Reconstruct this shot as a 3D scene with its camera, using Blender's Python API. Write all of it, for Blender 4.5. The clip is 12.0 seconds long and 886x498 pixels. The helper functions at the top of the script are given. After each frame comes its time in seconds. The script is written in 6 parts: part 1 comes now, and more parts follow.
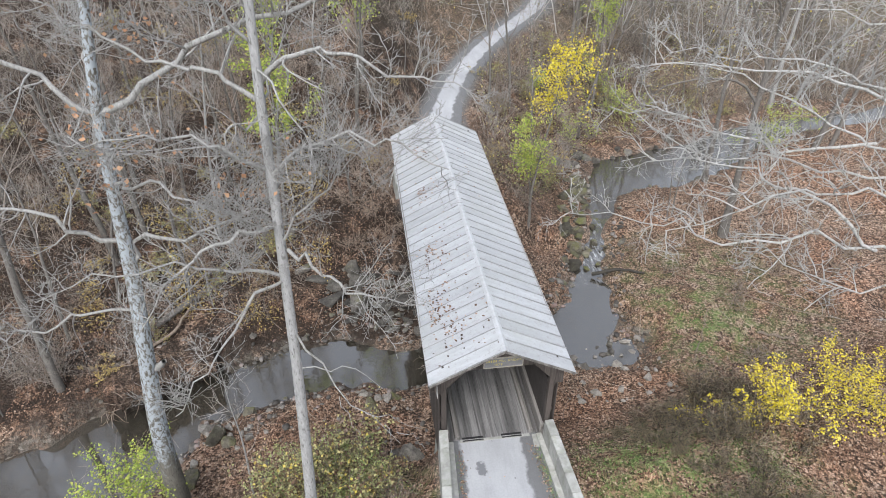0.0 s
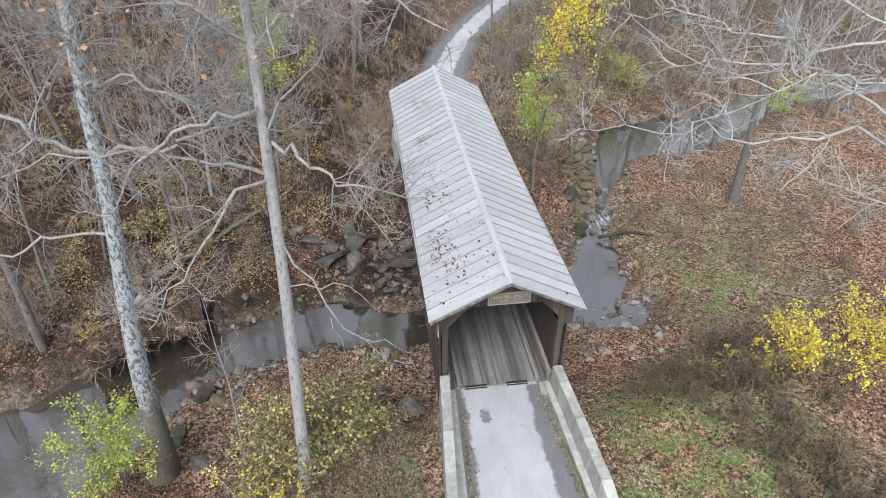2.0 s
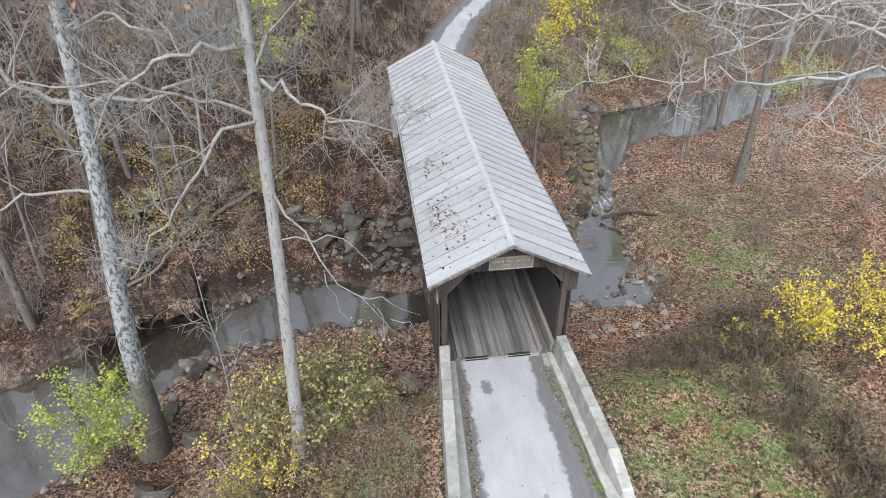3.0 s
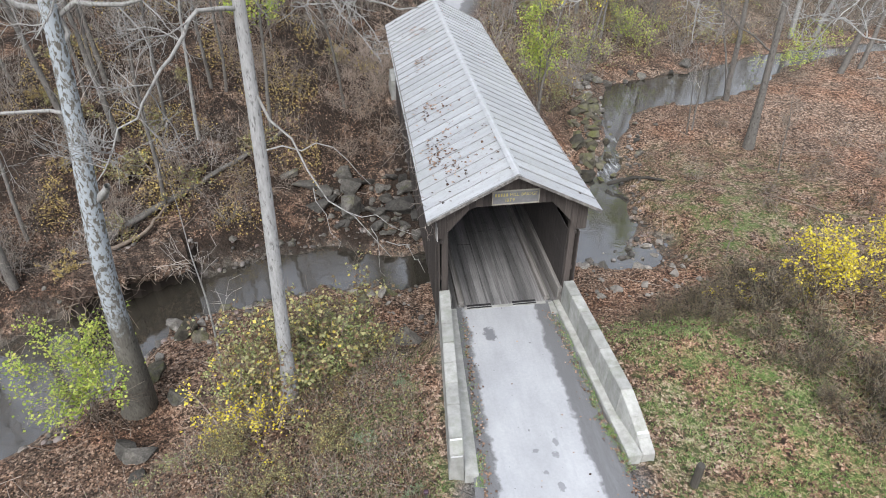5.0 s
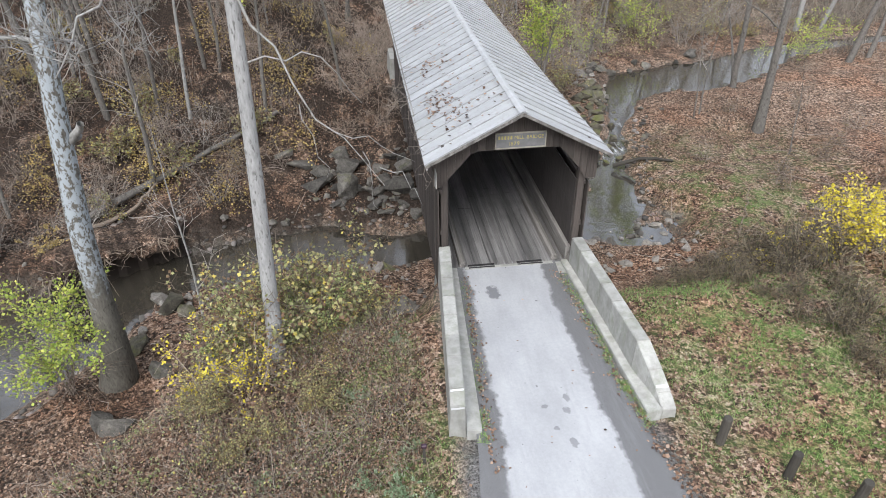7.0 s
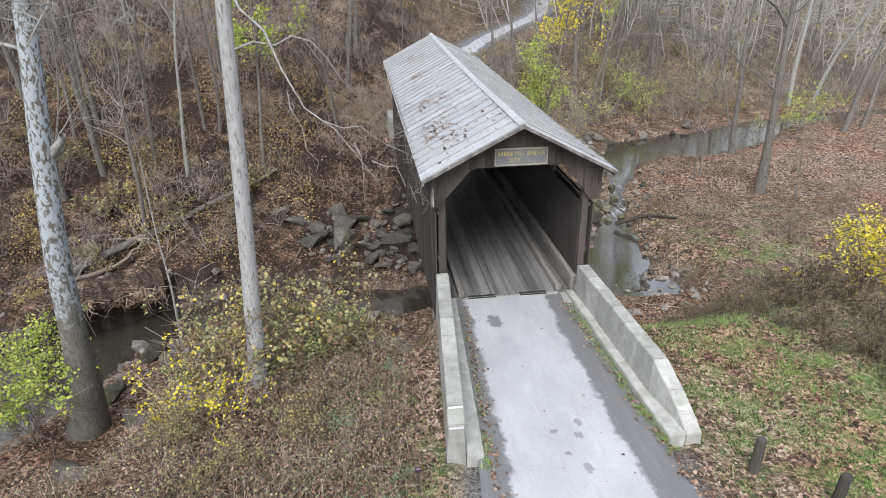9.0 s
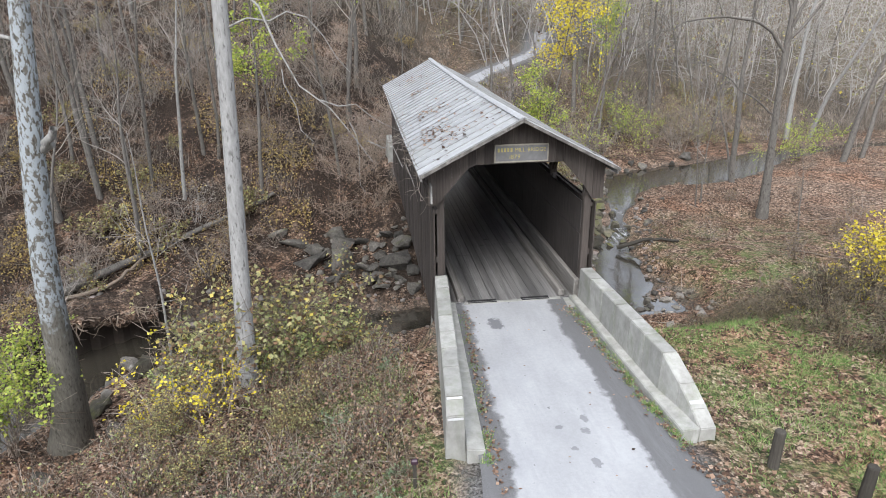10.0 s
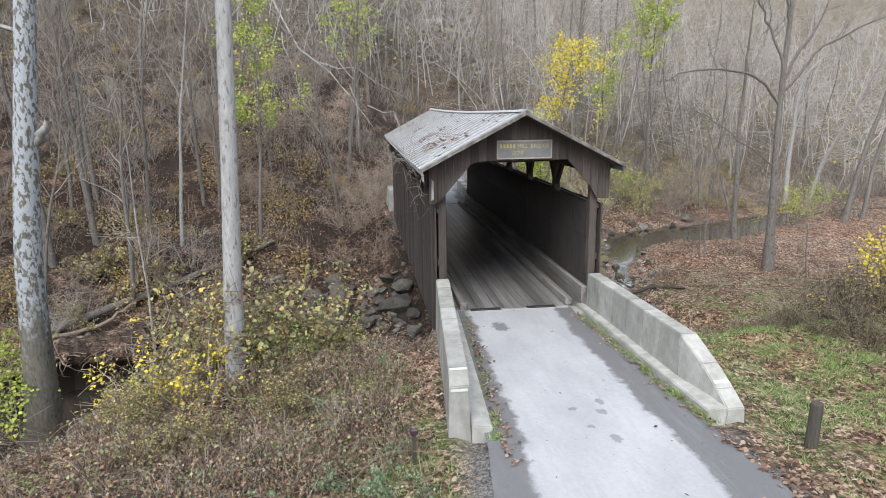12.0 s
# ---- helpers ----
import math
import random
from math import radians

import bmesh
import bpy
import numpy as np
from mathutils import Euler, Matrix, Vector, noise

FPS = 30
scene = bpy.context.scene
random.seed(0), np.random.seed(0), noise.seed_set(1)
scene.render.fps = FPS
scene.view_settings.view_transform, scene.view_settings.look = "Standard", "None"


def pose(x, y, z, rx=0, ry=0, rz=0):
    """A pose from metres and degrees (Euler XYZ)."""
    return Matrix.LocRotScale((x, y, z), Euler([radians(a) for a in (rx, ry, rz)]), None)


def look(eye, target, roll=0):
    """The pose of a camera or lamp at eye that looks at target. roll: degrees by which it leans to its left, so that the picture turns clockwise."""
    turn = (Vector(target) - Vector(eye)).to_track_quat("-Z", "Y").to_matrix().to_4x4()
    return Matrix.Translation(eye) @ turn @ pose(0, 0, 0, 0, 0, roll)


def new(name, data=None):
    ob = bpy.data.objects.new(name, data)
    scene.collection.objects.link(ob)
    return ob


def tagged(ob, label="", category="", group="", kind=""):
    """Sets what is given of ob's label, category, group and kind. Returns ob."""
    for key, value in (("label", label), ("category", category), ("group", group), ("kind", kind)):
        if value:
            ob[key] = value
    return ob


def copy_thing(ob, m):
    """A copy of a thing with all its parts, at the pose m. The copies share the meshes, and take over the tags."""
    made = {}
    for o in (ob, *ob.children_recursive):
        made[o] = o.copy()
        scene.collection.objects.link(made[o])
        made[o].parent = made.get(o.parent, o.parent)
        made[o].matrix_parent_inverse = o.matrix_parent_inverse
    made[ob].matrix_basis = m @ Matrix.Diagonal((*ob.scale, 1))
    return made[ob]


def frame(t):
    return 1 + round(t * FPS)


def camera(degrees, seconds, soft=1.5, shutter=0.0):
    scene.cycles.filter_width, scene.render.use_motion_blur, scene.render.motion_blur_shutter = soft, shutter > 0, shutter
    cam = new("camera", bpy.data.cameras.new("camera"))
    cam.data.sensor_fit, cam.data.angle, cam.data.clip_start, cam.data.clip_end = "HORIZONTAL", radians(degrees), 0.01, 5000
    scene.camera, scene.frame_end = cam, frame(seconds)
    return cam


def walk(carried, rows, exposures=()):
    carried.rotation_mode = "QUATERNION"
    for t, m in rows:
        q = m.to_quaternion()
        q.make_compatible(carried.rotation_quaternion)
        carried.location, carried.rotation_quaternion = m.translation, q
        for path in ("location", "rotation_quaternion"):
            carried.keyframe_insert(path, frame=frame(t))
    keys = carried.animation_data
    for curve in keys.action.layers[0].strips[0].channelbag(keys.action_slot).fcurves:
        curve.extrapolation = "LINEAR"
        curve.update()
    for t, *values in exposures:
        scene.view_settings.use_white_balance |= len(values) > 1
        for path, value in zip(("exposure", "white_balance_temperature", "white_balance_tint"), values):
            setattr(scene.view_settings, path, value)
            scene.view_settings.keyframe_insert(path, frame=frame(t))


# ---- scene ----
cam = camera(68.4, 12.0, soft=0.9)
METRES, EYE, TILT, LEAN, TURN = 14.75, 19.6, -34.4, 0.0, -7.5
ROWS = [
    (0.0, 0.0, 0.0, 0.0, -0.0, 0.0, 0.0),
    (0.5, -0.0005, 0.0245, -0.0394, 0.01, -0.0, 0.02),
    (1.0, -0.0013, 0.0499, -0.0793, 0.02, 0.02, 0.03),
    (1.5, -0.002, 0.0767, -0.1176, 0.03, 0.01, 0.02),
    (2.0, -0.0024, 0.1047, -0.1559, 0.01, -0.01, 0.03),
    (2.5, -0.002, 0.1314, -0.1954, 0.01, -0.0, 0.06),
    (3.0, -0.0004, 0.1574, -0.2343, 0.04, 0.02, 0.09),
    (5.0, 0.0008, 0.2458, -0.3658, 0.11, 0.1, 0.21),
    (5.5, 0.0, 0.2699, -0.398, 0.14, 0.11, 0.25),
    (6.0, 0.0004, 0.2932, -0.4306, 0.17, 0.12, 0.28),
    (6.5, 0.0013, 0.3175, -0.4637, 0.19, 0.26, 0.31),
    (7.0, 0.0028, 0.3399, -0.4945, 0.21, 1.73, 0.33),
    (9.0, 0.0076, 0.4248, -0.6156, 0.31, 9.96, 0.45),
    (9.5, 0.0086, 0.4499, -0.6523, 0.32, 12.02, 0.48),
    (10.0, 0.0092, 0.4758, -0.6894, 0.33, 14.06, 0.5),
    (10.5, 0.0092, 0.5, -0.724, 0.35, 16.1, 0.52),
    (11.0, 0.0086, 0.5212, -0.7554, 0.36, 17.98, 0.53),
    (11.5, 0.0072, 0.5439, -0.7897, 0.39, 20.01, 0.57),
    (12.0, 0.0053, 0.5658, -0.8239, 0.4, 22.06, 0.59),
]
walk(cam, [(t, pose(0, 0, EYE, TILT, LEAN, TURN) @ pose(METRES * x, METRES * y, METRES * z, 90 + pitch, roll, yaw)) for t, x, y, z, yaw, pitch, roll in ROWS])

# ---- light: bright overcast autumn day ----
SUN_EL, SUN_AZ = 48, 200
world = bpy.data.worlds.new("world")
scene.world = world
world.use_nodes = True
wn, wl = world.node_tree.nodes, world.node_tree.links
sky = wn.new("ShaderNodeTexSky")
sky.sky_type, sky.sun_disc = "NISHITA", False
sky.sun_elevation, sky.sun_rotation = radians(SUN_EL), radians(SUN_AZ)
sky.air_density, sky.dust_density = 1.0, 1.0
grey = wn.new("ShaderNodeHueSaturation")
grey.inputs["Saturation"].default_value = 0.36
wl.new(sky.outputs[0], grey.inputs["Color"])
wl.new(grey.outputs[0], wn["Background"].inputs["Color"])
wn["Background"].inputs["Strength"].default_value = 0.15
sun = new("sun", bpy.data.lights.new("sun", "SUN"))
sun.data.energy, sun.data.angle, sun.data.color = 1.2, radians(32), (1.0, 0.985, 0.97)
az, el = radians(SUN_AZ), radians(SUN_EL)
sun.matrix_world = look((0, 0, 0), (-math.sin(az) * math.cos(el), -math.cos(az) * math.cos(el), -math.sin(el)))
scene.view_settings.exposure = 1.55


# ---- materials ----
class Nodes:
    """A material's node tree, with short ways to add to it."""

    def __init__(self, name):
        self.mat = bpy.data.materials.new(name)
        self.mat.use_nodes = True
        self.n, self.l = self.mat.node_tree.nodes, self.mat.node_tree.links
        self.bsdf = self.n["Principled BSDF"]

    def put(self, value, socket):
        if hasattr(value, "is_output"):
            self.l.new(value, socket)
        elif isinstance(value, (tuple, list)) and len(value) == 3 and len(socket.default_value) == 4:
            socket.default_value = (*value, 1)
        else:
            socket.default_value = value

    def coords(self, kind="Object"):
        return self.n.new("ShaderNodeTexCoord").outputs[kind]

    def place(self):
        return self.n.new("ShaderNodeNewGeometry").outputs["Position"]

    def scaled(self, vec, scale):
        m = self.n.new("ShaderNodeMapping")
        self.put(vec, m.inputs["Vector"])
        m.inputs["Scale"].default_value = scale
        return m.outputs[0]

    def noise(self, vec, scale, detail=6, rough=0.6, out="Fac"):
        t = self.n.new("ShaderNodeTexNoise")
        self.put(vec, t.inputs["Vector"])
        t.inputs["Scale"].default_value, t.inputs["Detail"].default_value, t.inputs["Roughness"].default_value = scale, detail, rough
        return t.outputs[out]

    def voronoi(self, vec, scale, out="Distance", feature="F1"):
        t = self.n.new("ShaderNodeTexVoronoi")
        t.feature = feature
        self.put(vec, t.inputs["Vector"])
        t.inputs["Scale"].default_value = scale
        return t.outputs[out]

    def ramp(self, fac, stops):
        r = self.n.new("ShaderNodeValToRGB")
        self.put(fac, r.inputs[0])
        e = r.color_ramp.elements
        while len(e) < len(stops):
            e.new(0.5)
        for k, (p, c) in zip(e, stops):
            k.position = p
            k.color = (c, c, c, 1) if isinstance(c, (int, float)) else (*c, 1)
        return r.outputs[0]

    def mix(self, fac, a, b, mode="MIX"):
        m = self.n.new("ShaderNodeMix")
        m.data_type, m.blend_type = "RGBA", mode
        self.put(fac, m.inputs[0])
        self.put(a, m.inputs[6])
        self.put(b, m.inputs[7])
        return m.outputs[2]

    def math(self, op, a, b=0.0):
        m = self.n.new("ShaderNodeMath")
        m.operation = op
        self.put(a, m.inputs[0])
        self.put(b, m.inputs[1])
        return m.outputs[0]

    def attr(self, name):
        a = self.n.new("ShaderNodeAttribute")
        a.attribute_name = name
        return a.outputs["Fac"]

    def island(self):
        return self.n.new("ShaderNodeNewGeometry").outputs["Random Per Island"]

    def rand(self):
        return self.n.new("ShaderNodeObjectInfo").outputs["Random"]

    def split(self, vec, axis):
        s = self.n.new("ShaderNodeSeparateXYZ")
        self.put(vec, s.inputs[0])
        return s.outputs[axis]

    def bump(self, height, strength, distance=0.02):
        b = self.n.new("ShaderNodeBump")
        self.put(height, b.inputs["Height"])
        b.inputs["Strength"].default_value, b.inputs["Distance"].default_value = strength, distance
        self.l.new(b.outputs[0], self.bsdf.inputs["Normal"])

    def end(self, color, rough=0.9, metal=0.0, spec=0.3):
        self.put(color, self.bsdf.inputs["Base Color"])
        self.put(rough, self.bsdf.inputs["Roughness"])
        self.put(metal, self.bsdf.inputs["Metallic"])
        self.put(spec, self.bsdf.inputs["Specular IOR Level"])
        return self.mat


def litter_colors(k, vec):
    """Fallen leaves: cells of a hand's size in browns, with blotches of darker humus and painted shade."""
    warp = k.n.new("ShaderNodeVectorMath")
    warp.operation = "MULTIPLY_ADD"
    k.put(k.noise(vec, 11.0, 3, 0.6, "Color"), warp.inputs[0])
    warp.inputs[1].default_value = (0.16, 0.16, 0.16)
    k.put(vec, warp.inputs[2])
    cell = k.voronoi(warp.outputs[0], 10.5, "Color")
    small = k.voronoi(warp.outputs[0], 24.0, "Color")
    pick = k.math("ADD", k.math("MULTIPLY", k.split(cell, 0), 0.6), k.math("MULTIPLY", k.split(small, 1), 0.4))
    leaf = k.ramp(pick, [(0.18, (0.022, 0.016, 0.012)), (0.36, (0.085, 0.056, 0.04)), (0.5, (0.225, 0.145, 0.10)), (0.66, (0.36, 0.25, 0.18)), (0.82, (0.56, 0.44, 0.35))])
    wild = k.math("MULTIPLY", k.attr("humus_shade"), 0.14)
    humus_shade = k.ramp(k.math("SUBTRACT", k.noise(vec, 0.8, 7, 0.65), wild), [(0.36, 1.0), (0.56, 0.0)])
    red = k.ramp(k.noise(vec, 0.35, 3), [(0.45, 0.0), (0.65, 0.75)])
    leaf = k.mix(red, leaf, (1.0, 0.77, 0.65), "MULTIPLY")
    depth = k.math("ADD", k.math("MULTIPLY", k.attr("humus_shade"), 0.55), 0.38)
    return k.mix(k.math("MULTIPLY", humus_shade, depth), leaf, (0.021, 0.015, 0.012))


def ground_material():
    k = Nodes("ground")
    p = k.place()
    color = litter_colors(k, p)
    fine = k.noise(p, 22.0, 4, 0.7)
    green = k.ramp(k.noise(p, 14.0, 4, 0.7), [(0.3, (0.08, 0.13, 0.035)), (0.6, (0.165, 0.30, 0.075)), (0.8, (0.32, 0.36, 0.15))])
    patch = k.math("MULTIPLY", k.attr("grass"), k.ramp(k.noise(p, 1.1, 8, 0.72), [(0.44, 0.0), (0.62, 0.7)]))
    color = k.mix(patch, color, green)
    floor = k.ramp(k.noise(p, 1.3, 7, 0.7), [(0.3, (0.085, 0.078, 0.055)), (0.7, (0.235, 0.215, 0.165))])
    far = k.ramp(k.math("MULTIPLY", k.math("ADD", k.split(p, 1), k.math("MULTIPLY", k.noise(p, 0.25, 4), 14.0)), 0.01), [(0.58, 0.0), (0.8, 0.7)])
    color = k.mix(far, color, floor)
    stone = k.ramp(k.split(k.voronoi(p, 5.5, "Color"), 1), [(0.0, (0.035, 0.03, 0.025)), (0.5, (0.10, 0.088, 0.072)), (1.0, (0.24, 0.22, 0.19))])
    wet = k.math("MULTIPLY", k.attr("gravel"), k.ramp(k.noise(p, 2.0, 4), [(0.35, 0.15), (0.6, 1.0)]))
    color = k.mix(wet, color, stone)
    verge = k.ramp(fine, [(0.3, (0.10, 0.10, 0.10)), (0.7, (0.22, 0.215, 0.21))])
    color = k.mix(k.attr("verge"), color, verge)
    # Dark specks put the shadow in the gaps between leaves into the colour.
    color = k.mix(k.ramp(fine, [(0.38, 0.72), (0.55, 0.0)]), color, (0.02, 0.016, 0.012))
    k.bump(k.math("ADD", k.voronoi(p, 9.0), k.math("MULTIPLY", fine, 0.8)), 0.9, 0.06)
    return k.end(color, k.ramp(k.attr("gravel"), [(0.0, 0.95), (1.0, 0.6)]), 0.0, 0.2)


def bark_material(name, a, b, dark, patch=None):
    k = Nodes(name)
    p = k.place()
    streak = k.noise(k.scaled(p, (9, 9, 2.2)), 2.0, 5, 0.7)
    color = k.ramp(streak, [(0.3, a), (0.7, b)])
    color = k.mix(k.ramp(k.noise(k.scaled(p, (5, 5, 1.5)), 3.5, 3), [(0.58, 0.0), (0.66, 0.8)]), color, dark)
    if patch:
        flake = k.ramp(k.noise(k.scaled(p, (1, 1, 0.55)), 10.5, 6, 0.66), [(0.46, 0.0), (0.50, 1.0)])
        low = k.ramp(k.math("ADD", k.math("MULTIPLY", k.split(p, 2), 0.3), k.math("MULTIPLY", k.noise(p, 3.2, 5), 1.6)), [(0.6, 0.0), (1.4, 1.0)])
        color = k.mix(k.math("MULTIPLY", flake, low), color, patch)
    knot = k.ramp(k.voronoi(k.scaled(p, (1, 1, 0.8)), 2.6), [(0.10, 1.0), (0.17, 0.0)])
    color = k.mix(k.math("MULTIPLY", knot, 0.7), color, dark)
    k.bump(streak, 0.6, 0.02)
    return k.end(color, 0.88)


def twig_material(name, a, b):
    k = Nodes(name)
    tone = k.mix(k.island(), a, b)
    tone = k.mix(k.ramp(k.rand(), [(0.0, 0.0), (1.0, 0.5)]), tone, (0.16, 0.125, 0.095))
    return k.end(tone, 0.9)


def leaf_material(name, stops, gloss=0.6):
    k = Nodes(name)
    color = k.ramp(k.island(), stops)
    k.bsdf.inputs["Subsurface Weight"].default_value = 0.0
    tr = k.n.new("ShaderNodeBsdfTranslucent")
    k.l.new(color, tr.inputs[0])
    mix = k.n.new("ShaderNodeMixShader")
    mix.inputs[0].default_value = 0.35
    k.l.new(k.bsdf.outputs[0], mix.inputs[1])
    k.l.new(tr.outputs[0], mix.inputs[2])
    k.l.new(mix.outputs[0], k.n["Material Output"].inputs[0])
    return k.end(color, gloss)


def wood_material(name, a, b, along=2, stain=0.5, rough=0.85):
    """Weathered boards, grain along the given axis of the world."""
    k = Nodes(name)
    p = k.place()
    s = [14.0, 14.0, 14.0]
    s[along] = 0.6
    grain = k.noise(k.scaled(p, s), 2.0, 6, 0.7)
    color = k.ramp(grain, [(0.25, a), (0.75, b)])
    tone = k.ramp(k.rand(), [(0.0, 0.62), (1.0, 1.25)] if along != 1 else [(0.0, 0.84), (1.0, 1.12)])
    color = k.mix(1.0, color, tone, "MULTIPLY")
    if along == 1:
        track = k.ramp(k.noise(k.scaled(p, (2.6, 0.05, 1)), 1.3, 6, 0.7), [(0.42, 1.0), (0.56, 0.4)])
        color = k.mix(0.8, color, track, "MULTIPLY")
    blot = k.ramp(k.noise(p, 0.8, 5), [(0.4, 1.0), (0.7, 0.55)])
    color = k.mix(stain, color, blot, "MULTIPLY")
    k.bump(grain, 0.5, 0.01)
    return k.end(color, rough, 0.0, 0.25 if rough > 0.6 else 0.6)


def concrete_material():
    k = Nodes("concrete")
    p = k.place()
    color = k.ramp(k.noise(p, 3.0, 8, 0.65), [(0.3, (0.24, 0.24, 0.225)), (0.7, (0.37, 0.37, 0.35))])
    color = k.mix(1.0, color, k.ramp(k.rand(), [(0.0, 0.8), (1.0, 1.12)]), "MULTIPLY")
    moss = k.ramp(k.noise(k.scaled(p, (2, 2, 1)), 1.1, 6, 0.7), [(0.5, 0.0), (0.68, 0.5)])
    color = k.mix(moss, color, (0.17, 0.19, 0.13))
    drip = k.ramp(k.noise(k.scaled(p, (2, 2, 0.7)), 1.6, 6, 0.65), [(0.5, 0.0), (0.7, 0.4)])
    color = k.mix(drip, color, (0.13, 0.125, 0.11))
    k.bump(k.noise(p, 40.0, 4), 0.25, 0.01)
    return k.end(color, 0.9)


def roof_material():
    k = Nodes("roof_metal")
    p = k.place()
    base = k.ramp(k.noise(k.scaled(p, (0.6, 3, 0.6)), 1.2, 6, 0.65), [(0.3, (0.34, 0.35, 0.36)), (0.7, (0.43, 0.44, 0.455))])
    base = k.mix(1.0, base, k.ramp(k.rand(), [(0.0, 0.88), (1.0, 1.08)]), "MULTIPLY")
    dirt = k.ramp(k.noise(p, 7.0, 6, 0.75), [(0.52, 0.0), (0.72, 0.6)])
    base = k.mix(dirt, base, (0.2, 0.18, 0.155))
    lx = k.split(k.coords(), 0)
    # Dark line beside each seam: its shadow and grime, put into the colour.
    seam_shade = k.math("MULTIPLY", k.ramp(lx, [(0.02, 1.0), (0.045, 0.0)]), k.ramp(k.noise(p, 2.5, 4), [(0.25, 0.3), (0.6, 0.75)]))
    base = k.mix(seam_shade, base, (0.13, 0.13, 0.125))
    algae = k.ramp(k.noise(p, 0.5, 4), [(0.5, 0.0), (0.7, 0.35)])
    base = k.mix(algae, base, (0.30, 0.31, 0.29))
    k.bump(k.noise(p, 6.0, 4), 0.15, 0.02)
    return k.end(base, 0.55, 0.15, 0.4)


def road_material():
    k = Nodes("road_surface")
    p = k.place()
    stones = k.noise(p, 60.0, 3, 0.8)
    dark = k.ramp(stones, [(0.3, (0.085, 0.085, 0.087)), (0.7, (0.17, 0.17, 0.175))])
    pale = k.ramp(k.noise(k.scaled(p, (1.3, 0.5, 1)), 1.0, 6, 0.55), [(0.3, (0.315, 0.322, 0.335)), (0.7, (0.385, 0.393, 0.405))])
    wob = k.math("MULTIPLY", k.math("SUBTRACT", k.noise(p, 1.2, 7, 0.66), 0.5), 0.42)
    worn = k.ramp(k.math("ADD", k.attr("across"), wob), [(0.61, 1.0), (0.67, 0.0)])
    pale = k.mix(0.5, pale, k.ramp(k.noise(p, 14.0, 8, 0.8), [(0.3, 0.7), (0.65, 1.0)]), "MULTIPLY")
    pale = k.mix(0.35, pale, k.ramp(k.noise(k.scaled(p, (1, 0.4, 1)), 1.1, 5, 0.6), [(0.35, 0.75), (0.6, 1.0)]), "MULTIPLY")
    color = k.mix(worn, dark, pale)
    damp = k.math("MULTIPLY", k.ramp(k.noise(k.scaled(p, (1, 0.6, 1)), 0.55, 3), [(0.55, 0.0), (0.72, 0.4)]), worn)
    color = k.mix(damp, color, (0.20, 0.21, 0.235))
    spots = k.ramp(k.noise(p, 7.0, 2), [(0.72, 0.0), (0.76, 0.7)])
    for sx, sy, wide, deep in ((3.36, 14.75, 0.26, 0.42), (4.25, 10.48, 0.09, 0.16), (4.14, 10.09, 0.12, 0.12), (4.04, 9.17, 0.11, 0.17), (3.77, 9.6, 0.08, 0.09), (3.67, 10.26, 0.1, 0.08)):
        px = k.math("DIVIDE", k.math("SUBTRACT", k.split(p, 0), sx), wide)
        py = k.math("DIVIDE", k.math("SUBTRACT", k.split(p, 1), sy), deep)
        far = k.math("ADD", k.math("ADD", k.math("MULTIPLY", px, px), k.math("MULTIPLY", py, py)), k.math("MULTIPLY", k.noise(p, 5.0 if wide > 0.2 else 14.0, 4), 2.2))
        spots = k.math("MAXIMUM", spots, k.ramp(k.math("MULTIPLY", far, 0.4), [(0.60, 0.75 if wide > 0.2 else 0.5), (0.72, 0.0)]))
    color = k.mix(spots, color, (0.09, 0.09, 0.10))
    streaks = k.ramp(k.noise(k.scaled(p, (7, 0.8, 1)), 1.0, 5, 0.7), [(0.5, 0.0), (0.75, 0.3)])
    color = k.mix(streaks, color, (0.22, 0.225, 0.235))
    k.bump(stones, 0.3, 0.01)
    return k.end(color, 0.85)


def rock_material(name="rock", green=0.35):
    k = Nodes(name)
    p = k.place()
    color = k.ramp(k.noise(p, 2.5, 8, 0.7), [(0.3, (0.10, 0.092, 0.082) if green > 0.5 else (0.03, 0.028, 0.025) if green > 0.1 else (0.035, 0.031, 0.024)), (0.7, (0.27, 0.25, 0.222) if green > 0.5 else (0.135, 0.125, 0.11) if green > 0.1 else (0.13, 0.118, 0.09))])
    color = k.mix(1.0, color, k.ramp(k.rand(), [(0.0, 0.5), (1.0, 1.6)]), "MULTIPLY")
    up = k.split(k.n.new("ShaderNodeNewGeometry").outputs["Normal"], 2)
    moss = k.math("MULTIPLY", k.ramp(k.noise(p, 1.6, 5), [(0.52 - 0.3 * (0.35 - green), 0.0), (0.62, 0.9)]), k.ramp(up, [(0.3, 0.0), (0.75, 1.0)]))
    moss = k.math("MULTIPLY", moss, k.ramp(k.rand(), [(green, 0.0), (green + 0.4, 1.0)]))
    color = k.mix(k.math("MULTIPLY", moss, 0.9 if green < 0.1 else 0.45), color, (0.10, 0.105, 0.028))
    color = k.mix(1.0, color, k.ramp(k.noise(p, 14.0, 5, 0.7), [(0.3, 0.55), (0.65, 1.2)]), "MULTIPLY")
    k.bump(k.noise(p, 9.0, 6, 0.7), 0.7, 0.04)
    return k.end(color, 0.8)


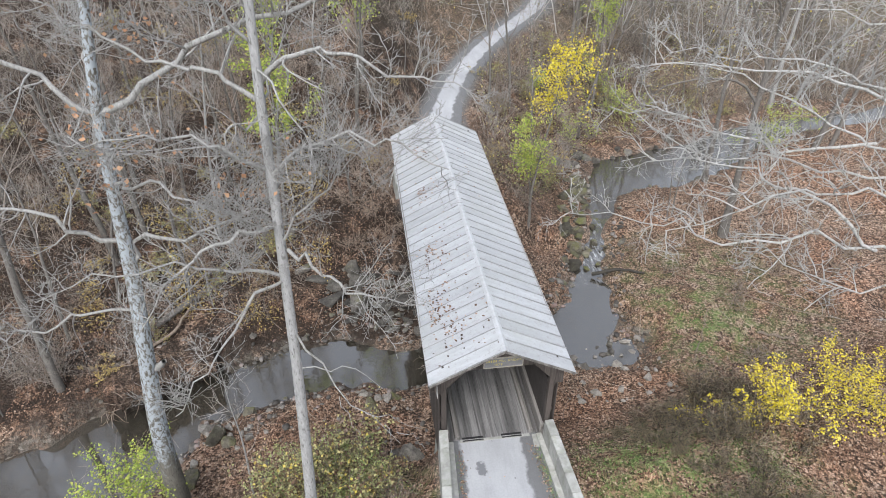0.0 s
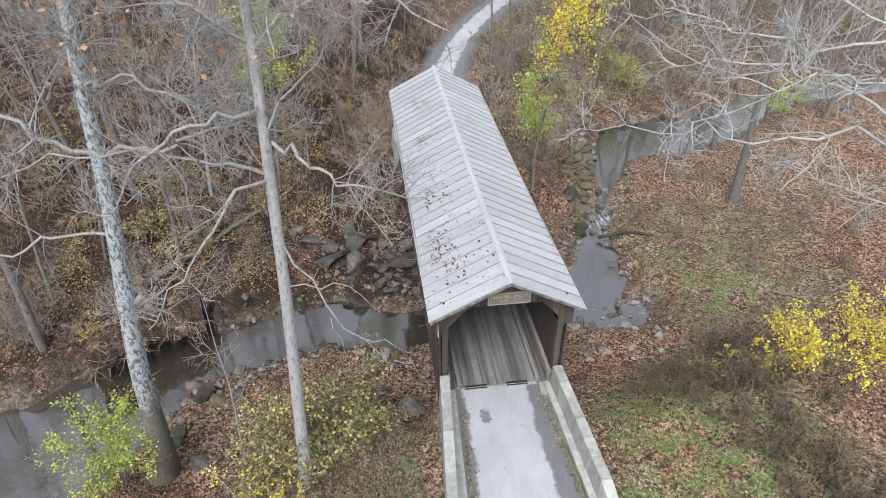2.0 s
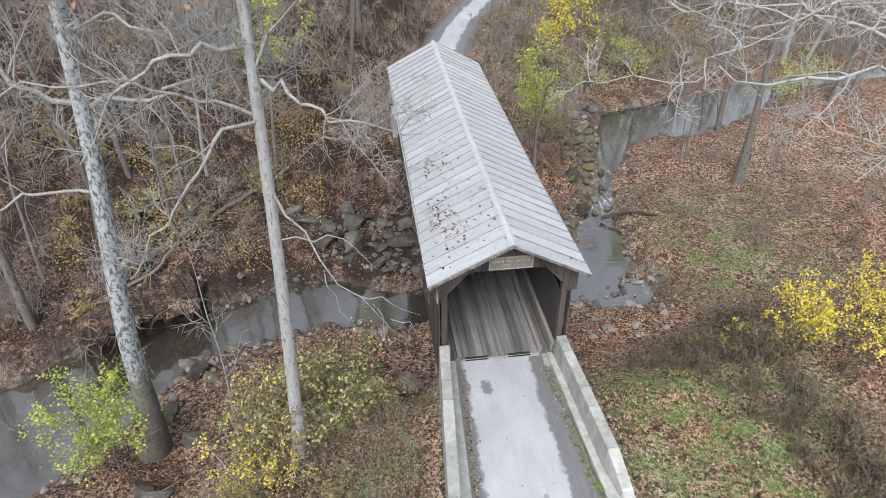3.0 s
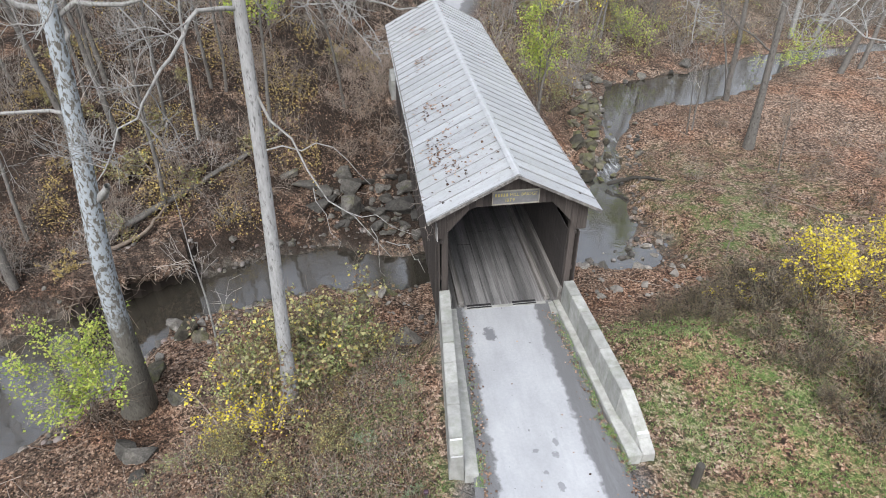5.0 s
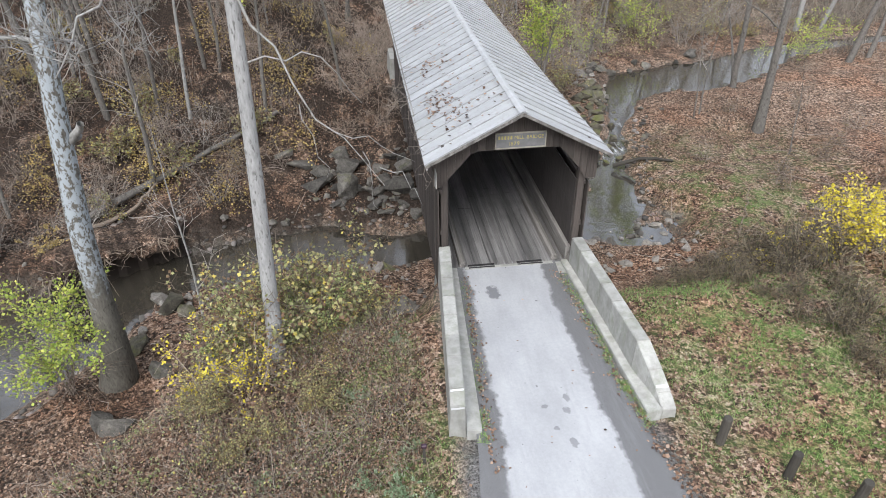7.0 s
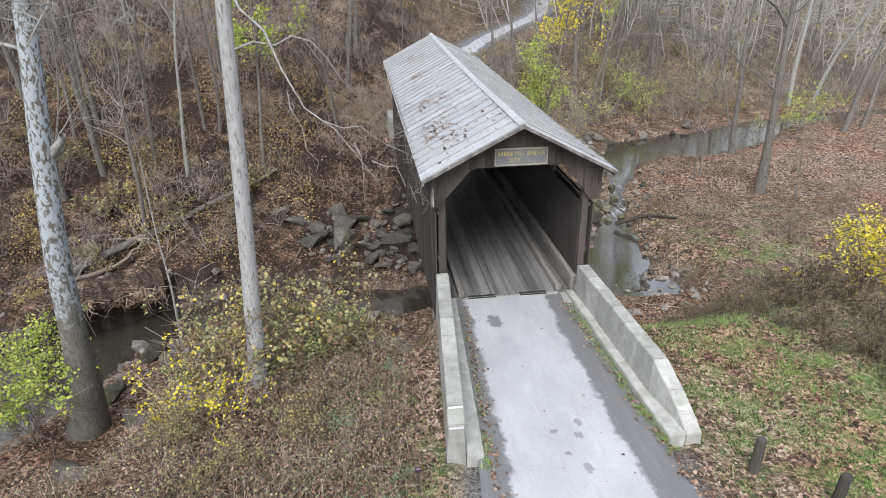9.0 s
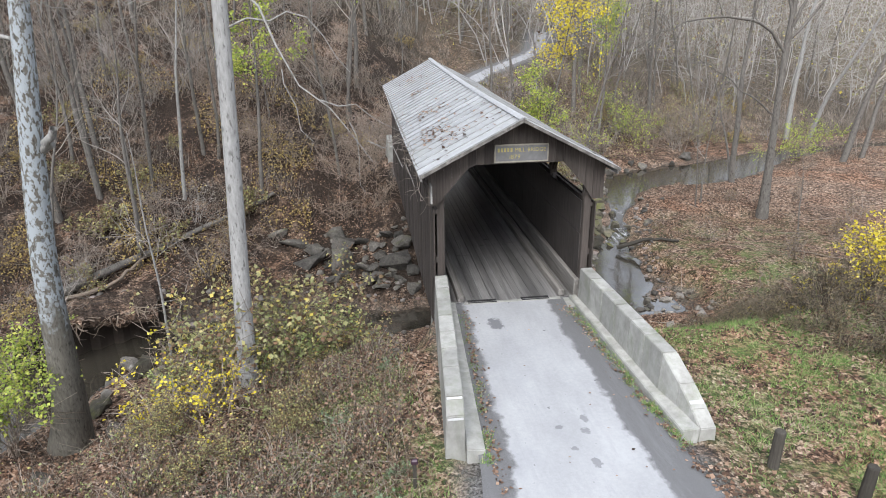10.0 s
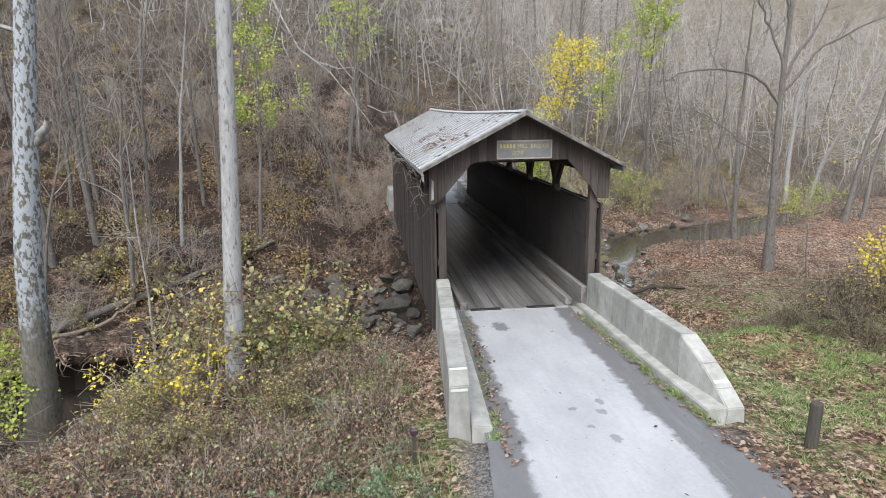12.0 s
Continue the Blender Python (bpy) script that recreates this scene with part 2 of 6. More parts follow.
def water_material():
    k = Nodes("water")
    p = k.place()
    k.bsdf.inputs["IOR"].default_value = 1.85
    foam = k.math("MULTIPLY", k.attr("foam"), k.ramp(k.noise(k.scaled(p, (2.6, 0.9, 1)), 1.7, 4, 0.6), [(0.48, 0.0), (0.68, 0.75)]))
    bed = k.ramp(k.noise(p, 3.5, 8, 0.7), [(0.3, (0.02, 0.018, 0.014)), (0.55, (0.042, 0.037, 0.029)), (0.75, (0.075, 0.065, 0.05))])
    color = k.mix(foam, bed, (0.62, 0.65, 0.67))
    k.bump(k.noise(k.scaled(p, (1, 1.6, 1)), 1.8, 4, 0.55), 0.09, 0.06)
    return k.end(color, k.ramp(foam, [(0.0, 0.05), (1.0, 0.7)]), 0.0, 1.0)


M = {
    "ground": ground_material(),
    "sycamore": bark_material("pale_patchy_bark", (0.07, 0.066, 0.056), (0.15, 0.14, 0.12), (0.04, 0.037, 0.031), (0.285, 0.315, 0.335)),
    "beech": bark_material("smooth_grey_bark", (0.20, 0.20, 0.198), (0.345, 0.345, 0.34), (0.10, 0.097, 0.092)),
    "bark": bark_material("grey_brown_bark", (0.08, 0.073, 0.065), (0.18, 0.168, 0.153), (0.04, 0.035, 0.03)),
    "limb": bark_material("pale_limb_bark", (0.17, 0.168, 0.158), (0.32, 0.317, 0.305), (0.09, 0.085, 0.076)),
    "lichen": bark_material("lichen_grey_bark", (0.20, 0.198, 0.186), (0.41, 0.405, 0.388), (0.085, 0.08, 0.069)),
    "deadwood": bark_material("dead_wood", (0.13, 0.10, 0.075), (0.25, 0.205, 0.165), (0.05, 0.04, 0.03)),
    "twig": twig_material("brown_twigs", (0.105, 0.083, 0.068), (0.38, 0.325, 0.28)),
    "twig_grey": twig_material("grey_twigs", (0.145, 0.13, 0.115), (0.42, 0.392, 0.362)),
    "leaf_brown": leaf_material("fallen_leaves", [(0.0, (0.05, 0.032, 0.025)), (0.3, (0.12, 0.074, 0.052)), (0.6, (0.24, 0.148, 0.10)), (0.85, (0.37, 0.25, 0.175)), (1.0, (0.49, 0.385, 0.30))]),
    "leaf_yellow": leaf_material("yellow_leaves", [(0.0, (0.50, 0.42, 0.03)), (0.6, (0.72, 0.60, 0.05)), (1.0, (0.80, 0.70, 0.16))]),
    "leaf_lime": leaf_material("lime_leaves", [(0.0, (0.19, 0.28, 0.05)), (0.6, (0.37, 0.45, 0.09)), (1.0, (0.56, 0.56, 0.13))]),
    "leaf_olive": leaf_material("olive_leaves", [(0.0, (0.09, 0.06, 0.04)), (0.3, (0.24, 0.15, 0.09)), (0.45, (0.19, 0.20, 0.09)), (0.75, (0.36, 0.36, 0.17)), (0.93, (0.50, 0.44, 0.20)), (1.0, (0.62, 0.50, 0.10))]),
    "leaf_dull": leaf_material("dull_dry_leaves", [(0.0, (0.12, 0.085, 0.055)), (0.6, (0.24, 0.18, 0.10)), (1.0, (0.36, 0.29, 0.15))]),
    "leaf_orange": leaf_material("orange_leaves", [(0.0, (0.27, 0.13, 0.07)), (1.0, (0.55, 0.34, 0.20))]),
    "grass": leaf_material("grass_blades", [(0.0, (0.10, 0.18, 0.05)), (0.6, (0.21, 0.34, 0.10)), (0.85, (0.34, 0.40, 0.17)), (1.0, (0.46, 0.42, 0.26))]),
    # Twigs of the distant woods, paled so that their colour holds the haze.
    "haze_twig": twig_material("far_twigs_haze_tint", (0.28, 0.272, 0.26), (0.58, 0.57, 0.552)),
    "thicket": twig_material("thicket_twigs", (0.035, 0.028, 0.023), (0.19, 0.16, 0.135)),
    "tan_twig": twig_material("tan_twigs", (0.20, 0.155, 0.125), (0.46, 0.375, 0.31)),
    "brush": twig_material("dark_brush", (0.045, 0.038, 0.032), (0.33, 0.288, 0.245)),
    "stem": leaf_material("dead_stems", [(0.0, (0.04, 0.032, 0.026)), (0.4, (0.135, 0.11, 0.09)), (0.8, (0.34, 0.295, 0.245)), (1.0, (0.50, 0.45, 0.38))]),
    "weed": leaf_material("dry_weeds", [(0.0, (0.05, 0.041, 0.032)), (0.5, (0.14, 0.115, 0.088)), (0.85, (0.42, 0.36, 0.28)), (1.0, (0.22, 0.25, 0.11))]),
    # Boards inside the bridge, darkened: the dim interior is put into their colour.
    "inner_wood": wood_material("shade_darkened_inner_boards", (0.022, 0.019, 0.018), (0.066, 0.058, 0.053)),
    "leaf_ochre": leaf_material("ochre_leaves", [(0.0, (0.20, 0.14, 0.06)), (0.6, (0.42, 0.32, 0.11)), (1.0, (0.62, 0.50, 0.18))]),
    "straw": leaf_material("dry_straw", [(0.0, (0.09, 0.072, 0.05)), (0.6, (0.21, 0.175, 0.125)), (0.9, (0.38, 0.33, 0.25)), (1.0, (0.18, 0.22, 0.10))]),
    "leaf_sage": leaf_material("sage_leaves", [(0.0, (0.11, 0.17, 0.09)), (0.6, (0.22, 0.31, 0.18)), (1.0, (0.38, 0.46, 0.31))]),
    "leaf_bank": leaf_material("bank_leaves", [(0.0, (0.06, 0.04, 0.03)), (0.25, (0.19, 0.115, 0.078)), (0.5, (0.32, 0.19, 0.125)), (0.78, (0.48, 0.36, 0.27)), (0.84, (0.22, 0.27, 0.11)), (0.95, (0.36, 0.41, 0.19)), (1.0, (0.60, 0.54, 0.16))]),
    "leaf_pale": leaf_material("pale_green_leaves", [(0.0, (0.14, 0.11, 0.05)), (0.25, (0.22, 0.29, 0.10)), (0.8, (0.40, 0.47, 0.20)), (1.0, (0.58, 0.52, 0.22))]),
    "dark_wood": wood_material("dark_weathered_boards", (0.033, 0.027, 0.024), (0.09, 0.077, 0.069)),
    "deck_wood": wood_material("worn_deck_planks", (0.115, 0.111, 0.109), (0.30, 0.293, 0.288), 1, 0.6, 0.34),
    "rail_wood": wood_material("grey_weathered_timber", (0.13, 0.12, 0.11), (0.31, 0.295, 0.275), 1, 0.4),
    "post_wood": wood_material("mossy_post_wood", (0.028, 0.025, 0.022), (0.085, 0.078, 0.066)),
    "trim_wood": wood_material("pale_weathered_trim", (0.28, 0.27, 0.255), (0.45, 0.44, 0.42), 1, 0.3),
    "concrete": concrete_material(),
    "roof": roof_material(),
    "road": road_material(),
    "rock": rock_material(),
    "pale_rock": rock_material("pale_rock", 0.6),
    "mossy": rock_material("mossy_rock", 0.05),
    "water": water_material(),
}


def plain(name, color, rough=0.6, metal=0.0):
    k = Nodes(name)
    tone = k.ramp(k.noise(k.coords(), 9.0, 5), [(0.3, tuple(c * 0.75 for c in color)), (0.7, color)])
    return k.end(tone, rough, metal)


M["sign"] = plain("sign_metal", (0.16, 0.16, 0.163), 0.6, 0.1)
M["sign_frame"] = plain("sign_frame_wood", (0.28, 0.26, 0.22), 0.8)
M["letter"] = plain("letter_paint", (0.36, 0.31, 0.12), 0.6)
k = Nodes("pebbles")
M["pebble"] = k.end(k.mix(1.0, k.ramp(k.island(), [(0.0, (0.05, 0.046, 0.042)), (0.5, (0.15, 0.135, 0.12)), (0.8, (0.27, 0.25, 0.235)), (1.0, (0.22, 0.15, 0.13))]), k.ramp(k.noise(k.place(), 18.0, 5), [(0.3, 0.65), (0.7, 1.1)]), "MULTIPLY"), 0.7)
M["white_paint"] = plain("worn_white_paint", (0.5, 0.505, 0.51), 0.7)
M["soil"] = plain("undercut_soil_shade", (0.03, 0.023, 0.018), 0.9)
M["steel"] = plain("dark_steel", (0.035, 0.035, 0.037), 0.6, 0.4)
M["reflector"] = plain("reflector_plastic", (0.06, 0.035, 0.05), 0.25)


# ---- mesh helpers ----
class Shape:
    """Vertices and faces gathered for one mesh."""

    def __init__(self):
        self.v, self.f = [], []

    def add(self, verts, faces):
        n = len(self.v)
        self.v.extend(tuple(map(float, q)) for q in verts)
        self.f.extend(tuple(i + n for i in q) for q in faces)
        return self

    def hexa(self, low, high):
        """A solid between two quads of four corners each, in the same order."""
        return self.add([*low, *high], [(3, 2, 1, 0), (4, 5, 6, 7), (0, 1, 5, 4), (1, 2, 6, 5), (2, 3, 7, 6), (3, 0, 4, 7)])

    def box(self, x0, x1, y0, y1, z0, z1, c=0.0):
        if c <= 0:
            return self.hexa([(x0, y0, z0), (x1, y0, z0), (x1, y1, z0), (x0, y1, z0)], [(x0, y0, z1), (x1, y0, z1), (x1, y1, z1), (x0, y1, z1)])
        bm = bmesh.new()
        bmesh.ops.create_cube(bm, size=1, matrix=Matrix.LocRotScale(((x0 + x1) / 2, (y0 + y1) / 2, (z0 + z1) / 2), None, (x1 - x0, y1 - y0, z1 - z0)))
        bmesh.ops.bevel(bm, geom=bm.edges[:], offset=c, segments=1, affect="EDGES")
        bm.verts.index_update()
        self.add([w.co for w in bm.verts], [[w.index for w in g.verts] for g in bm.faces])
        bm.free()
        return self

    def beam(self, a, b, w, h, c=0.012):
        """A squared timber from a to b, w wide and h deep."""
        a, b = Vector(a), Vector(b)
        piece = Shape().box(-w / 2, w / 2, -h / 2, h / 2, 0, (b - a).length, c)
        turn = (b - a).to_track_quat("Z", "Y").to_matrix().to_4x4()
        return self.add([a + (turn @ Vector(q)) for q in piece.v], piece.f)

    def mesh(self, name, material, smooth=False):
        me = bpy.data.meshes.new(name)
        me.from_pydata(self.v, [], self.f)
        me.materials.append(M[material] if isinstance(material, str) else material)
        if smooth:
            me.shade_smooth()
        return me


def part(name, shape, material, parent=None, label="", smooth=False):
    """One mesh object under a thing or part; shape is a Shape or a ready mesh."""
    me = shape if isinstance(shape, bpy.types.Mesh) else shape.mesh(name, material, smooth)
    ob = new(name, me)
    if parent:
        ob.parent = parent
        ob.matrix_parent_inverse = Matrix.Translation(-root_place(parent))
    return tagged(ob, label)


def root_place(ob):
    """Where the parts' own origin lies from that of their parent."""
    return Vector((0, 0, 0)) if ob.parent else ob.location.copy()


def thing(name, label, category, at=(0, 0, 0), group="", kind=""):
    ob = new(name)
    ob.location = at
    ob.empty_display_size = 0.1
    return tagged(ob, label, category, group, kind)


def array_mesh(name, verts, faces, material, smooth=False):
    """A mesh from arrays; faces all of one count of corners."""
    verts, faces = np.asarray(verts, dtype=np.float32), np.asarray(faces, dtype=np.int32)
    me = bpy.data.meshes.new(name)
    me.vertices.add(len(verts))
    me.vertices.foreach_set("co", verts.ravel())
    k = faces.shape[1]
    me.loops.add(faces.size)
    me.loops.foreach_set("vertex_index", faces.ravel())
    me.polygons.add(len(faces))
    me.polygons.foreach_set("loop_start", np.arange(0, faces.size, k, dtype=np.int32))
    me.polygons.foreach_set("loop_total", np.full(len(faces), k, dtype=np.int32))
    me.update(calc_edges=True)
    me.materials.append(M[material])
    if smooth:
        me.shade_smooth()
    return me


def tubes(lines, sides):
    """Vertices and quads of tapered tubes. lines: pairs of points (n x 3) and radii (n)."""
    vs, fs, base = [], [], 0
    ang = np.arange(sides) * 2 * np.pi / sides
    ca, sa = np.cos(ang), np.sin(ang)
    for pts, rad in lines:
        pts = np.asarray(pts, dtype=float)
        n = len(pts)
        tan = np.gradient(pts, axis=0)
        tan /= np.linalg.norm(tan, axis=1)[:, None] + 1e-9
        mean = tan.mean(axis=0)
        ref = np.array((1.0, 0, 0)) if abs(mean[0]) < 0.7 * np.linalg.norm(mean) + 1e-9 else np.array((0, 1.0, 0))
        u = np.cross(tan, ref)
        u /= np.linalg.norm(u, axis=1)[:, None] + 1e-9
        w = np.cross(tan, u)
        ring = pts[:, None, :] + np.asarray(rad)[:, None, None] * (u[:, None, :] * ca[None, :, None] + w[:, None, :] * sa[None, :, None])
        vs.append(ring.reshape(-1, 3))
        i = np.arange(n - 1)[:, None] * sides
        j = np.arange(sides)[None, :]
        k = (j + 1) % sides
        fs.append(np.stack([i + j, i + k, i + sides + k, i + sides + j], axis=-1).reshape(-1, 4) + base)
        base += n * sides
    return np.concatenate(vs), np.concatenate(fs)


def leaves(rng, spots, size, flat=0.0, spread=0.5):
    """Folded leaf blades at the given places. flat: 1 lays them level."""
    n = len(spots)
    d = rng.normal(size=(n, 3))
    d[:, 2] *= 1 - flat * 0.85
    d /= np.linalg.norm(d, axis=1)[:, None]
    up = rng.normal(size=(n, 3)) * (1 - flat * 0.8)
    up[:, 2] += 0.3 + flat * 2
    s = np.cross(d, up)
    s /= np.linalg.norm(s, axis=1)[:, None] + 1e-9
    nrm = np.cross(s, d)
    ln = size * rng.uniform(0.55, 1.25, n)[:, None]
    a = spots - d * ln * 0.5
    c = spots + d * ln * 0.5
    lift = nrm * ln * rng.uniform(-0.05, 0.22, n)[:, None]
    b, e = spots - s * ln * spread * 0.75 + lift, spots + s * ln * spread * 0.75 + lift
    v = np.stack([a, b, c, e], axis=1).reshape(-1, 3)
    i = np.arange(n)[:, None] * 4
    f = np.concatenate([i + np.array((0, 3, 2)), i + np.array((0, 2, 1))], axis=1).reshape(-1, 3)
    return v, f


def bent(rng, p, d, length, r0, r1, n=5, wander=0.25, lift=0.0):
    """A wandering twig: points and radii."""
    p, d = np.array(p, dtype=float), np.array(d, dtype=float)
    d /= np.linalg.norm(d)
    pts, step = [p], length / (n - 1)
    for _ in range(n - 1):
        d = d + rng.normal(size=3) * wander / math.sqrt(n - 1) + np.array((0, 0, lift / (n - 1)))
        d /= np.linalg.norm(d)
        p = p + d * step
        pts.append(p)
    return np.array(pts), np.linspace(r0, r1, n)


def along(line, t):
    pts, rad = line
    k = t * (len(pts) - 1)
    i = min(int(k), len(pts) - 2)
    q = k - i
    return pts[i] * (1 - q) + pts[i + 1] * q, rad[i] * (1 - q) + rad[i + 1] * q, pts[i + 1] - pts[i]


def sprout(rng, line, count, length, t0=0.25, spread=0.9, lift=0.15, ratio=0.5, n=5, wander=0.3, up=0.2, fine=0.0075):
    """Side branches along a line."""
    out = []
    for _ in range(count):
        t = t0 + (1 - t0) * rng.random() ** 0.8
        p, r, d = along(line, t)
        d = d / (np.linalg.norm(d) + 1e-9)
        side = np.cross(d, rng.normal(size=3))
        side /= np.linalg.norm(side) + 1e-9
        dirn = d * (1 - spread) + side * spread + np.array((0, 0, up))
        out.append(bent(rng, p, dirn, length * rng.uniform(0.5, 1.2) * (1.15 - 0.6 * t), max(r * ratio, fine), fine * 0.65, n, wander, lift))
    return out


def fine_twigs(rng, lines, per, length, fine, spread=0.7, up=0.1, t0=0.2):
    """Straight twigs on the lines: vertices and quads of thin three-sided spikes."""
    spots = [along(ln, t0 + (1 - t0) * rng.random()) for ln in lines for _ in range(per)]
    p = np.array([s[0] for s in spots])
    d = np.array([s[2] for s in spots])
    d /= np.linalg.norm(d, axis=1)[:, None] + 1e-9
    n = len(p)
    side = np.cross(d, rng.normal(size=(n, 3)))
    side /= np.linalg.norm(side, axis=1)[:, None] + 1e-9
    way = d * (1 - spread) + side * spread + (0, 0, up)
    way /= np.linalg.norm(way, axis=1)[:, None]
    tip = p + way * (length * rng.uniform(0.5, 1.2, n))[:, None]
    u = np.cross(way, (0.3, 0.9, 0.2))
    u /= np.linalg.norm(u, axis=1)[:, None] + 1e-9
    w = np.cross(way, u)
    rim = np.stack([u, -0.5 * u + 0.87 * w, -0.5 * u - 0.87 * w], axis=1)
    r = np.broadcast_to(np.asarray(fine), (n,))[:, None, None]
    v = np.concatenate([p[:, None] + rim * r, tip[:, None] + rim * r * 0.6], axis=1).reshape(-1, 3)
    f = np.arange(n)[:, None, None] * 6 + np.array(((0, 1, 4, 3), (1, 2, 5, 4), (2, 0, 3, 5)))
    return v, f.reshape(-1, 4)


def joined(*pieces):
    """Several sets of vertices and faces as one."""
    vs, fs, n = [], [], 0
    for v, f in pieces:
        vs.append(v)
        fs.append(f + n)
        n += len(v)
    return np.concatenate(vs), np.concatenate(fs)


# ---- the lie of the land ----
TABLES = {}


def smooth_noise(x, y, scale, seed):
    """Value noise of one octave, -1 to 1."""
    if seed not in TABLES:
        TABLES[seed] = np.random.default_rng(seed).uniform(-1, 1, (64, 64))
    table = TABLES[seed]
    u, v = x / scale, y / scale
    i, j = np.floor(u).astype(int), np.floor(v).astype(int)
    a, b = u - i, v - j
    a, b = a * a * (3 - 2 * a), b * b * (3 - 2 * b)
    g = lambda p, q: table[p % 64, q % 64]
    return (g(i, j) * (1 - a) + g(i + 1, j) * a) * (1 - b) + (g(i, j + 1) * (1 - a) + g(i + 1, j + 1) * a) * b


CREEK = [(-60, 0, -6.0, 3.0), (-30, 12, -5.85, 4.2), (-14.3, 20.0, -5.75, 4.0), (-12.3, 22.3, -5.74, 3.5), (-10.0, 24.9, -5.72, 2.6), (-7.9, 24.9, -5.7, 2.1), (-5.0, 25.9, -5.68, 2.2),
         (-2.3, 26.5, -5.65, 2.2), (1.3, 25.5, -5.6, 2.0), (6, 25.6, -5.55, 2.0), (10.4, 26.3, -5.5, 2.1), (12.2, 28.0, -5.46, 2.0), (13.1, 29.9, -5.44, 1.75), (13.4, 31.8, -5.42, 1.25), (14.2, 33.2, -5.15, 1.2),
         (15.0, 34.6, -5.1, 1.3), (15.3, 35.8, -4.75, 1.3), (16.5, 38.3, -4.68, 1.35), (17.7, 41.2, -4.62, 1.8), (20.0, 43.8, -4.6, 3.0), (22.8, 44.0, -4.58, 3.5), (26.2, 45.0, -4.56, 3.2), (29.6, 46.5, -4.54, 2.8), (33.4, 49.0, -4.5, 2.2), (38.5, 50.4, -4.5, 1.7), (46, 51.2, -4.45, 1.6), (60, 55, -4.4, 2.0), (95, 70, -4.2, 2.0)]
SIDE_POOL = [(10.3, 26.0, -5.5, 1.3), (11.6, 24.6, -5.49, 1.35), (13.2, 25.0, -5.48, 1.35), (14.8, 26.0, -5.47, 0.9)]
FAR_ROAD = [(4.5, 35.0, -0.35, 2.2), (4.8, 40.0, 0.0, 1.9), (5.9, 46.0, 0.5, 1.45), (7.7, 51.0, 1.0, 1.4), (10.7, 56.3, 1.8, 1.35), (14.0, 60.3, 2.4, 1.35), (18.0, 65.0, 3.0, 1.4), (21.0, 75.0, 4.5, 1.4)]
NEAR_ROAD = [(4.0, 16.25, -0.36, 1.75), (3.95, 13.0, -0.37, 1.8), (3.9, 9.6, -0.39, 1.87), (3.76, 6.0, -0.42, 2.2), (3.2, 0.0, -0.5, 2.6), (1.0, -14.0, -0.6, 2.7), (-8.0, -40.0, -0.5, 2.7)]


def to_line(x, y, line):
    """Distance from a line of (x, y, ...), the values that it has beside the nearest point, and the side."""
    best = np.full(x.shape, 1e9)
    vals = [np.zeros(x.shape) for _ in line[0][2:]]
    side = np.zeros(x.shape)
    for a, b in zip(line, line[1:]):
        dx, dy = b[0] - a[0], b[1] - a[1]
        t = np.clip(((x - a[0]) * dx + (y - a[1]) * dy) / (dx * dx + dy * dy), 0, 1)
        ex, ey = x - a[0] - t * dx, y - a[1] - t * dy
        d = np.hypot(ex, ey)
        near = d < best
        best = np.where(near, d, best)
        side = np.where(near, np.sign(dx * ey - dy * ex), side)
        for k, v in enumerate(vals):
            vals[k] = np.where(near, a[k + 2] + t * (b[k + 2] - a[k + 2]), v)
    return best, vals, side


def smax(a, b, k):
    h = np.clip(0.5 + 0.5 * (a - b) / k, 0, 1)
    return b * (1 - h) + a * h + k * h * (1 - h)


def smin(a, b, k):
    return -smax(-a, -b, k)


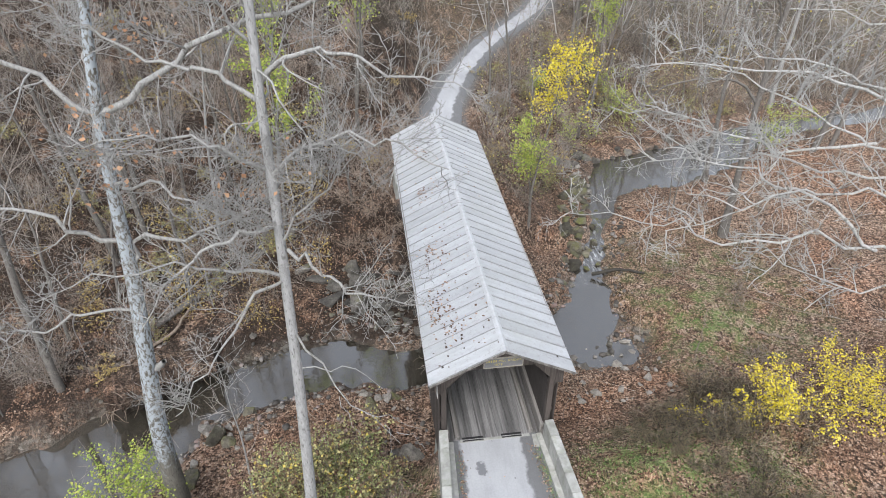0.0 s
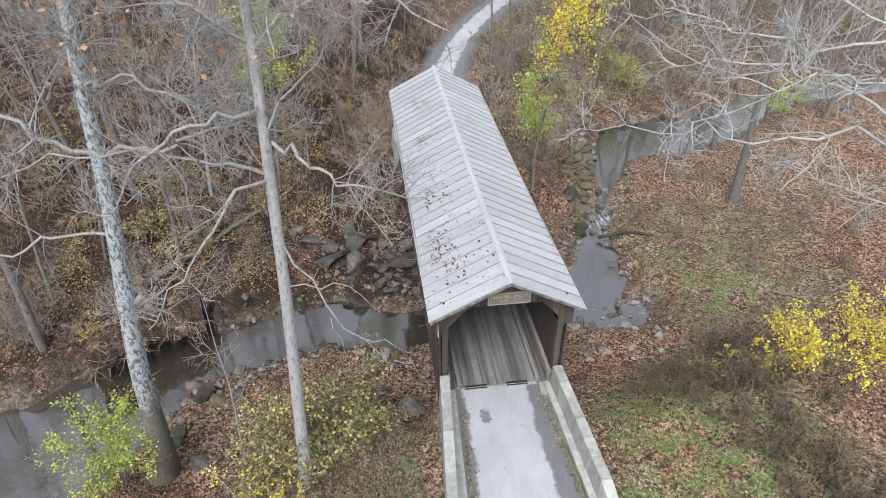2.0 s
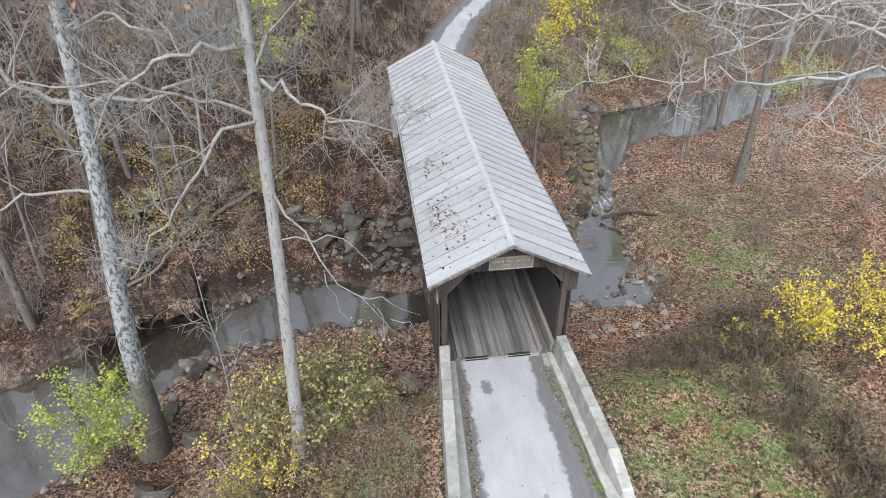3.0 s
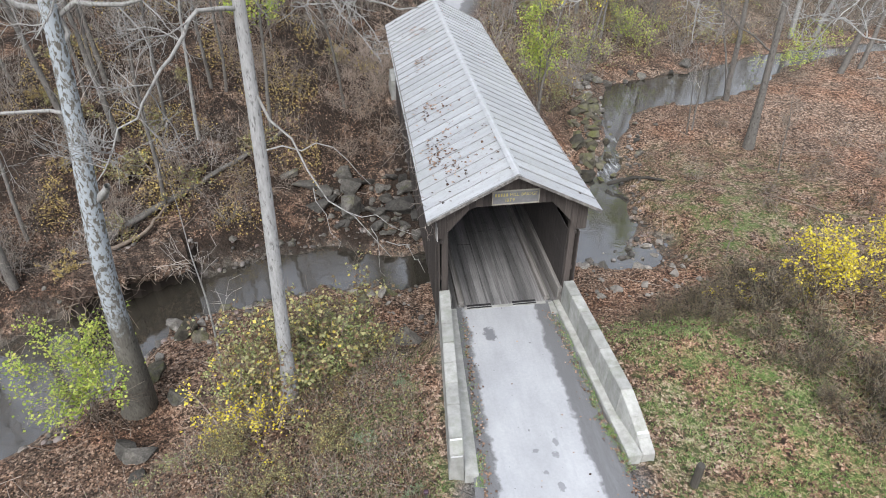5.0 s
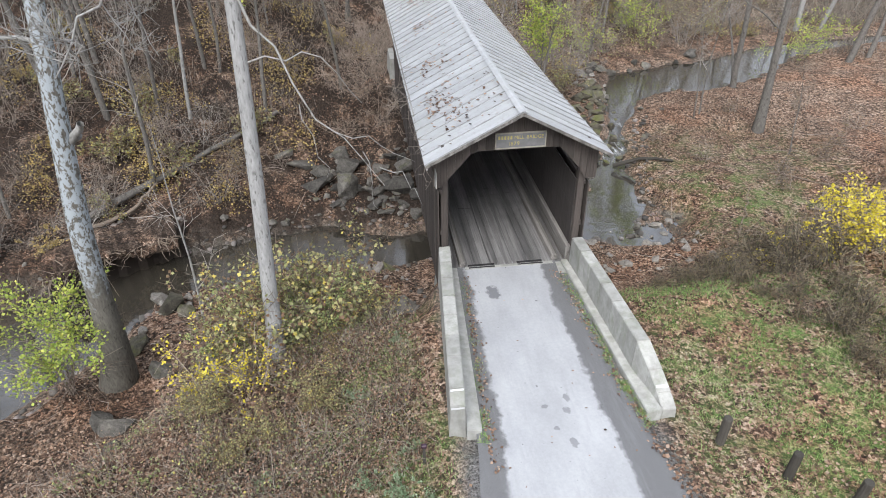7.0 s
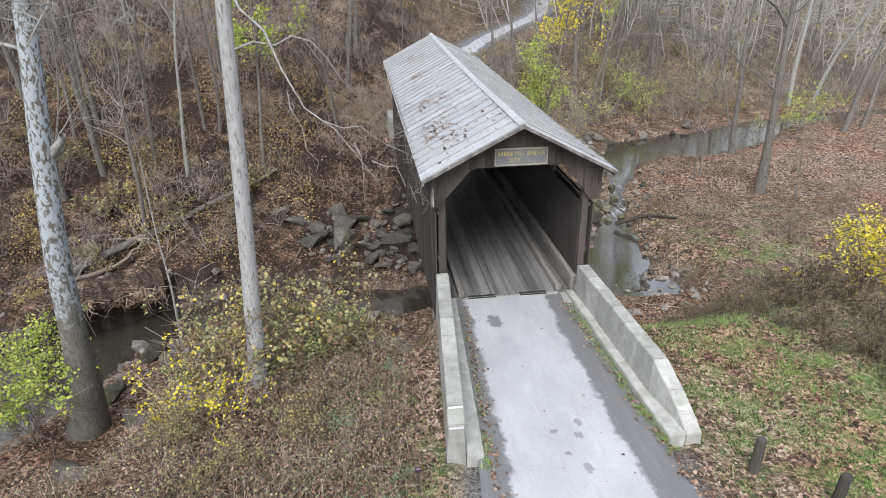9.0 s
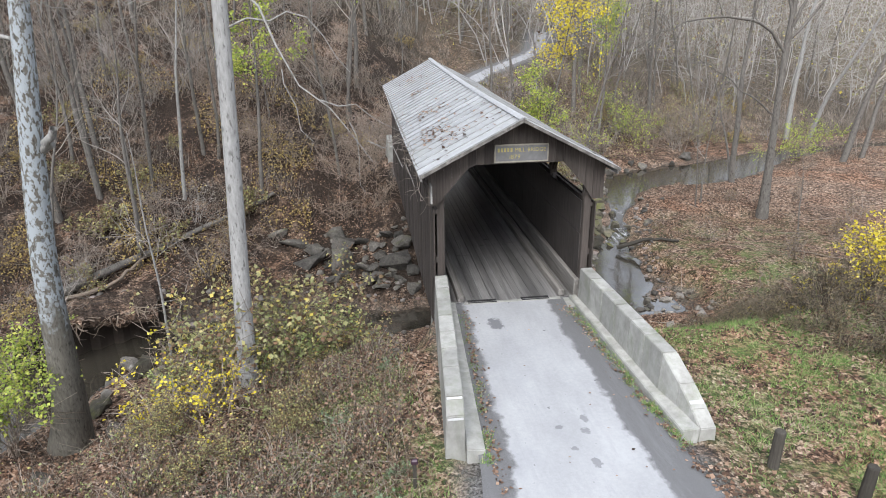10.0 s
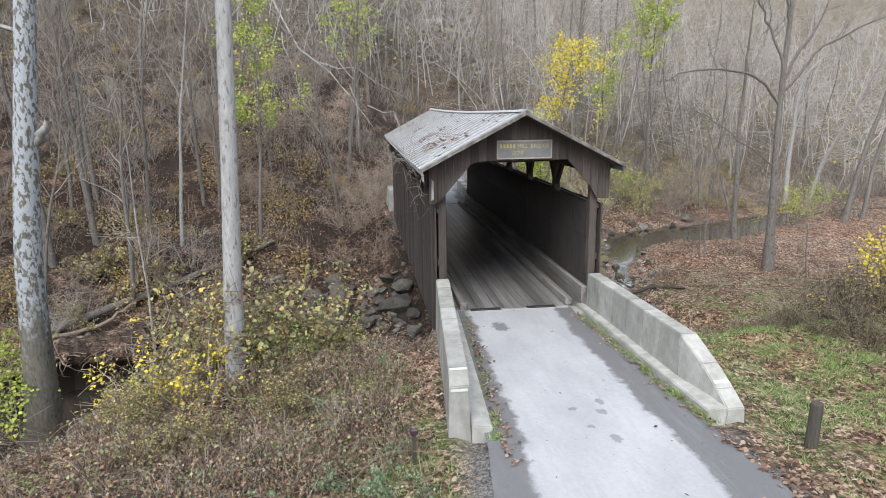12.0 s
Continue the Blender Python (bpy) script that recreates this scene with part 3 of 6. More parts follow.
def ground(x, y):
    """Height of the ground, and how grassy, stony and gravelled it is."""
    x, y = np.asarray(x, dtype=float), np.asarray(y, dtype=float)
    n1, n2, n3 = smooth_noise(x, y, 7.0, 3), smooth_noise(x, y, 2.3, 4), smooth_noise(x, y, 0.8, 5)
    floor = -4.75 + 0.25 * n1 + 0.12 * n2 + 0.55 * np.clip((y - 33.5) / 4, 0, 1) * np.clip((x - 11) / 3, 0, 1)
    edge = np.interp(x, [-40, -20, -12, -7, -3, 0, 2, 6, 10, 14, 20, 40], [-8, 0, 5, 9.5, 12.7, 13.7, 13.9, 14.0, 14.3, 15.2, 17, 20])
    near = -0.62 + 0.1 * n1 + 0.07 * n2 - 0.012 * np.abs(x - 4) - 0.66 * np.maximum(0, y - edge)
    z = smax(floor, near, 0.9)
    foot = np.interp(x, [-60, -25, -15, -8, -3, 0, 6, 10, 15, 20, 24, 30, 37, 60, 100], [10, 23.5, 28, 28.8, 29.6, 31.2, 32.5, 36.5, 44.5, 47.0, 48.4, 51.5, 55, 64, 82])
    rise = np.maximum(0, y - foot)
    hill = -4.9 + np.interp(x, [8, 22, 34], [0.46, 0.42, 0.28]) * np.minimum(rise, 30) + np.interp(x, [-18, 12, 32], [0.5, 0.47, 0.33]) * np.clip(rise - 30, 0, 80) + 0.3 * np.maximum(0, rise - 110) + 0.5 * n1 + 0.25 * n2
    z = smax(z, np.minimum(hill, np.interp(x, [12, 40], [75, 75])), 1.2)
    back = 0.3 * np.maximum(0, -25 - y) + 0.25 * np.maximum(0, np.abs(x) - 60)
    z = z + np.minimum(back, 45) * (y < 60)
    d, (zr, hw), _ = to_line(x, y, FAR_ROAD)
    bank = zr - 0.08 - np.maximum(0, d - hw - 0.6) * 0.75 - 1.6 * np.clip((35.2 - y) / 0.8, 0, 1)
    cut = zr - 0.08 + np.maximum(0, d - hw - 0.6) * 0.8
    far = (y > 28) & (d < 40)
    z = np.where(far, smax(z, bank, 0.3), z)
    z = np.where(far & (y > 34.6), np.minimum(z, cut), z)
    d2, (zr2, hw2), _ = to_line(x, y, NEAR_ROAD)
    flat = np.clip((d2 - hw2) / 1.2, 0, 1)
    bedz = zr2 - np.interp(d2 - hw2, [-0.45, -0.05], [0.25, 0.04])
    z = np.where((y < 16.2) & (d2 < hw2 + 1.2), bedz * (1 - flat) + z * flat, z)
    z = np.where((y < 15.6) & (y > 9.2) & (np.abs(x - 4) < 2.3), -0.6, z)
    rough = np.clip((d2 - hw2) / 1.0, 0, 1) * np.clip((d - hw) / 1.0, 0, 1)
    dc, (zw, cw), _ = to_line(x, y, CREEK)
    ds, (zs, sw), _ = to_line(x, y, SIDE_POOL)
    cw = cw - 1.0 + 0.35 * n2 + 0.2 * n1 + 0.45 * n3
    sw = sw - 0.75 + 0.3 * n2 + 0.3 * n3
    off = np.maximum(0, dc - cw)
    carve = zw - 0.3 + 0.16 * np.maximum(0, n2) + off * 0.45 + 0.16 * off * off
    steep = zw - 0.28 + off * 1.6
    cutbank = np.clip((-7 - x) / 2, 0, 1) * np.clip((x + 19) / 3, 0, 1) * (y > np.interp(x, [-15, -10, -5], [20, 24.9, 25.9]))
    carve = carve * (1 - cutbank) + steep * cutbank
    off = np.maximum(0, ds - sw)
    carve = np.minimum(carve, zs - 0.1 + 0.14 * np.maximum(0, n3) + off * 0.4 + 0.2 * off * off)
    z = smin(z, carve, 0.25) + rough * (0.06 * n3 + 0.05 * smooth_noise(x, y, 1.5, 6))
    dc, cw = np.where(ds - sw < dc - cw, ds, dc), np.where(ds - sw < dc - cw, sw, cw)
    gravel = np.clip(1.35 - (dc - cw) / 0.75, 0, 1)
    grass = np.clip(1.2 - np.abs(x - 10.8) / 5.5, 0, 1) * np.clip((19 - y) / 5, 0, 1) + 0.75 * np.clip(1.1 - np.abs(x - 0.3) / 3, 0, 1) * np.clip((18 - y) / 4, 0, 1)
    grass = grass + 0.6 * np.clip(1.2 - np.abs(x - 17.5) / 3.5, 0, 1) * np.clip(1 - np.abs(y - 25) / 5, 0, 1) + 0.5 * np.clip((x - 14) / 2, 0, 1) * np.clip((27 - x) / 3, 0, 1) * np.clip((y - 20) / 3, 0, 1) * np.clip((36 - y) / 4, 0, 1)
    verge = np.clip(1.25 - (d2 - hw2) / 0.5, 0, 1) * (y < 16) + np.clip(1.3 - (d - hw) / 0.5, 0, 1) * (y > 34.8)
    # Dark ground on the slopes and near bank: humus, and brush shade as colour.
    humus_shade = np.clip((y - foot + 9) / 6, 0, 1) * np.clip((9 - x) / 4, 0.45, 1)
    humus_shade = np.maximum(humus_shade, np.clip((0.6 - x) / 2.5, 0, 1) * np.clip((19 - y) / 3, 0, 0.55))
    return z, np.clip(grass, 0, 1), gravel * (d > 3), np.clip(verge, 0, 1), humus_shade


def height(x, y):
    return float(ground(np.array([x]), np.array([y]))[0][0])


def spaced(lo, hi, mid, fine, grow_by):
    """Coordinates that lie close together within mid and ever wider beyond."""
    c = list(np.arange(mid[0], mid[1], fine))
    s, v = fine, c[-1]
    while v < hi:
        s *= grow_by
        v += s
        c.append(v)
    s, v = fine, c[0]
    while v > lo:
        s *= grow_by
        v -= s
        c.insert(0, v)
    return np.array(c)


xs, ys = spaced(-700, 700, (-15, 27), 0.25, 1.065), spaced(-600, 900, (6, 46), 0.26, 1.065)
gx, gy = np.meshgrid(xs, ys)
gz, grass_mask, gravel_mask, verge_mask, humus_shade_mask = ground(gx, gy)
cols, rows_n = len(xs), len(ys)
ii = (np.arange(rows_n - 1)[:, None] * cols + np.arange(cols - 1)[None, :]).ravel()
land_mesh = array_mesh("ground", np.stack([gx, gy, gz], axis=-1).reshape(-1, 3), np.stack([ii, ii + 1, ii + cols + 1, ii + cols], axis=-1), "ground", True)
for key, mask in (("grass", grass_mask), ("gravel", gravel_mask), ("verge", verge_mask), ("humus_shade", humus_shade_mask)):
    land_mesh.attributes.new(key, "FLOAT", "POINT").data.foreach_set("value", mask.astype(np.float32).ravel())
tagged(new("ground", land_mesh), "brown leaf-strewn valley ground with grassy and stony patches", "ground", kind="structure")


def ribbon(name, line, extra, n_across, material, lift, wobble=0.0):
    """A strip along a line of (x, y, z, half width), with the attribute 'across' from 0 in the middle to 1 at the edges."""
    pts = []
    for a, b in zip(line, line[1:]):
        n = max(2, int(math.hypot(b[0] - a[0], b[1] - a[1]) / 0.5))
        pts += [np.array(a) + (np.array(b) - np.array(a)) * k / n for k in range(n)]
    pts = np.array(pts + [np.array(line[-1], dtype=float)])
    kern = np.ones(9) / 9
    soft = np.stack([np.convolve(np.pad(pts[:, k], 4, mode="edge"), kern, mode="valid") for k in range(4)], axis=1)
    soft[0], soft[-1] = pts[0], pts[-1]
    tan = np.gradient(soft[:, :2], axis=0)
    tan /= np.linalg.norm(tan, axis=1)[:, None]
    nrm = np.stack([-tan[:, 1], tan[:, 0]], axis=1)
    u = np.linspace(-1, 1, n_across)
    w = soft[:, 3] + extra
    edge = 1 + wobble * smooth_noise(soft[:, 0] * 1.7, soft[:, 1] * 1.7, 1.0, 9)
    x = soft[:, 0][:, None] + nrm[:, 0][:, None] * (w * edge)[:, None] * u
    y = soft[:, 1][:, None] + nrm[:, 1][:, None] * (w * edge)[:, None] * u
    z = soft[:, 2][:, None] + lift - 0.03 * (np.abs(u) ** 4) + 0 * x
    n = len(soft)
    i = (np.arange(n - 1)[:, None] * n_across + np.arange(n_across - 1)[None, :]).ravel()
    me = array_mesh(name, np.stack([x, y, z], axis=-1).reshape(-1, 3), np.stack([i, i + n_across, i + n_across + 1, i + 1], axis=-1), material, True)
    me.attributes.new("across", "FLOAT", "POINT").data.foreach_set("value", np.tile(np.abs(u), n).astype(np.float32))
    return me, soft


near_mesh, near_mid = ribbon("road", NEAR_ROAD, 0.0, 15, "road", 0.0, 0.03)
near_mesh.attributes["across"].data.foreach_set("value", np.tile(np.abs(np.linspace(-1, 1, 15) + 0.07), len(near_mid)).astype(np.float32))
tagged(new("road", near_mesh), "pale worn asphalt lane leading to the bridge", "road", kind="structure")
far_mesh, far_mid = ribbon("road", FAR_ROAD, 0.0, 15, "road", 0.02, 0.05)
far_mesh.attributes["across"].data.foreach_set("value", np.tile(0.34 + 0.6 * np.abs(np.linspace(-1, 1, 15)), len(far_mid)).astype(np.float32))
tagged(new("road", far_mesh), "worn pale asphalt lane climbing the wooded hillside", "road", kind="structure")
creek_mesh, creek_mid = ribbon("water", CREEK, 1.6, 9, "water", 0.0)
steepness = np.clip(np.abs(np.gradient(creek_mid[:, 2])) * 15 - 0.4, 0, 1)
creek_mesh.attributes.new("foam", "FLOAT", "POINT").data.foreach_set("value", np.repeat(steepness, 9).astype(np.float32))
side_mesh, _ = ribbon("water", SIDE_POOL, 1.0, 9, "water", 0.0)
tagged(new("water", side_mesh), "shallow still backwater among stones beside the bridge", "water", kind="structure")
tagged(new("water", creek_mesh), "shallow dark stream running over stones under the bridge", "water", kind="structure")

# ---- covered bridge ----
BX, Y0, Y1 = 4.1, 16.0, 35.0
DECK, EAVE, RIDGE, SIDING_TOP = -0.36, 3.45, 4.74, 2.38
bridge = thing("covered_bridge", "dark weathered wooden covered bridge with pale metal roof", "bridge", (BX, Y0, DECK))


def sag(y):
    return -0.09 * math.sin(math.pi * min(1, max(0, (y - 15.4) / 20.1)))


# roof: boarded deck below, seamed metal panels above
RUN = 2.5
roof_shape = Shape()
steps = 12
for s in (-1, 1):
    for i in range(steps):
        a, b = 15.46 + 19.9 * i / steps, 15.46 + 19.9 * (i + 1) / steps
        e, r = (BX + s * (RUN - 0.03), EAVE - 0.06), (BX, RIDGE - 0.06)
        low = [(e[0], a, e[1] + sag(a)), (r[0], a, r[1] + sag(a)), (r[0], b, r[1] + sag(b)), (e[0], b, e[1] + sag(b))]
        roof_shape.hexa([(p, q, z - 0.05) for p, q, z in low], low)
roof = part("roof", roof_shape, "dark_wood", bridge)
PANEL = 0.609
count = 33
slope_len = math.hypot(RUN + 0.06, (RIDGE - EAVE) * (RUN + 0.06) / RUN)
panel_shape = Shape().box(0, PANEL - 0.004, 0, slope_len, -0.012, 0.0)
panel_shape.hexa([(-0.016, 0, 0), (0.016, 0, 0), (0.016, slope_len, 0), (-0.016, slope_len, 0)], [(-0.011, 0, 0.03), (0.011, 0, 0.03), (0.011, slope_len, 0.03), (-0.011, slope_len, 0.03)])
panel_mesh = panel_shape.mesh("roof_panel", "roof")
pitch = math.atan2(RIDGE - EAVE, RUN)
rng = np.random.default_rng(11)
for s in (-1, 1):
    for i in range(count):
        y = 15.4 + i * PANEL
        ob = part("roof_panel", panel_mesh, None, roof)
        down = Vector((s * math.cos(pitch), 0, -math.sin(pitch)))
        up = Vector((s * math.sin(pitch), 0, math.cos(pitch)))
        run = Vector((0, 1, 0)) if s < 0 else Vector((0, -1, 0))
        foot_y = y if s < 0 else y + PANEL
        m = Matrix((run, down, up)).transposed().to_4x4()
        lift = 0.004 * rng.random()
        m.translation = Vector((BX, foot_y, RIDGE + sag(y) - 0.02 + lift))
        ob.matrix_basis = m
        ob.matrix_parent_inverse = Matrix.Translation(-root_place(roof))
cap = Shape()
section = [(-0.12, -0.035), (-0.03, 0.018), (0.03, 0.018), (0.12, -0.035), (0.115, -0.043), (0.0, 0.0), (-0.115, -0.043)]
ring = [[(BX + dx, 15.38 + 20.1 * i / steps, RIDGE + 0.01 + dz + sag(15.38 + 20.1 * i / steps)) for dx, dz in section] for i in range(steps + 1)]
k7 = len(section)
cap.add([q for r in ring for q in r], [(i * k7 + j, (i + 1) * k7 + j, (i + 1) * k7 + (j + 1) % k7, i * k7 + (j + 1) % k7) for i in range(steps) for j in range(k7)] + [tuple(range(k7)), tuple(range(steps * k7 + k7 - 1, steps * k7 - 1, -1))])
part("ridge_cap", cap, "roof", roof)
for s in (-1, 1):
    for y in (15.36, 35.44):
        edge = Shape()
        a, b = (BX + s * (RUN + 0.03), EAVE - 0.09), (BX, RIDGE - 0.075)
        edge.hexa([(a[0], y, a[1] - 0.03), (b[0], y, b[1] - 0.03), (b[0], y + 0.04, b[1] - 0.03), (a[0], y + 0.04, a[1] - 0.03)],
                  [(a[0], y, a[1] + 0.05), (b[0], y, b[1] + 0.05), (b[0], y + 0.04, b[1] + 0.05), (a[0], y + 0.04, a[1] + 0.05)])
        part("barge_board", edge, "rail_wood", roof, "grey weathered gable edge board")
    part("eave_board", Shape().box(BX + s * RUN - 0.02, BX + s * RUN + 0.02, 15.45, 35.4, EAVE - 0.2, EAVE - 0.06), "trim_wood", roof)


def roof_z(x):
    return RIDGE - 0.11 - abs(x - BX) * (RIDGE - EAVE) / RUN


# portals: boards cut round the opening
def portal(y):
    p = part("portal", Shape().box(BX - 2.05, BX + 2.05, y + 0.03, y + 0.15, 3.55, 3.7, 0.01), "dark_wood", bridge)
    x = BX - 2.3
    w = 0.205
    while x < BX + 2.28:
        x1 = min(x + w - 0.008, BX + 2.3)

        def bottom(q):
            d = abs(q - BX)
            if d > 1.98:
                return 2.52
            if d > 1.2:
                return 3.53 - (d - 1.2) * 1.15
            return 3.53
        jut = 0.006 * random.random()
        f, g = y - 0.035 - jut, y
        b0, b1 = bottom(x + 0.002), bottom(x1 - 0.002)
        part("board", Shape().hexa([(x, f, b0), (x1, f, b1), (x1, g, b1), (x, g, b0)], [(x, f, roof_z(x)), (x1, f, roof_z(x1)), (x1, g, roof_z(x1)), (x, g, roof_z(x))]), "dark_wood", p)
        x += w
    for s in (-1, 1):
        part("corner_brace", Shape().beam((BX + s * 1.98, y + 0.08, 2.78), (BX + s * 1.2, y + 0.08, 3.62), 0.1, 0.08), "dark_wood", p)


portal(Y0 - 0.12)
portal(Y1 - 0.05)

# trusses: posts, chords, braces
BAYS = 6
for s in (-1, 1):
    x = BX + s * 1.97
    part("top_chord", Shape().box(x - 0.1, x + 0.1, Y0, Y1, 3.16, 3.36, 0.012), "dark_wood", bridge)
    part("lower_chord", Shape().box(x - 0.12 if s < 0 else x - 0.24, x + 0.24 if s < 0 else x + 0.12, Y0 + 0.02, Y1, DECK - 0.3, DECK + 0.52, 0.02), "rail_wood", bridge, "grey weathered bottom timber along the deck")
    part("siding_rail", Shape().box(x + s * 0.1 - 0.04, x + s * 0.1 + 0.04, Y0, Y1, SIDING_TOP - 0.14, SIDING_TOP - 0.02, 0.008), "dark_wood", bridge)
    for i in range(BAYS + 1):
        y = Y0 + 0.12 + (Y1 - Y0 - 0.24) * i / BAYS
        part("post", Shape().box(x - 0.1, x + 0.1, y - 0.1, y + 0.1, DECK + 0.5, 3.18, 0.012), "dark_wood", bridge)
        for t in (-1, 1):
            if 0 < i < BAYS:
                part("knee_brace", Shape().beam((x, y + t * 0.05, 2.55), (x, y + t * 0.6, 3.2), 0.11, 0.13), "dark_wood", bridge)
        if 0 < i < BAYS:
            part("tie_beam", Shape().box(BX - 0.0, BX + 1.9, y - 0.08, y + 0.08, 3.2, 3.36, 0.01) if s > 0 else Shape().box(BX - 1.9, BX, y - 0.08, y + 0.08, 3.2, 3.36, 0.01), "dark_wood", bridge)
        part("rafter", Shape().beam((BX + s * 2.42, y, EAVE - 0.2), (BX, y, RIDGE - 0.22), 0.08, 0.14), "dark_wood", bridge)
    for i in range(BAYS):
        a = Y0 + 0.12 + (Y1 - Y0 - 0.24) * i / BAYS
        b = Y0 + 0.12 + (Y1 - Y0 - 0.24) * (i + 1) / BAYS
        lo, hi = (a, b) if i < BAYS / 2 else (b, a)
        part("brace", Shape().beam((x, lo, DECK + 0.55), (x, hi, 2.4), 0.13, 0.15), "dark_wood", bridge)
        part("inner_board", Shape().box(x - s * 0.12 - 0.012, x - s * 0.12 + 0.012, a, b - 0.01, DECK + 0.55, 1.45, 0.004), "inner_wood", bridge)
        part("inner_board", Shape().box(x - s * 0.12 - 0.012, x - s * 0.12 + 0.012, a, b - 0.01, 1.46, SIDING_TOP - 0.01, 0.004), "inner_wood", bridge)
    # outside boarding
    side = part("siding", Shape().box(x + s * 0.1 - 0.03, x + s * 0.1 + 0.03, Y0, Y1, 0.9, 1.05), "dark_wood", bridge)
    y = Y0 - 0.1
    while y < Y1:
        wide = 0.245
        out = x + s * (0.19 + 0.012 * random.random())
        drop = -1.05 + 0.08 * random.random()
        part("board", Shape().box(min(out, out - s * 0.03), max(out, out - s * 0.03), y, y + wide - 0.012, drop, SIDING_TOP + 0.02 * random.random()), "dark_wood", side)
        y += wide
    # wheel guard
    gx0 = BX + s * 1.42
    part("wheel_guard", Shape().box(gx0 - 0.1, gx0 + 0.1, Y0 + 0.1, Y1 - 0.05, DECK + 0.004, DECK + 0.2, 0.02), "rail_wood", bridge, "grey worn timber wheel guard")
# deck planks in butted lengths
deck = part("deck", Shape().box(BX - 1.75, BX + 1.75, Y0 + 0.1, Y1 - 0.02, DECK - 0.3, DECK - 0.06), "dark_wood", bridge)
x = BX - 1.72
while x < BX + 1.7:
    w = 0.2 + 0.08 * random.random()
    w = min(w, BX + 1.72 - x)
    y = Y0 + 0.08
    while y < Y1 - 0.1:
        ln = min(random.uniform(3.5, 5.2), Y1 - y)
        part("plank", Shape().box(x, x + w - 0.008, y, y + ln - 0.006, DECK - 0.058, DECK + 0.008 * random.random(), 0.004), "deck_wood", deck)
        y += ln
    x += w
for k in range(4):
    px = BX - 1.5 + k * 1.0
    part("stringer", Shape().box(px - 0.15, px + 0.15, Y0 + 0.2, Y1 - 0.1, DECK - 0.75, DECK - 0.31, 0.02), "dark_wood", bridge)

# loose trim board at the eave corner
part("trim_board", Shape().hexa([(1.84, 15.5, 2.66), (1.87, 15.5, 2.66), (1.87, 15.98, 2.55), (1.84, 15.98, 2.55)], [(1.84, 15.5, 3.1), (1.87, 15.5, 3.1), (1.87, 15.98, 3.12), (1.84, 15.98, 3.12)]), "trim_wood", bridge, "pale loose weathered board")

# sign on the gable
sign = thing("bridge_sign", "weathered grey metal name sign with yellow lettering on the gable", "sign", (BX + 0.07, Y0 - 0.2, 3.57))
SX0, SX1, SZ0, SZ1, SY = 3.51, 4.84, 3.60, 3.99, Y0 - 0.17
part("board", Shape().box(SX0, SX1, SY - 0.02, SY, SZ0, SZ1, 0.004), "sign", sign)
for box in ((SX0 - 0.03, SX1 + 0.03, SZ1, SZ1 + 0.035), (SX0 - 0.03, SX1 + 0.03, SZ0 - 0.035, SZ0), (SX0 - 0.03, SX0, SZ0, SZ1), (SX1, SX1 + 0.03, SZ0, SZ1)):
    part("frame", Shape().box(box[0], box[1], SY - 0.035, SY + 0.005, box[2], box[3], 0.004), "sign_frame", sign)


def lettering(text, x, z, size):
    """Raised letters, each a piece of its own."""
    for c in text:
        if c == " ":
            x += size * 0.38
            continue
        curve = bpy.data.curves.new("letter", "FONT")
        curve.body, curve.size, curve.extrude = c, size, 0.003
        tmp = bpy.data.objects.new("tmp", curve)
        me = bpy.data.meshes.new_from_object(tmp)
        bpy.data.objects.remove(tmp)
        me.materials.append(M["letter"])
        left, right = min(v.co.x for v in me.vertices), max(v.co.x for v in me.vertices)
        me.transform(pose(x - left, SY - 0.026, z, 90, 0, 0))
        part("letter", me, None, sign)
        x += right - left + size * 0.13


lettering("MILL BRIDGE", 4.0, 3.835, 0.136)
lettering("1879", 3.87, 3.66, 0.15)
for k in range(5):
    bx = 3.56 + k * 0.082
    part("letter", Shape().box(bx, bx + 0.05, SY - 0.028, SY - 0.0205, 3.835, 3.93), "letter", sign)


# ---- abutments and parapets ----
for name, ya, yb, wide in (("abutment", 15.3, 17.0, 2.25), ("abutment", 34.4, 35.9, 1.85)):
    ab = thing(name, "grey concrete bridge abutment with stained faces", "abutment", (BX, (ya + yb) / 2, -5.9), "bridge abutments")
    body = Shape().hexa([(BX - wide - 0.25, ya, -6.2), (BX + wide + 0.25, ya, -6.2), (BX + wide + 0.25, yb, -6.2), (BX - wide - 0.25, yb, -6.2)],
                        [(BX - wide + 0.1, ya, DECK - 0.7), (BX + wide - 0.1, ya, DECK - 0.7), (BX + wide - 0.1, yb, DECK - 0.7), (BX - wide + 0.1, yb, DECK - 0.7)])
    part("wall", body, "concrete", ab)
    seat_y = (ya, ya + 0.75) if ya < 20 else (yb - 0.75, yb)
    part("seat", Shape().box(BX - 1.7, BX + 1.7, seat_y[0] + 0.1, seat_y[1], DECK - 0.75, DECK - 0.02, 0.02), "concrete", ab)
wing = thing("wing_wall", "pale concrete wing wall beside the far bridge end", "wall", (1.5, 35.6, -3))
part("wall", Shape().hexa([(1.5, 35.1, -4.6), (2.1, 35.1, -4.6), (2.1, 37.0, -1.5), (1.5, 37.0, -1.5)], [(1.72, 35.1, 0.45), (2.0, 35.1, 0.45), (2.0, 37.0, 0.5), (1.72, 37.0, 0.5)]), "concrete", wing)
wing2 = copy_thing(wing, Matrix.Translation((6.0, 35.6, -3)))


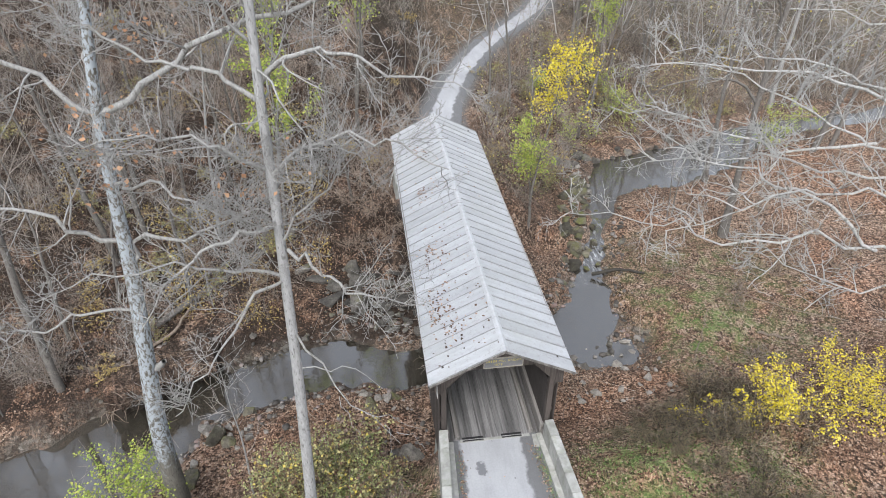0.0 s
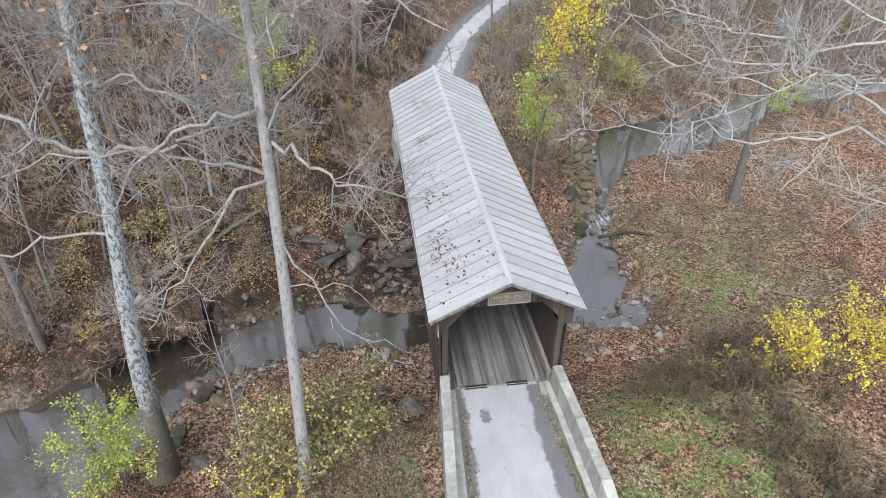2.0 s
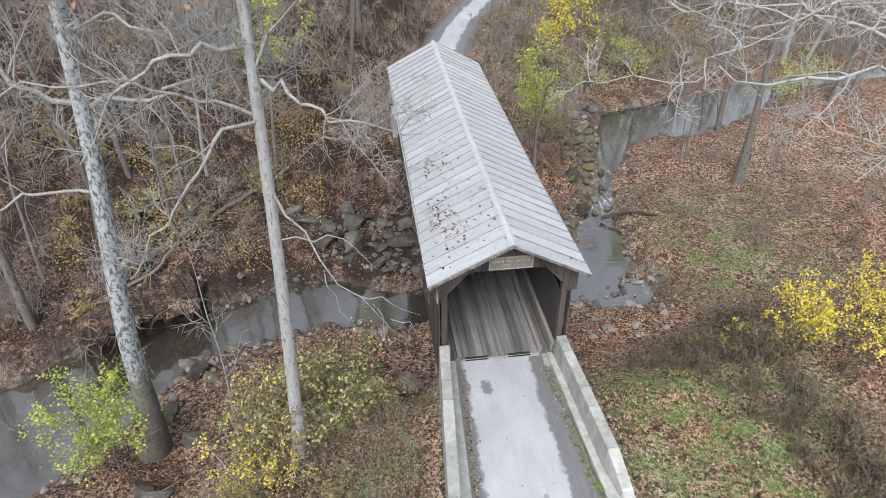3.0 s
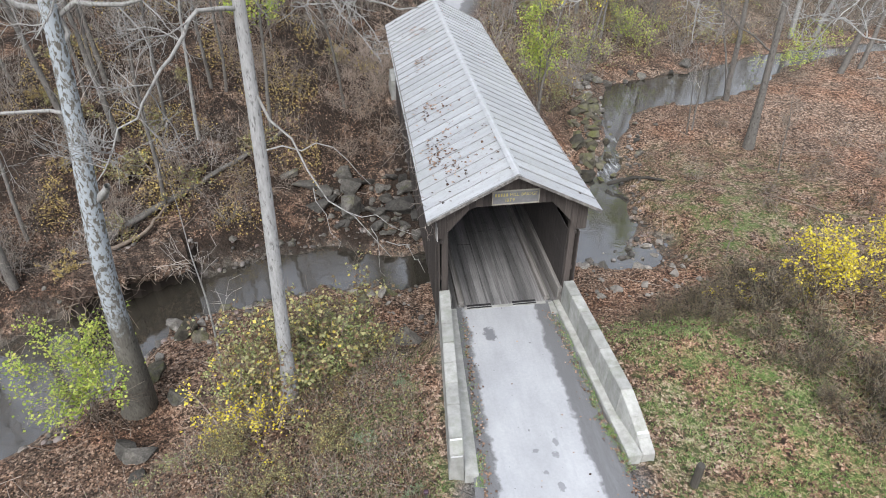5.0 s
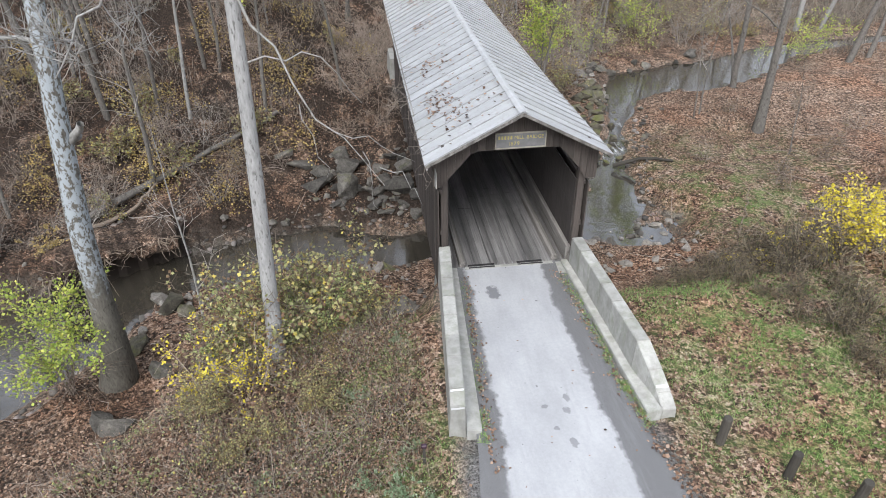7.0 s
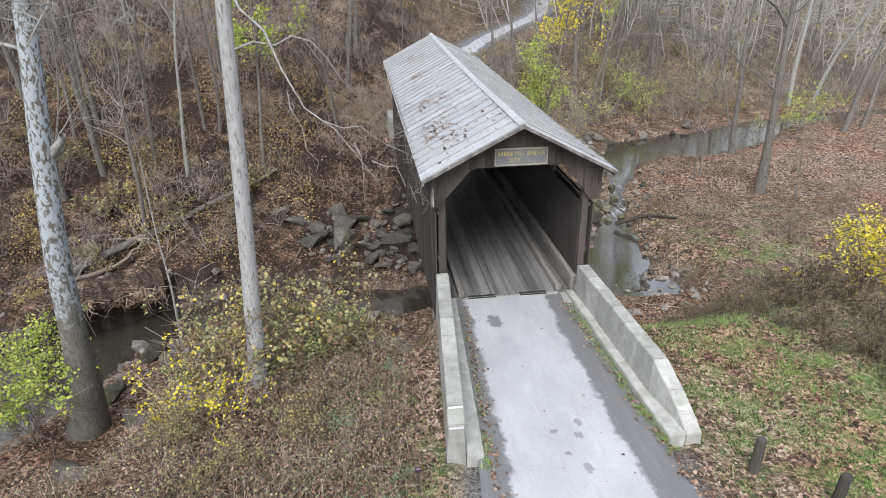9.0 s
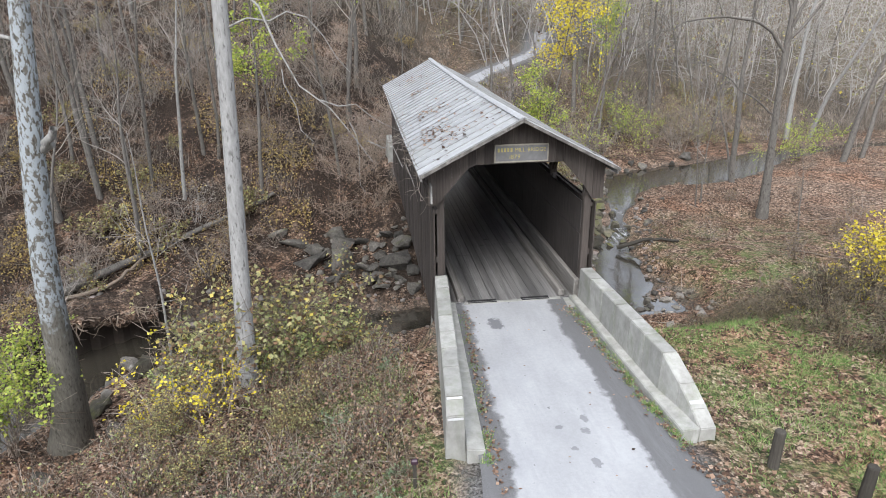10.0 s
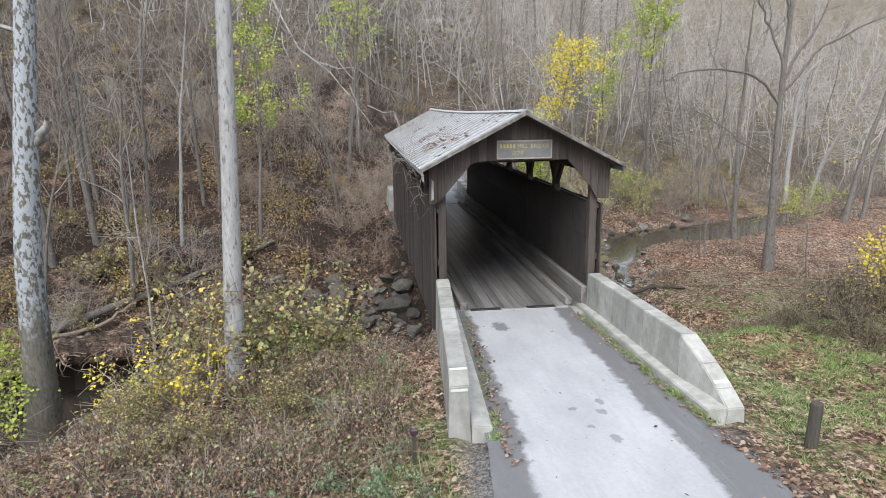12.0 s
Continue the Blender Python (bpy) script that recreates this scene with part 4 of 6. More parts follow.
far_guard = thing("parapet_wall", "pale low concrete guard wall beyond the far bridge end", "wall", (BX + 2.0, 37.0, -0.3), "parapet walls")
for ya, yb in ((35.5, 36.6), (36.61, 37.7), (37.71, 38.8)):
    part("wall_section", Shape().box(BX + 1.86, BX + 2.2, ya, yb, -1.6, 0.42 + 0.06 * (ya - 35.5), 0.02), "concrete", far_guard)


def parapet(s):
    """Concrete guard wall with a kerb, its end sloping down; built of cast lengths."""
    p = thing("parapet_wall", "pale concrete guard wall with sloped end and kerb beside the lane", "wall", (BX + s * 2.2, 12.8, -0.4), "parapet walls")
    foot, top = -0.75, 0.58 if s < 0 else 0.55

    def inner(y):
        return BX + s * (np.interp(y, [9.7, 15.85], [2.33, 1.80]) if s < 0 else np.interp(y, [9.7, 11.13, 15.85], [2.16, 1.95, 1.80]))

    ends = [15.88, 15.05, 14.3, 13.5, 12.7, 11.95, 11.2, 10.15] if s < 0 else [15.88, 15.1, 14.3, 13.5, 12.7, 11.95, 11.15]
    for a, b in zip(ends, ends[1:]):
        f = Shape()
        th = 0.39
        q = lambda y, zz, o: (inner(y) + s * o, y, zz)
        f.hexa([q(b + 0.006, foot, 0), q(b + 0.006, foot, th), q(a, foot, th), q(a, foot, 0)],
               [q(b + 0.006, top, 0.03), q(b + 0.006, top, th - 0.03), q(a, top, th - 0.03), q(a, top, 0.03)])
        part("wall_section", fixed(f), "concrete", p)
    f = Shape()
    prof = [(10.15, top), (9.82, 0.38), (9.8, 0.1)] if s < 0 else [(11.15, top), (10.5, 0.2), (10.05, -0.1), (9.75, -0.34)]
    for (a, za), (b, zb) in zip(prof, prof[1:]):
        f.hexa([q(b, foot, 0), q(b, foot, th), q(a, foot, th), q(a, foot, 0)], [q(b, zb, 0.03), q(b, zb, th - 0.03), q(a, za, th - 0.03), q(a, za, 0.03)])
    part("sloped_end", fixed(f), "concrete", p)
    mark = Shape()
    if s < 0:
        mark.hexa([q(9.801, 0.30, 0.05), q(9.801, 0.30, th - 0.05), q(9.806, 0.30, th - 0.05), q(9.806, 0.30, 0.05)], [q(9.806, 0.345, 0.05), q(9.806, 0.345, th - 0.05), q(9.812, 0.345, th - 0.05), q(9.812, 0.345, 0.05)])
        mark.hexa([q(10.095, 0.5575, 0.05), q(10.095, 0.5575, th - 0.05), q(10.13, 0.578, th - 0.05), q(10.13, 0.578, 0.05)], [q(10.095, 0.5635, 0.05), q(10.095, 0.5635, th - 0.05), q(10.13, 0.584, th - 0.05), q(10.13, 0.584, 0.05)])
    else:
        mark.hexa([q(10.14, -0.042, 0.05), q(10.14, -0.042, th - 0.05), q(10.2, -0.002, th - 0.05), q(10.2, -0.002, 0.05)], [q(10.14, -0.034, 0.05), q(10.14, -0.034, th - 0.05), q(10.2, 0.006, th - 0.05), q(10.2, 0.006, 0.05)])
    part("painted_mark", mark, "white_paint", p, "worn white paint stripe")
    k = Shape()
    kz = DECK + 0.075
    k.hexa([q(9.72, foot, -0.36), q(9.72, foot, -0.004), q(16.0, foot, -0.004), q(16.0, foot, -0.22)], [q(9.72, kz - 0.04, -0.35), q(9.72, kz, -0.004), q(16.0, kz, -0.004), q(16.0, kz, -0.2)])
    part("kerb", fixed(k), "concrete", p)


def fixed(shape):
    """Turn the faces of a closed shape outwards."""
    bm = bmesh.new()
    vs = [bm.verts.new(c) for c in shape.v]
    for f in shape.f:
        bm.faces.new([vs[i] for i in f])
    bmesh.ops.recalc_face_normals(bm, faces=bm.faces[:])
    bmesh.ops.bevel(bm, geom=[e for e in bm.edges], offset=0.018, segments=2, affect="EDGES")
    me = bpy.data.meshes.new("piece")
    bm.to_mesh(me)
    bm.free()
    me.materials.append(M["concrete"])
    return me


parapet(-1)
parapet(1)

# steel joint at the bridge's threshold
joint = thing("expansion_joint", "dark steel expansion joint across the bridge threshold", "joint", (4.0, 16.05, DECK))
part("header", Shape().box(2.75, 5.45, 15.95, 16.07, DECK - 0.1, DECK + 0.012, 0.004), "concrete", joint)
for a, b in ((2.86, 3.66), (4.36, 5.14)):
    part("plate", Shape().box(a, b, 15.98, 16.04, DECK - 0.02, DECK + 0.02, 0.003), "steel", joint)
    part("plate", Shape().box(a, b, 16.09, 16.17, DECK - 0.02, DECK + 0.02, 0.003), "steel", joint)


# ---- trees ----
def line_of(points, r0, r1, n=14):
    """A smooth line through a few places, with a taper."""
    p = np.array(points, dtype=float)
    t = np.concatenate([[0], np.cumsum(np.linalg.norm(np.diff(p, axis=0), axis=1))])
    u = np.linspace(0, t[-1], n)
    q = np.stack([np.interp(u, t, p[:, k]) for k in range(3)], axis=1)
    q[1:-1] = (q[:-2] + 2 * q[1:-1] + q[2:]) / 4
    return q, r0 + (r1 - r0) * np.linspace(0, 1, n) ** 0.8


def crooked(rng, line, amount):
    pts, rad = line
    jitter = rng.normal(size=pts.shape) * amount
    jitter[0] = 0
    return pts + jitter, rad


def branch_set(rng, limbs, per_limb, length, twigs, twig_len, wander=0.35, up=0.15, fine=0.008):
    """Limbs with their branches and twigs: thick lines and thin lines."""
    thick, thin = list(limbs), []
    for limb in limbs:
        kids = sprout(rng, limb, per_limb if len(limb[0]) > 8 else 0, length, 0.2, 0.65, 0.1, 0.45, 7, wander + 0.1, up, fine * 1.6)
        thick += kids
        for kid in kids:
            small = sprout(rng, kid, twigs, twig_len, 0.15, 0.6, 0.05, 0.55, 4, wander, up, fine)
            thin += small
            for tw in small:
                thin += sprout(rng, tw, 2, twig_len * 0.6, 0.2, 0.55, 0.0, 0.6, 3, wander, up, fine * 0.7)
    return thick, thin


def crown_mesh(name, thick, thin, material, sides=5):
    va, fa = tubes(thick, sides)
    if thin:
        vb, fb = tubes(thin, 3)
        va, fa = np.concatenate([va, vb]), np.concatenate([fa, fb + len(va)])
    return array_mesh(name, va, fa, material, True)


def big_tree(label, base, trunk_line, limbs, bark, limb_bark, rng, per_limb, length, twigs, twig_len, flare=1.5, leaf=None, fine=0.0078, extra=0):
    t = thing("tree", label, "tree", base)
    pts, rad = trunk_line
    rad = rad.copy()
    for i, w in enumerate((1.0, 0.6, 0.32, 0.14, 0.05)):
        rad[i] *= 1 + (flare - 1) * w
    v, f = tubes([(pts, rad)], 14)
    part("trunk", array_mesh("trunk", v, f, bark, True), None, t)
    limbs = limbs + sprout(rng, (pts, trunk_line[1]), extra, 4.2, 0.5, 0.8, 0.1, 0.3, 10, 0.9, 0.25)
    thick, thin = branch_set(rng, limbs, per_limb, length, twigs, twig_len, fine=fine)
    part("crown", crown_mesh("crown", thick, thin, limb_bark, 6), None, t)
    if leaf:
        mat, n, size, where = leaf
        ends = [ln[0][-1] for ln in thin if where(ln[0][-1])]
        if ends:
            pick = np.array([ends[i] for i in rng.integers(0, len(ends), n)]) + rng.normal(size=(n, 3)) * 0.12
            v, f = leaves(rng, pick, size, 0.2, 0.55)
            part("foliage", array_mesh("foliage", v, f, mat), None, t)
    return t


rng = np.random.default_rng(21)
# sycamore on the stream bank
P = 16.7
trunk = line_of([(-8.7, 17.25, -4.75), (-8.33, 17.0, -3.5), (-8.0, P, 1.3), (-7.72, P, 3.6), (-7.2, P, 7.5), (-6.95, P, 10.6), (-6.72, P, 13.1), (-6.2, P, 15.9), (-5.8, P, 19), (-5.6, P, 23)], 0.43, 0.03, 30)
limbs = [line_of([(-6.72, P, 13.0), (-6.2, P, 13.45), (-4.8, P, 14.05), (-2.7, 16.2, 15.2), (0.2, 15.6, 16.2), (3.0, 15, 17.5)], 0.13, 0.03),
         line_of([(-6.75, P, 13.0), (-7.3, P, 13.6), (-8.4, P, 14.6), (-10.5, P, 15.6), (-13, 16, 16.8)], 0.11, 0.03),
         line_of([(-7.15, P, 8.2), (-6.7, P, 9.3), (-5.2, 16.4, 9.4), (-3.4, 16.0, 10.0), (-1.5, 15.5, 10.2)], 0.10, 0.025),
         line_of([(-7.05, P, 9.2), (-7.9, 16.5, 9.9), (-9.8, 16.2, 10.9), (-12.5, 15.8, 12.2)], 0.10, 0.025),
         line_of([(-7.3, P, 6.6), (-8.6, 16.4, 6.9), (-10.8, 16, 6.5), (-13, 15.6, 7.6)], 0.07, 0.02),
         line_of([(-6.0, P, 17), (-4.5, P, 18.5), (-2.0, 16, 19.2)], 0.09, 0.02),
         line_of([(-6.0, P, 17.5), (-8, P, 19.5), (-10.5, 16, 20.5)], 0.09, 0.02),
         line_of([(-7.65, P, 4.1), (-7.25, 16.5, 4.3), (-7.08, 16.45, 4.62)], 0.19, 0.11, 6),
         line_of([(-6.9, P, 11), (-5.6, 15.4, 11.6), (-3.6, 14.2, 11.2), (-2.2, 13.0, 11.6)], 0.07, 0.02)]
limbs = [crooked(rng, (q[0], q[1] * 0.8), 0.13) for q in limbs]
big_tree("tall pale sycamore with patchy peeling bark on the stream bank", (-8.85, 17.0, -4.8), trunk, limbs, "sycamore", "limb", rng, 17, 2.1, 8, 0.85,
         1.5, ("leaf_orange", 150, 0.15, lambda p: abs(p[2] - 13.6) < 1.6 and -6.6 < p[0] < -2.5), extra=9)
# slim smooth tree in the thicket
P = 13.2
trunk = line_of([(-2.62, P, -1.4), (-2.58, P, 0.2), (-2.4, P, 3.7), (-2.26, P, 6.9), (-2.2, P, 9.0), (-2.1, P, 12.2), (-2.06, P, 14.8), (-1.97, P, 16.5), (-1.9, P, 21)], 0.205, 0.07, 26)
limbs = [line_of([(-2.0, P, 10.8), (-1.26, 12.5, 10.66), (-0.52, 11.8, 10.49), (0.33, 11.5, 10.29), (0.99, 11.3, 10.17)], 0.055, 0.012),
         line_of([(-2.21, P, 9.9), (-2.86, 12.5, 10.05), (-3.46, 12.0, 9.19), (-4.37, 11.7, 8.17), (-5.05, 11.5, 7.25)], 0.05, 0.012),
         line_of([(-2.18, P, 11.5), (-3.08, 12.6, 11.67), (-3.81, 12.0, 11.61), (-4.44, 11.8, 11.16), (-5.08, 11.6, 10.02)], 0.065, 0.012),
         line_of([(-2.07, P, 12.79), (-1.4, 12.8, 13.64), (-0.67, 12.5, 14.0), (0.1, 12.2, 13.98), (0.64, 12.0, 13.92), (1.7, 11.8, 13.5)], 0.065, 0.012),
         line_of([(-2.12, P, 12.94), (-2.76, 12.8, 13.59), (-3.38, 12.5, 14.05), (-4.28, 12.2, 14.35), (-5.5, 12.0, 14.4)], 0.055, 0.012),
         line_of([(-2.2, P, 10.03), (-3.06, 12.8, 10.57), (-4.01, 12.4, 11.03), (-5.01, 12.0, 11.36), (-6.04, 11.8, 11.44), (-6.99, 11.6, 10.97)], 0.05, 0.01),
         line_of([(-2.08, P, 14.82), (-1.73, 13.0, 15.36), (-1.13, 12.8, 15.75), (-0.5, 12.6, 15.81), (0.1, 12.4, 15.51), (0.61, 12.3, 15.26), (1.8, 12.2, 15.2)], 0.07, 0.012),
         line_of([(-2.12, P, 14.01), (-2.67, 12.9, 14.14), (-2.99, 12.7, 13.77), (-3.23, 12.6, 13.02)], 0.035, 0.012),
         line_of([(-2.24, P, 6.9), (-1.41, 12.8, 7.25), (-0.62, 12.8, 7.19), (-0.3, 12.8, 6.76), (0.0, 12.8, 6.08)], 0.022, 0.006, 8),
         line_of([(-2.2, P, 8.4), (-1.47, 12.9, 7.29), (-1.19, 12.7, 6.21), (-0.52, 12.5, 5.66), (-0.01, 12.4, 5.25), (0.57, 12.3, 4.57)], 0.036, 0.006, 8),
         line_of([(-1.19, 12.7, 6.21), (-0.9, 12.6, 5.4), (-0.72, 12.5, 4.6)], 0.014, 0.004, 6), line_of([(-0.52, 12.5, 5.66), (0.2, 12.4, 5.6), (0.9, 12.3, 5.0)], 0.014, 0.004, 6),
         line_of([(-0.01, 12.4, 5.25), (0.08, 12.4, 4.4), (0.3, 12.3, 3.8)], 0.012, 0.004, 6), line_of([(0.3, 12.35, 4.9), (0.8, 12.3, 4.7), (1.2, 12.2, 4.1)], 0.012, 0.004, 6),
         line_of([(-2.08, P, 14.5), (-2.97, 13.3, 15.15), (-4.5, 13.4, 15.6), (-6, 13.5, 16.6)], 0.06, 0.015),
         line_of([(-2.05, P, 15.6), (-2.6, 12.8, 16.8), (-3.0, 12.5, 18.3)], 0.04, 0.012)]
limbs = [crooked(rng, q, 0.07) for q in limbs]
big_tree("slender smooth grey tree with drooping bare limbs in the thicket", (-2.62, 13.2, -1.4), trunk, limbs, "beech", "limb", rng, 13, 1.7, 8, 0.7, 1.25,
         ("leaf_orange", 60, 0.1, lambda p: p[2] > 13.0 and p[0] < -1), extra=6)
# wide tree whose pale limbs reach over the stream side
trunk = line_of([(21.5, 14.5, -3.6), (21.3, 14.5, 3), (21.0, 14.6, 8), (20.8, 14.6, 13), (20.5, 14.6, 19)], 0.42, 0.15, 20)
limbs = [line_of([(21.2, 14.4, 5.5), (17.5, 13.0, 8.6), (14.6, 12.2, 9.8), (12.59, 12.0, 10.28), (11.38, 12.2, 10.74), (10.22, 12.4, 10.62), (8.69, 12.6, 10.39), (8.39, 13.5, 10.37), (8.45, 14.9, 9.73), (7.55, 15.5, 9.59), (6.79, 16.2, 9.44), (5.98, 16.5, 9.01)], 0.08, 0.012, 26),
         line_of([(21.1, 14.5, 7.5), (16.5, 13.4, 10.6), (12.5, 12.6, 11.56), (11.21, 12.7, 11.72), (9.44, 12.0, 12.28), (8.42, 11.4, 12.3), (8.16, 11.8, 11.63), (7.79, 12.0, 11.47), (6.9, 12.4, 11.2)], 0.08, 0.012, 24),
         line_of([(20.9, 14.6, 10), (17.0, 14.8, 12.2), (13.55, 15.0, 13.34), (12.63, 15.4, 13.65), (11.7, 15.6, 13.99), (11.03, 15.9, 14.19), (10.24, 16.0, 13.9), (9.63, 16.2, 13.93), (8.4, 16.4, 14.1)], 0.08, 0.012, 24),
         line_of([(20.9, 14.6, 9), (16.5, 14.0, 11.5), (13.45, 14.2, 12.15), (12.57, 14.6, 12.35), (11.79, 15.0, 12.85), (10.91, 15.5, 13.32), (9.89, 16.0, 13.43), (9.12, 16.2, 13.77), (8.0, 16.6, 13.6)], 0.07, 0.012, 24),
         line_of([(21.0, 14.6, 8.4), (17.5, 14.6, 10.2), (14.57, 15.0, 10.9), (12.81, 16.0, 10.45), (11.75, 17.0, 10.51), (10.93, 18.0, 9.87), (10.38, 19.5, 10.19), (9.52, 20.6, 10.71), (8.63, 21.0, 11.51)], 0.07, 0.012, 24),
         line_of([(21.1, 14.5, 6.0), (17.0, 13.2, 7.8), (13.72, 12.5, 8.46), (13.33, 13.0, 8.32), (12.37, 13.5, 8.64), (10.8, 14.6, 8.9)], 0.07, 0.012, 18),
         line_of([(20.8, 14.6, 12), (17.0, 14.2, 14.2), (14.0, 13.8, 15.0), (11.5, 13.6, 15.6), (9.5, 13.6, 15.9)], 0.07, 0.012, 18),
         line_of([(20.8, 14.6, 13), (17.5, 15.6, 15), (14.5, 16.5, 15.6), (11.6, 17, 15.6), (9.4, 17.4, 15.4)], 0.07, 0.012, 18),
         line_of([(20.9, 14.6, 9.5), (18.2, 17.5, 11.5), (15.2, 19.5, 12.0), (12.2, 21.0, 12.2), (10.2, 22.4, 11.6)], 0.09, 0.02, 18),
         line_of([(12.59, 12.0, 10.28), (11.2, 13.2, 11.2), (9.9, 14.2, 11.6), (8.9, 15.6, 11.5), (8.0, 16.4, 11.0)], 0.05, 0.014, 16),
         line_of([(13.45, 14.2, 12.15), (11.9, 14.6, 11.7), (10.4, 15.6, 11.9), (9.0, 17.0, 12.2), (7.7, 18.0, 12.0)], 0.05, 0.014, 16)]
limbs = [crooked(rng, q, 0.11) for q in limbs]
big_tree("broad bare tree with crooked pale lichen-grey limbs", (21.5, 14.5, -3.6), trunk, limbs, "bark", "lichen", rng, 19, 1.8, 6, 0.75, 1.4, fine=0.011)
# tree on the leafy flat by the pool
trunk = line_of([(22.3, 33.0, -4.9), (22.25, 33, -2), (22.12, 33, 2), (22.08, 33, 5), (22.2, 33, 9), (22.5, 33, 15)], 0.235, 0.09, 18)
limbs = [line_of([(22.08, 33, 4.6), (20.5, 32.8, 6.2), (17.5, 32.5, 6.6), (14.5, 32.2, 6.0), (13.0, 32, 5.0)], 0.10, 0.02),
         line_of([(22.14, 33, 1.2), (20.0, 33, 2.6), (17.6, 33, 4.2), (16.5, 33, 4.8)], 0.06, 0.015),
         line_of([(22.08, 33, 5.2), (23.8, 32.8, 7.5), (26, 32.5, 8.8), (29, 32, 9.6)], 0.10, 0.02),
         line_of([(22.1, 33, 5.8), (24.5, 33.4, 9.5), (26, 33.6, 13)], 0.10, 0.02),
         line_of([(22.12, 33, 6.4), (21, 33.4, 9.6), (19.4, 33.6, 12)], 0.10, 0.02),
         line_of([(22.2, 33, 9), (21.2, 32.4, 11), (18.5, 32, 12)], 0.08, 0.02)]
limbs = [crooked(rng, q, 0.06) for q in limbs]
away = np.array((1.4, 1.35, 0.1))
trunk = (trunk[0] + away, trunk[1])
limbs = [(q + away, r) for q, r in limbs]
big_tree("bare grey tree with long arching limbs on the leafy flat", (23.7, 34.35, -4.8), trunk, limbs, "bark", "bark", rng, 10, 2.0, 7, 0.8, 1.6)


def wild_tree(seed, tall, r, lean, n_limbs, twig_mat="twig_grey", bark="bark", leaf=None, name="tree", label="", category="tree", fork=0.35, twigs=5, reach=0.28):
    """A slim woodland tree, built at the origin."""
    rg = np.random.default_rng(seed)
    t = thing(name, label, category)
    line = bent(rg, (0, 0, -0.3), (lean, rg.normal() * 0.04, 1), tall, r, r * 0.12, 12, 0.16, 0.25)
    v, f = tubes([line], 8)
    part("trunk", array_mesh("trunk", v, f, bark, True), None, t)
    limbs = sprout(rg, line, n_limbs, tall * reach, fork, 0.62, 0.35, 0.45, 7, 0.3, 0.35)
    thick, thin = list(limbs), []
    for q in limbs:
        kids = sprout(rg, q, twigs, tall * 0.12, 0.2, 0.65, 0.2, 0.55, 3, 0.3, 0.2)
        thin += kids
    v, f = joined(tubes(thick, 4), tubes(thin, 3), fine_twigs(rg, thin, 2, tall * 0.06, 0.0075))
    part("crown", array_mesh("crown", v, f, twig_mat, True), None, t)
    if leaf:
        mat, n, size, lo, hi = leaf
        pick = [q for q in thin if lo * tall < q[0][-1][2] < hi * tall]
        spots = np.array([along(pick[i], rg.random())[0] for i in rg.integers(0, len(pick), n)]) + rg.normal(size=(n, 3)) * 0.17
        v, f = leaves(rg, spots, size, 0.2, 0.6)
        part("foliage", array_mesh("foliage", v, f, mat), None, t)
    return t


def spot(x, y, turn=0.0, scale=1.0, sink=0.1, tip=0.0):
    return Matrix.Translation((x, y, height(x, y) - sink)) @ pose(0, 0, 0, tip, 0, turn) @ Matrix.Scale(scale, 4)


def set_at(ob, m):
    ob.matrix_basis = m
    return ob


LATER = []
# single trees of the stream side, of their own shapes
set_at(wild_tree(101, 13.5, 0.12, 0.16, 20, "twig", "bark", ("leaf_lime", 3000, 0.14, 0.5, 1.0), label="dark-stemmed small tree with sparse lime-green leaves"), spot(-5.2, 35.0, 0))
set_at(wild_tree(102, 11.4, 0.10, 0.03, 26, "twig", "bark", ("leaf_yellow", 2100, 0.13, 0.66, 1.0), label="slim tree with bright yellow top leaves by the stream", reach=0.34), spot(10.2, 34.9, 40, 1.05))
set_at(wild_tree(103, 7.5, 0.06, -0.05, 22, "twig", "bark", ("leaf_lime", 2600, 0.11, 0.25, 1.0), label="small tree with yellow-green leaves by the bridge"), spot(10.5, 35.6, 10))
set_at(wild_tree(104, 15, 0.26, 0.17, 12, "twig_grey", "bark", label="leaning grey trunk at the pool"), spot(36.6, 44.6, 0))
set_at(wild_tree(105, 15, 0.2, 0.22, 12, "twig_grey", "bark", label="leaning slim grey trunk at the pool"), spot(38.6, 45.2, 5))
set_at(wild_tree(106, 7.5, 0.05, -0.12, 12, "twig_grey", "bark", label="bare slender sapling on the leafy flat"), spot(20.5, 36.2, 0))
set_at(wild_tree(107, 8.0, 0.06, 0.14, 12, "twig_grey", "bark", label="bare leaning sapling on the leafy flat"), spot(20.9, 36.5, 30))
set_at(wild_tree(108, 9.0, 0.10, 0.02, 8, "twig_grey", "bark", label="bare slim tree at the pool edge"), spot(26.4, 42.4, 30))
set_at(wild_tree(109, 5.5, 0.045, 0.1, 16, "twig", "bark", label="thin bare sapling among fallen leaves"), spot(23.4, 30.5, 80))
set_at(wild_tree(110, 17, 0.2, 0.0, 12, "twig_grey", "bark", label="tall grey tree beyond the stream"), spot(-14.7, 32.9, 80))
set_at(wild_tree(111, 12, 0.12, -0.04, 14, "twig_grey", "bark", label="grey leaning sapling on the stream bank"), spot(-10.35, 30.1, 200))
set_at(wild_tree(116, 16, 0.17, -0.06, 10, "twig_grey", "bark", label="tall leaning grey tree on the far slope"), spot(-13.1, 34.2, 20))
set_at(wild_tree(117, 15, 0.11, 0.01, 10, "twig_grey", "limb", label="pale slim tree on the far slope"), spot(-9.05, 34.4, 120))
set_at(wild_tree(118, 17, 0.16, 0.0, 12, "twig_grey", "bark", label="straight grey tree high on the slope"), spot(-14.4, 38.3, 220))
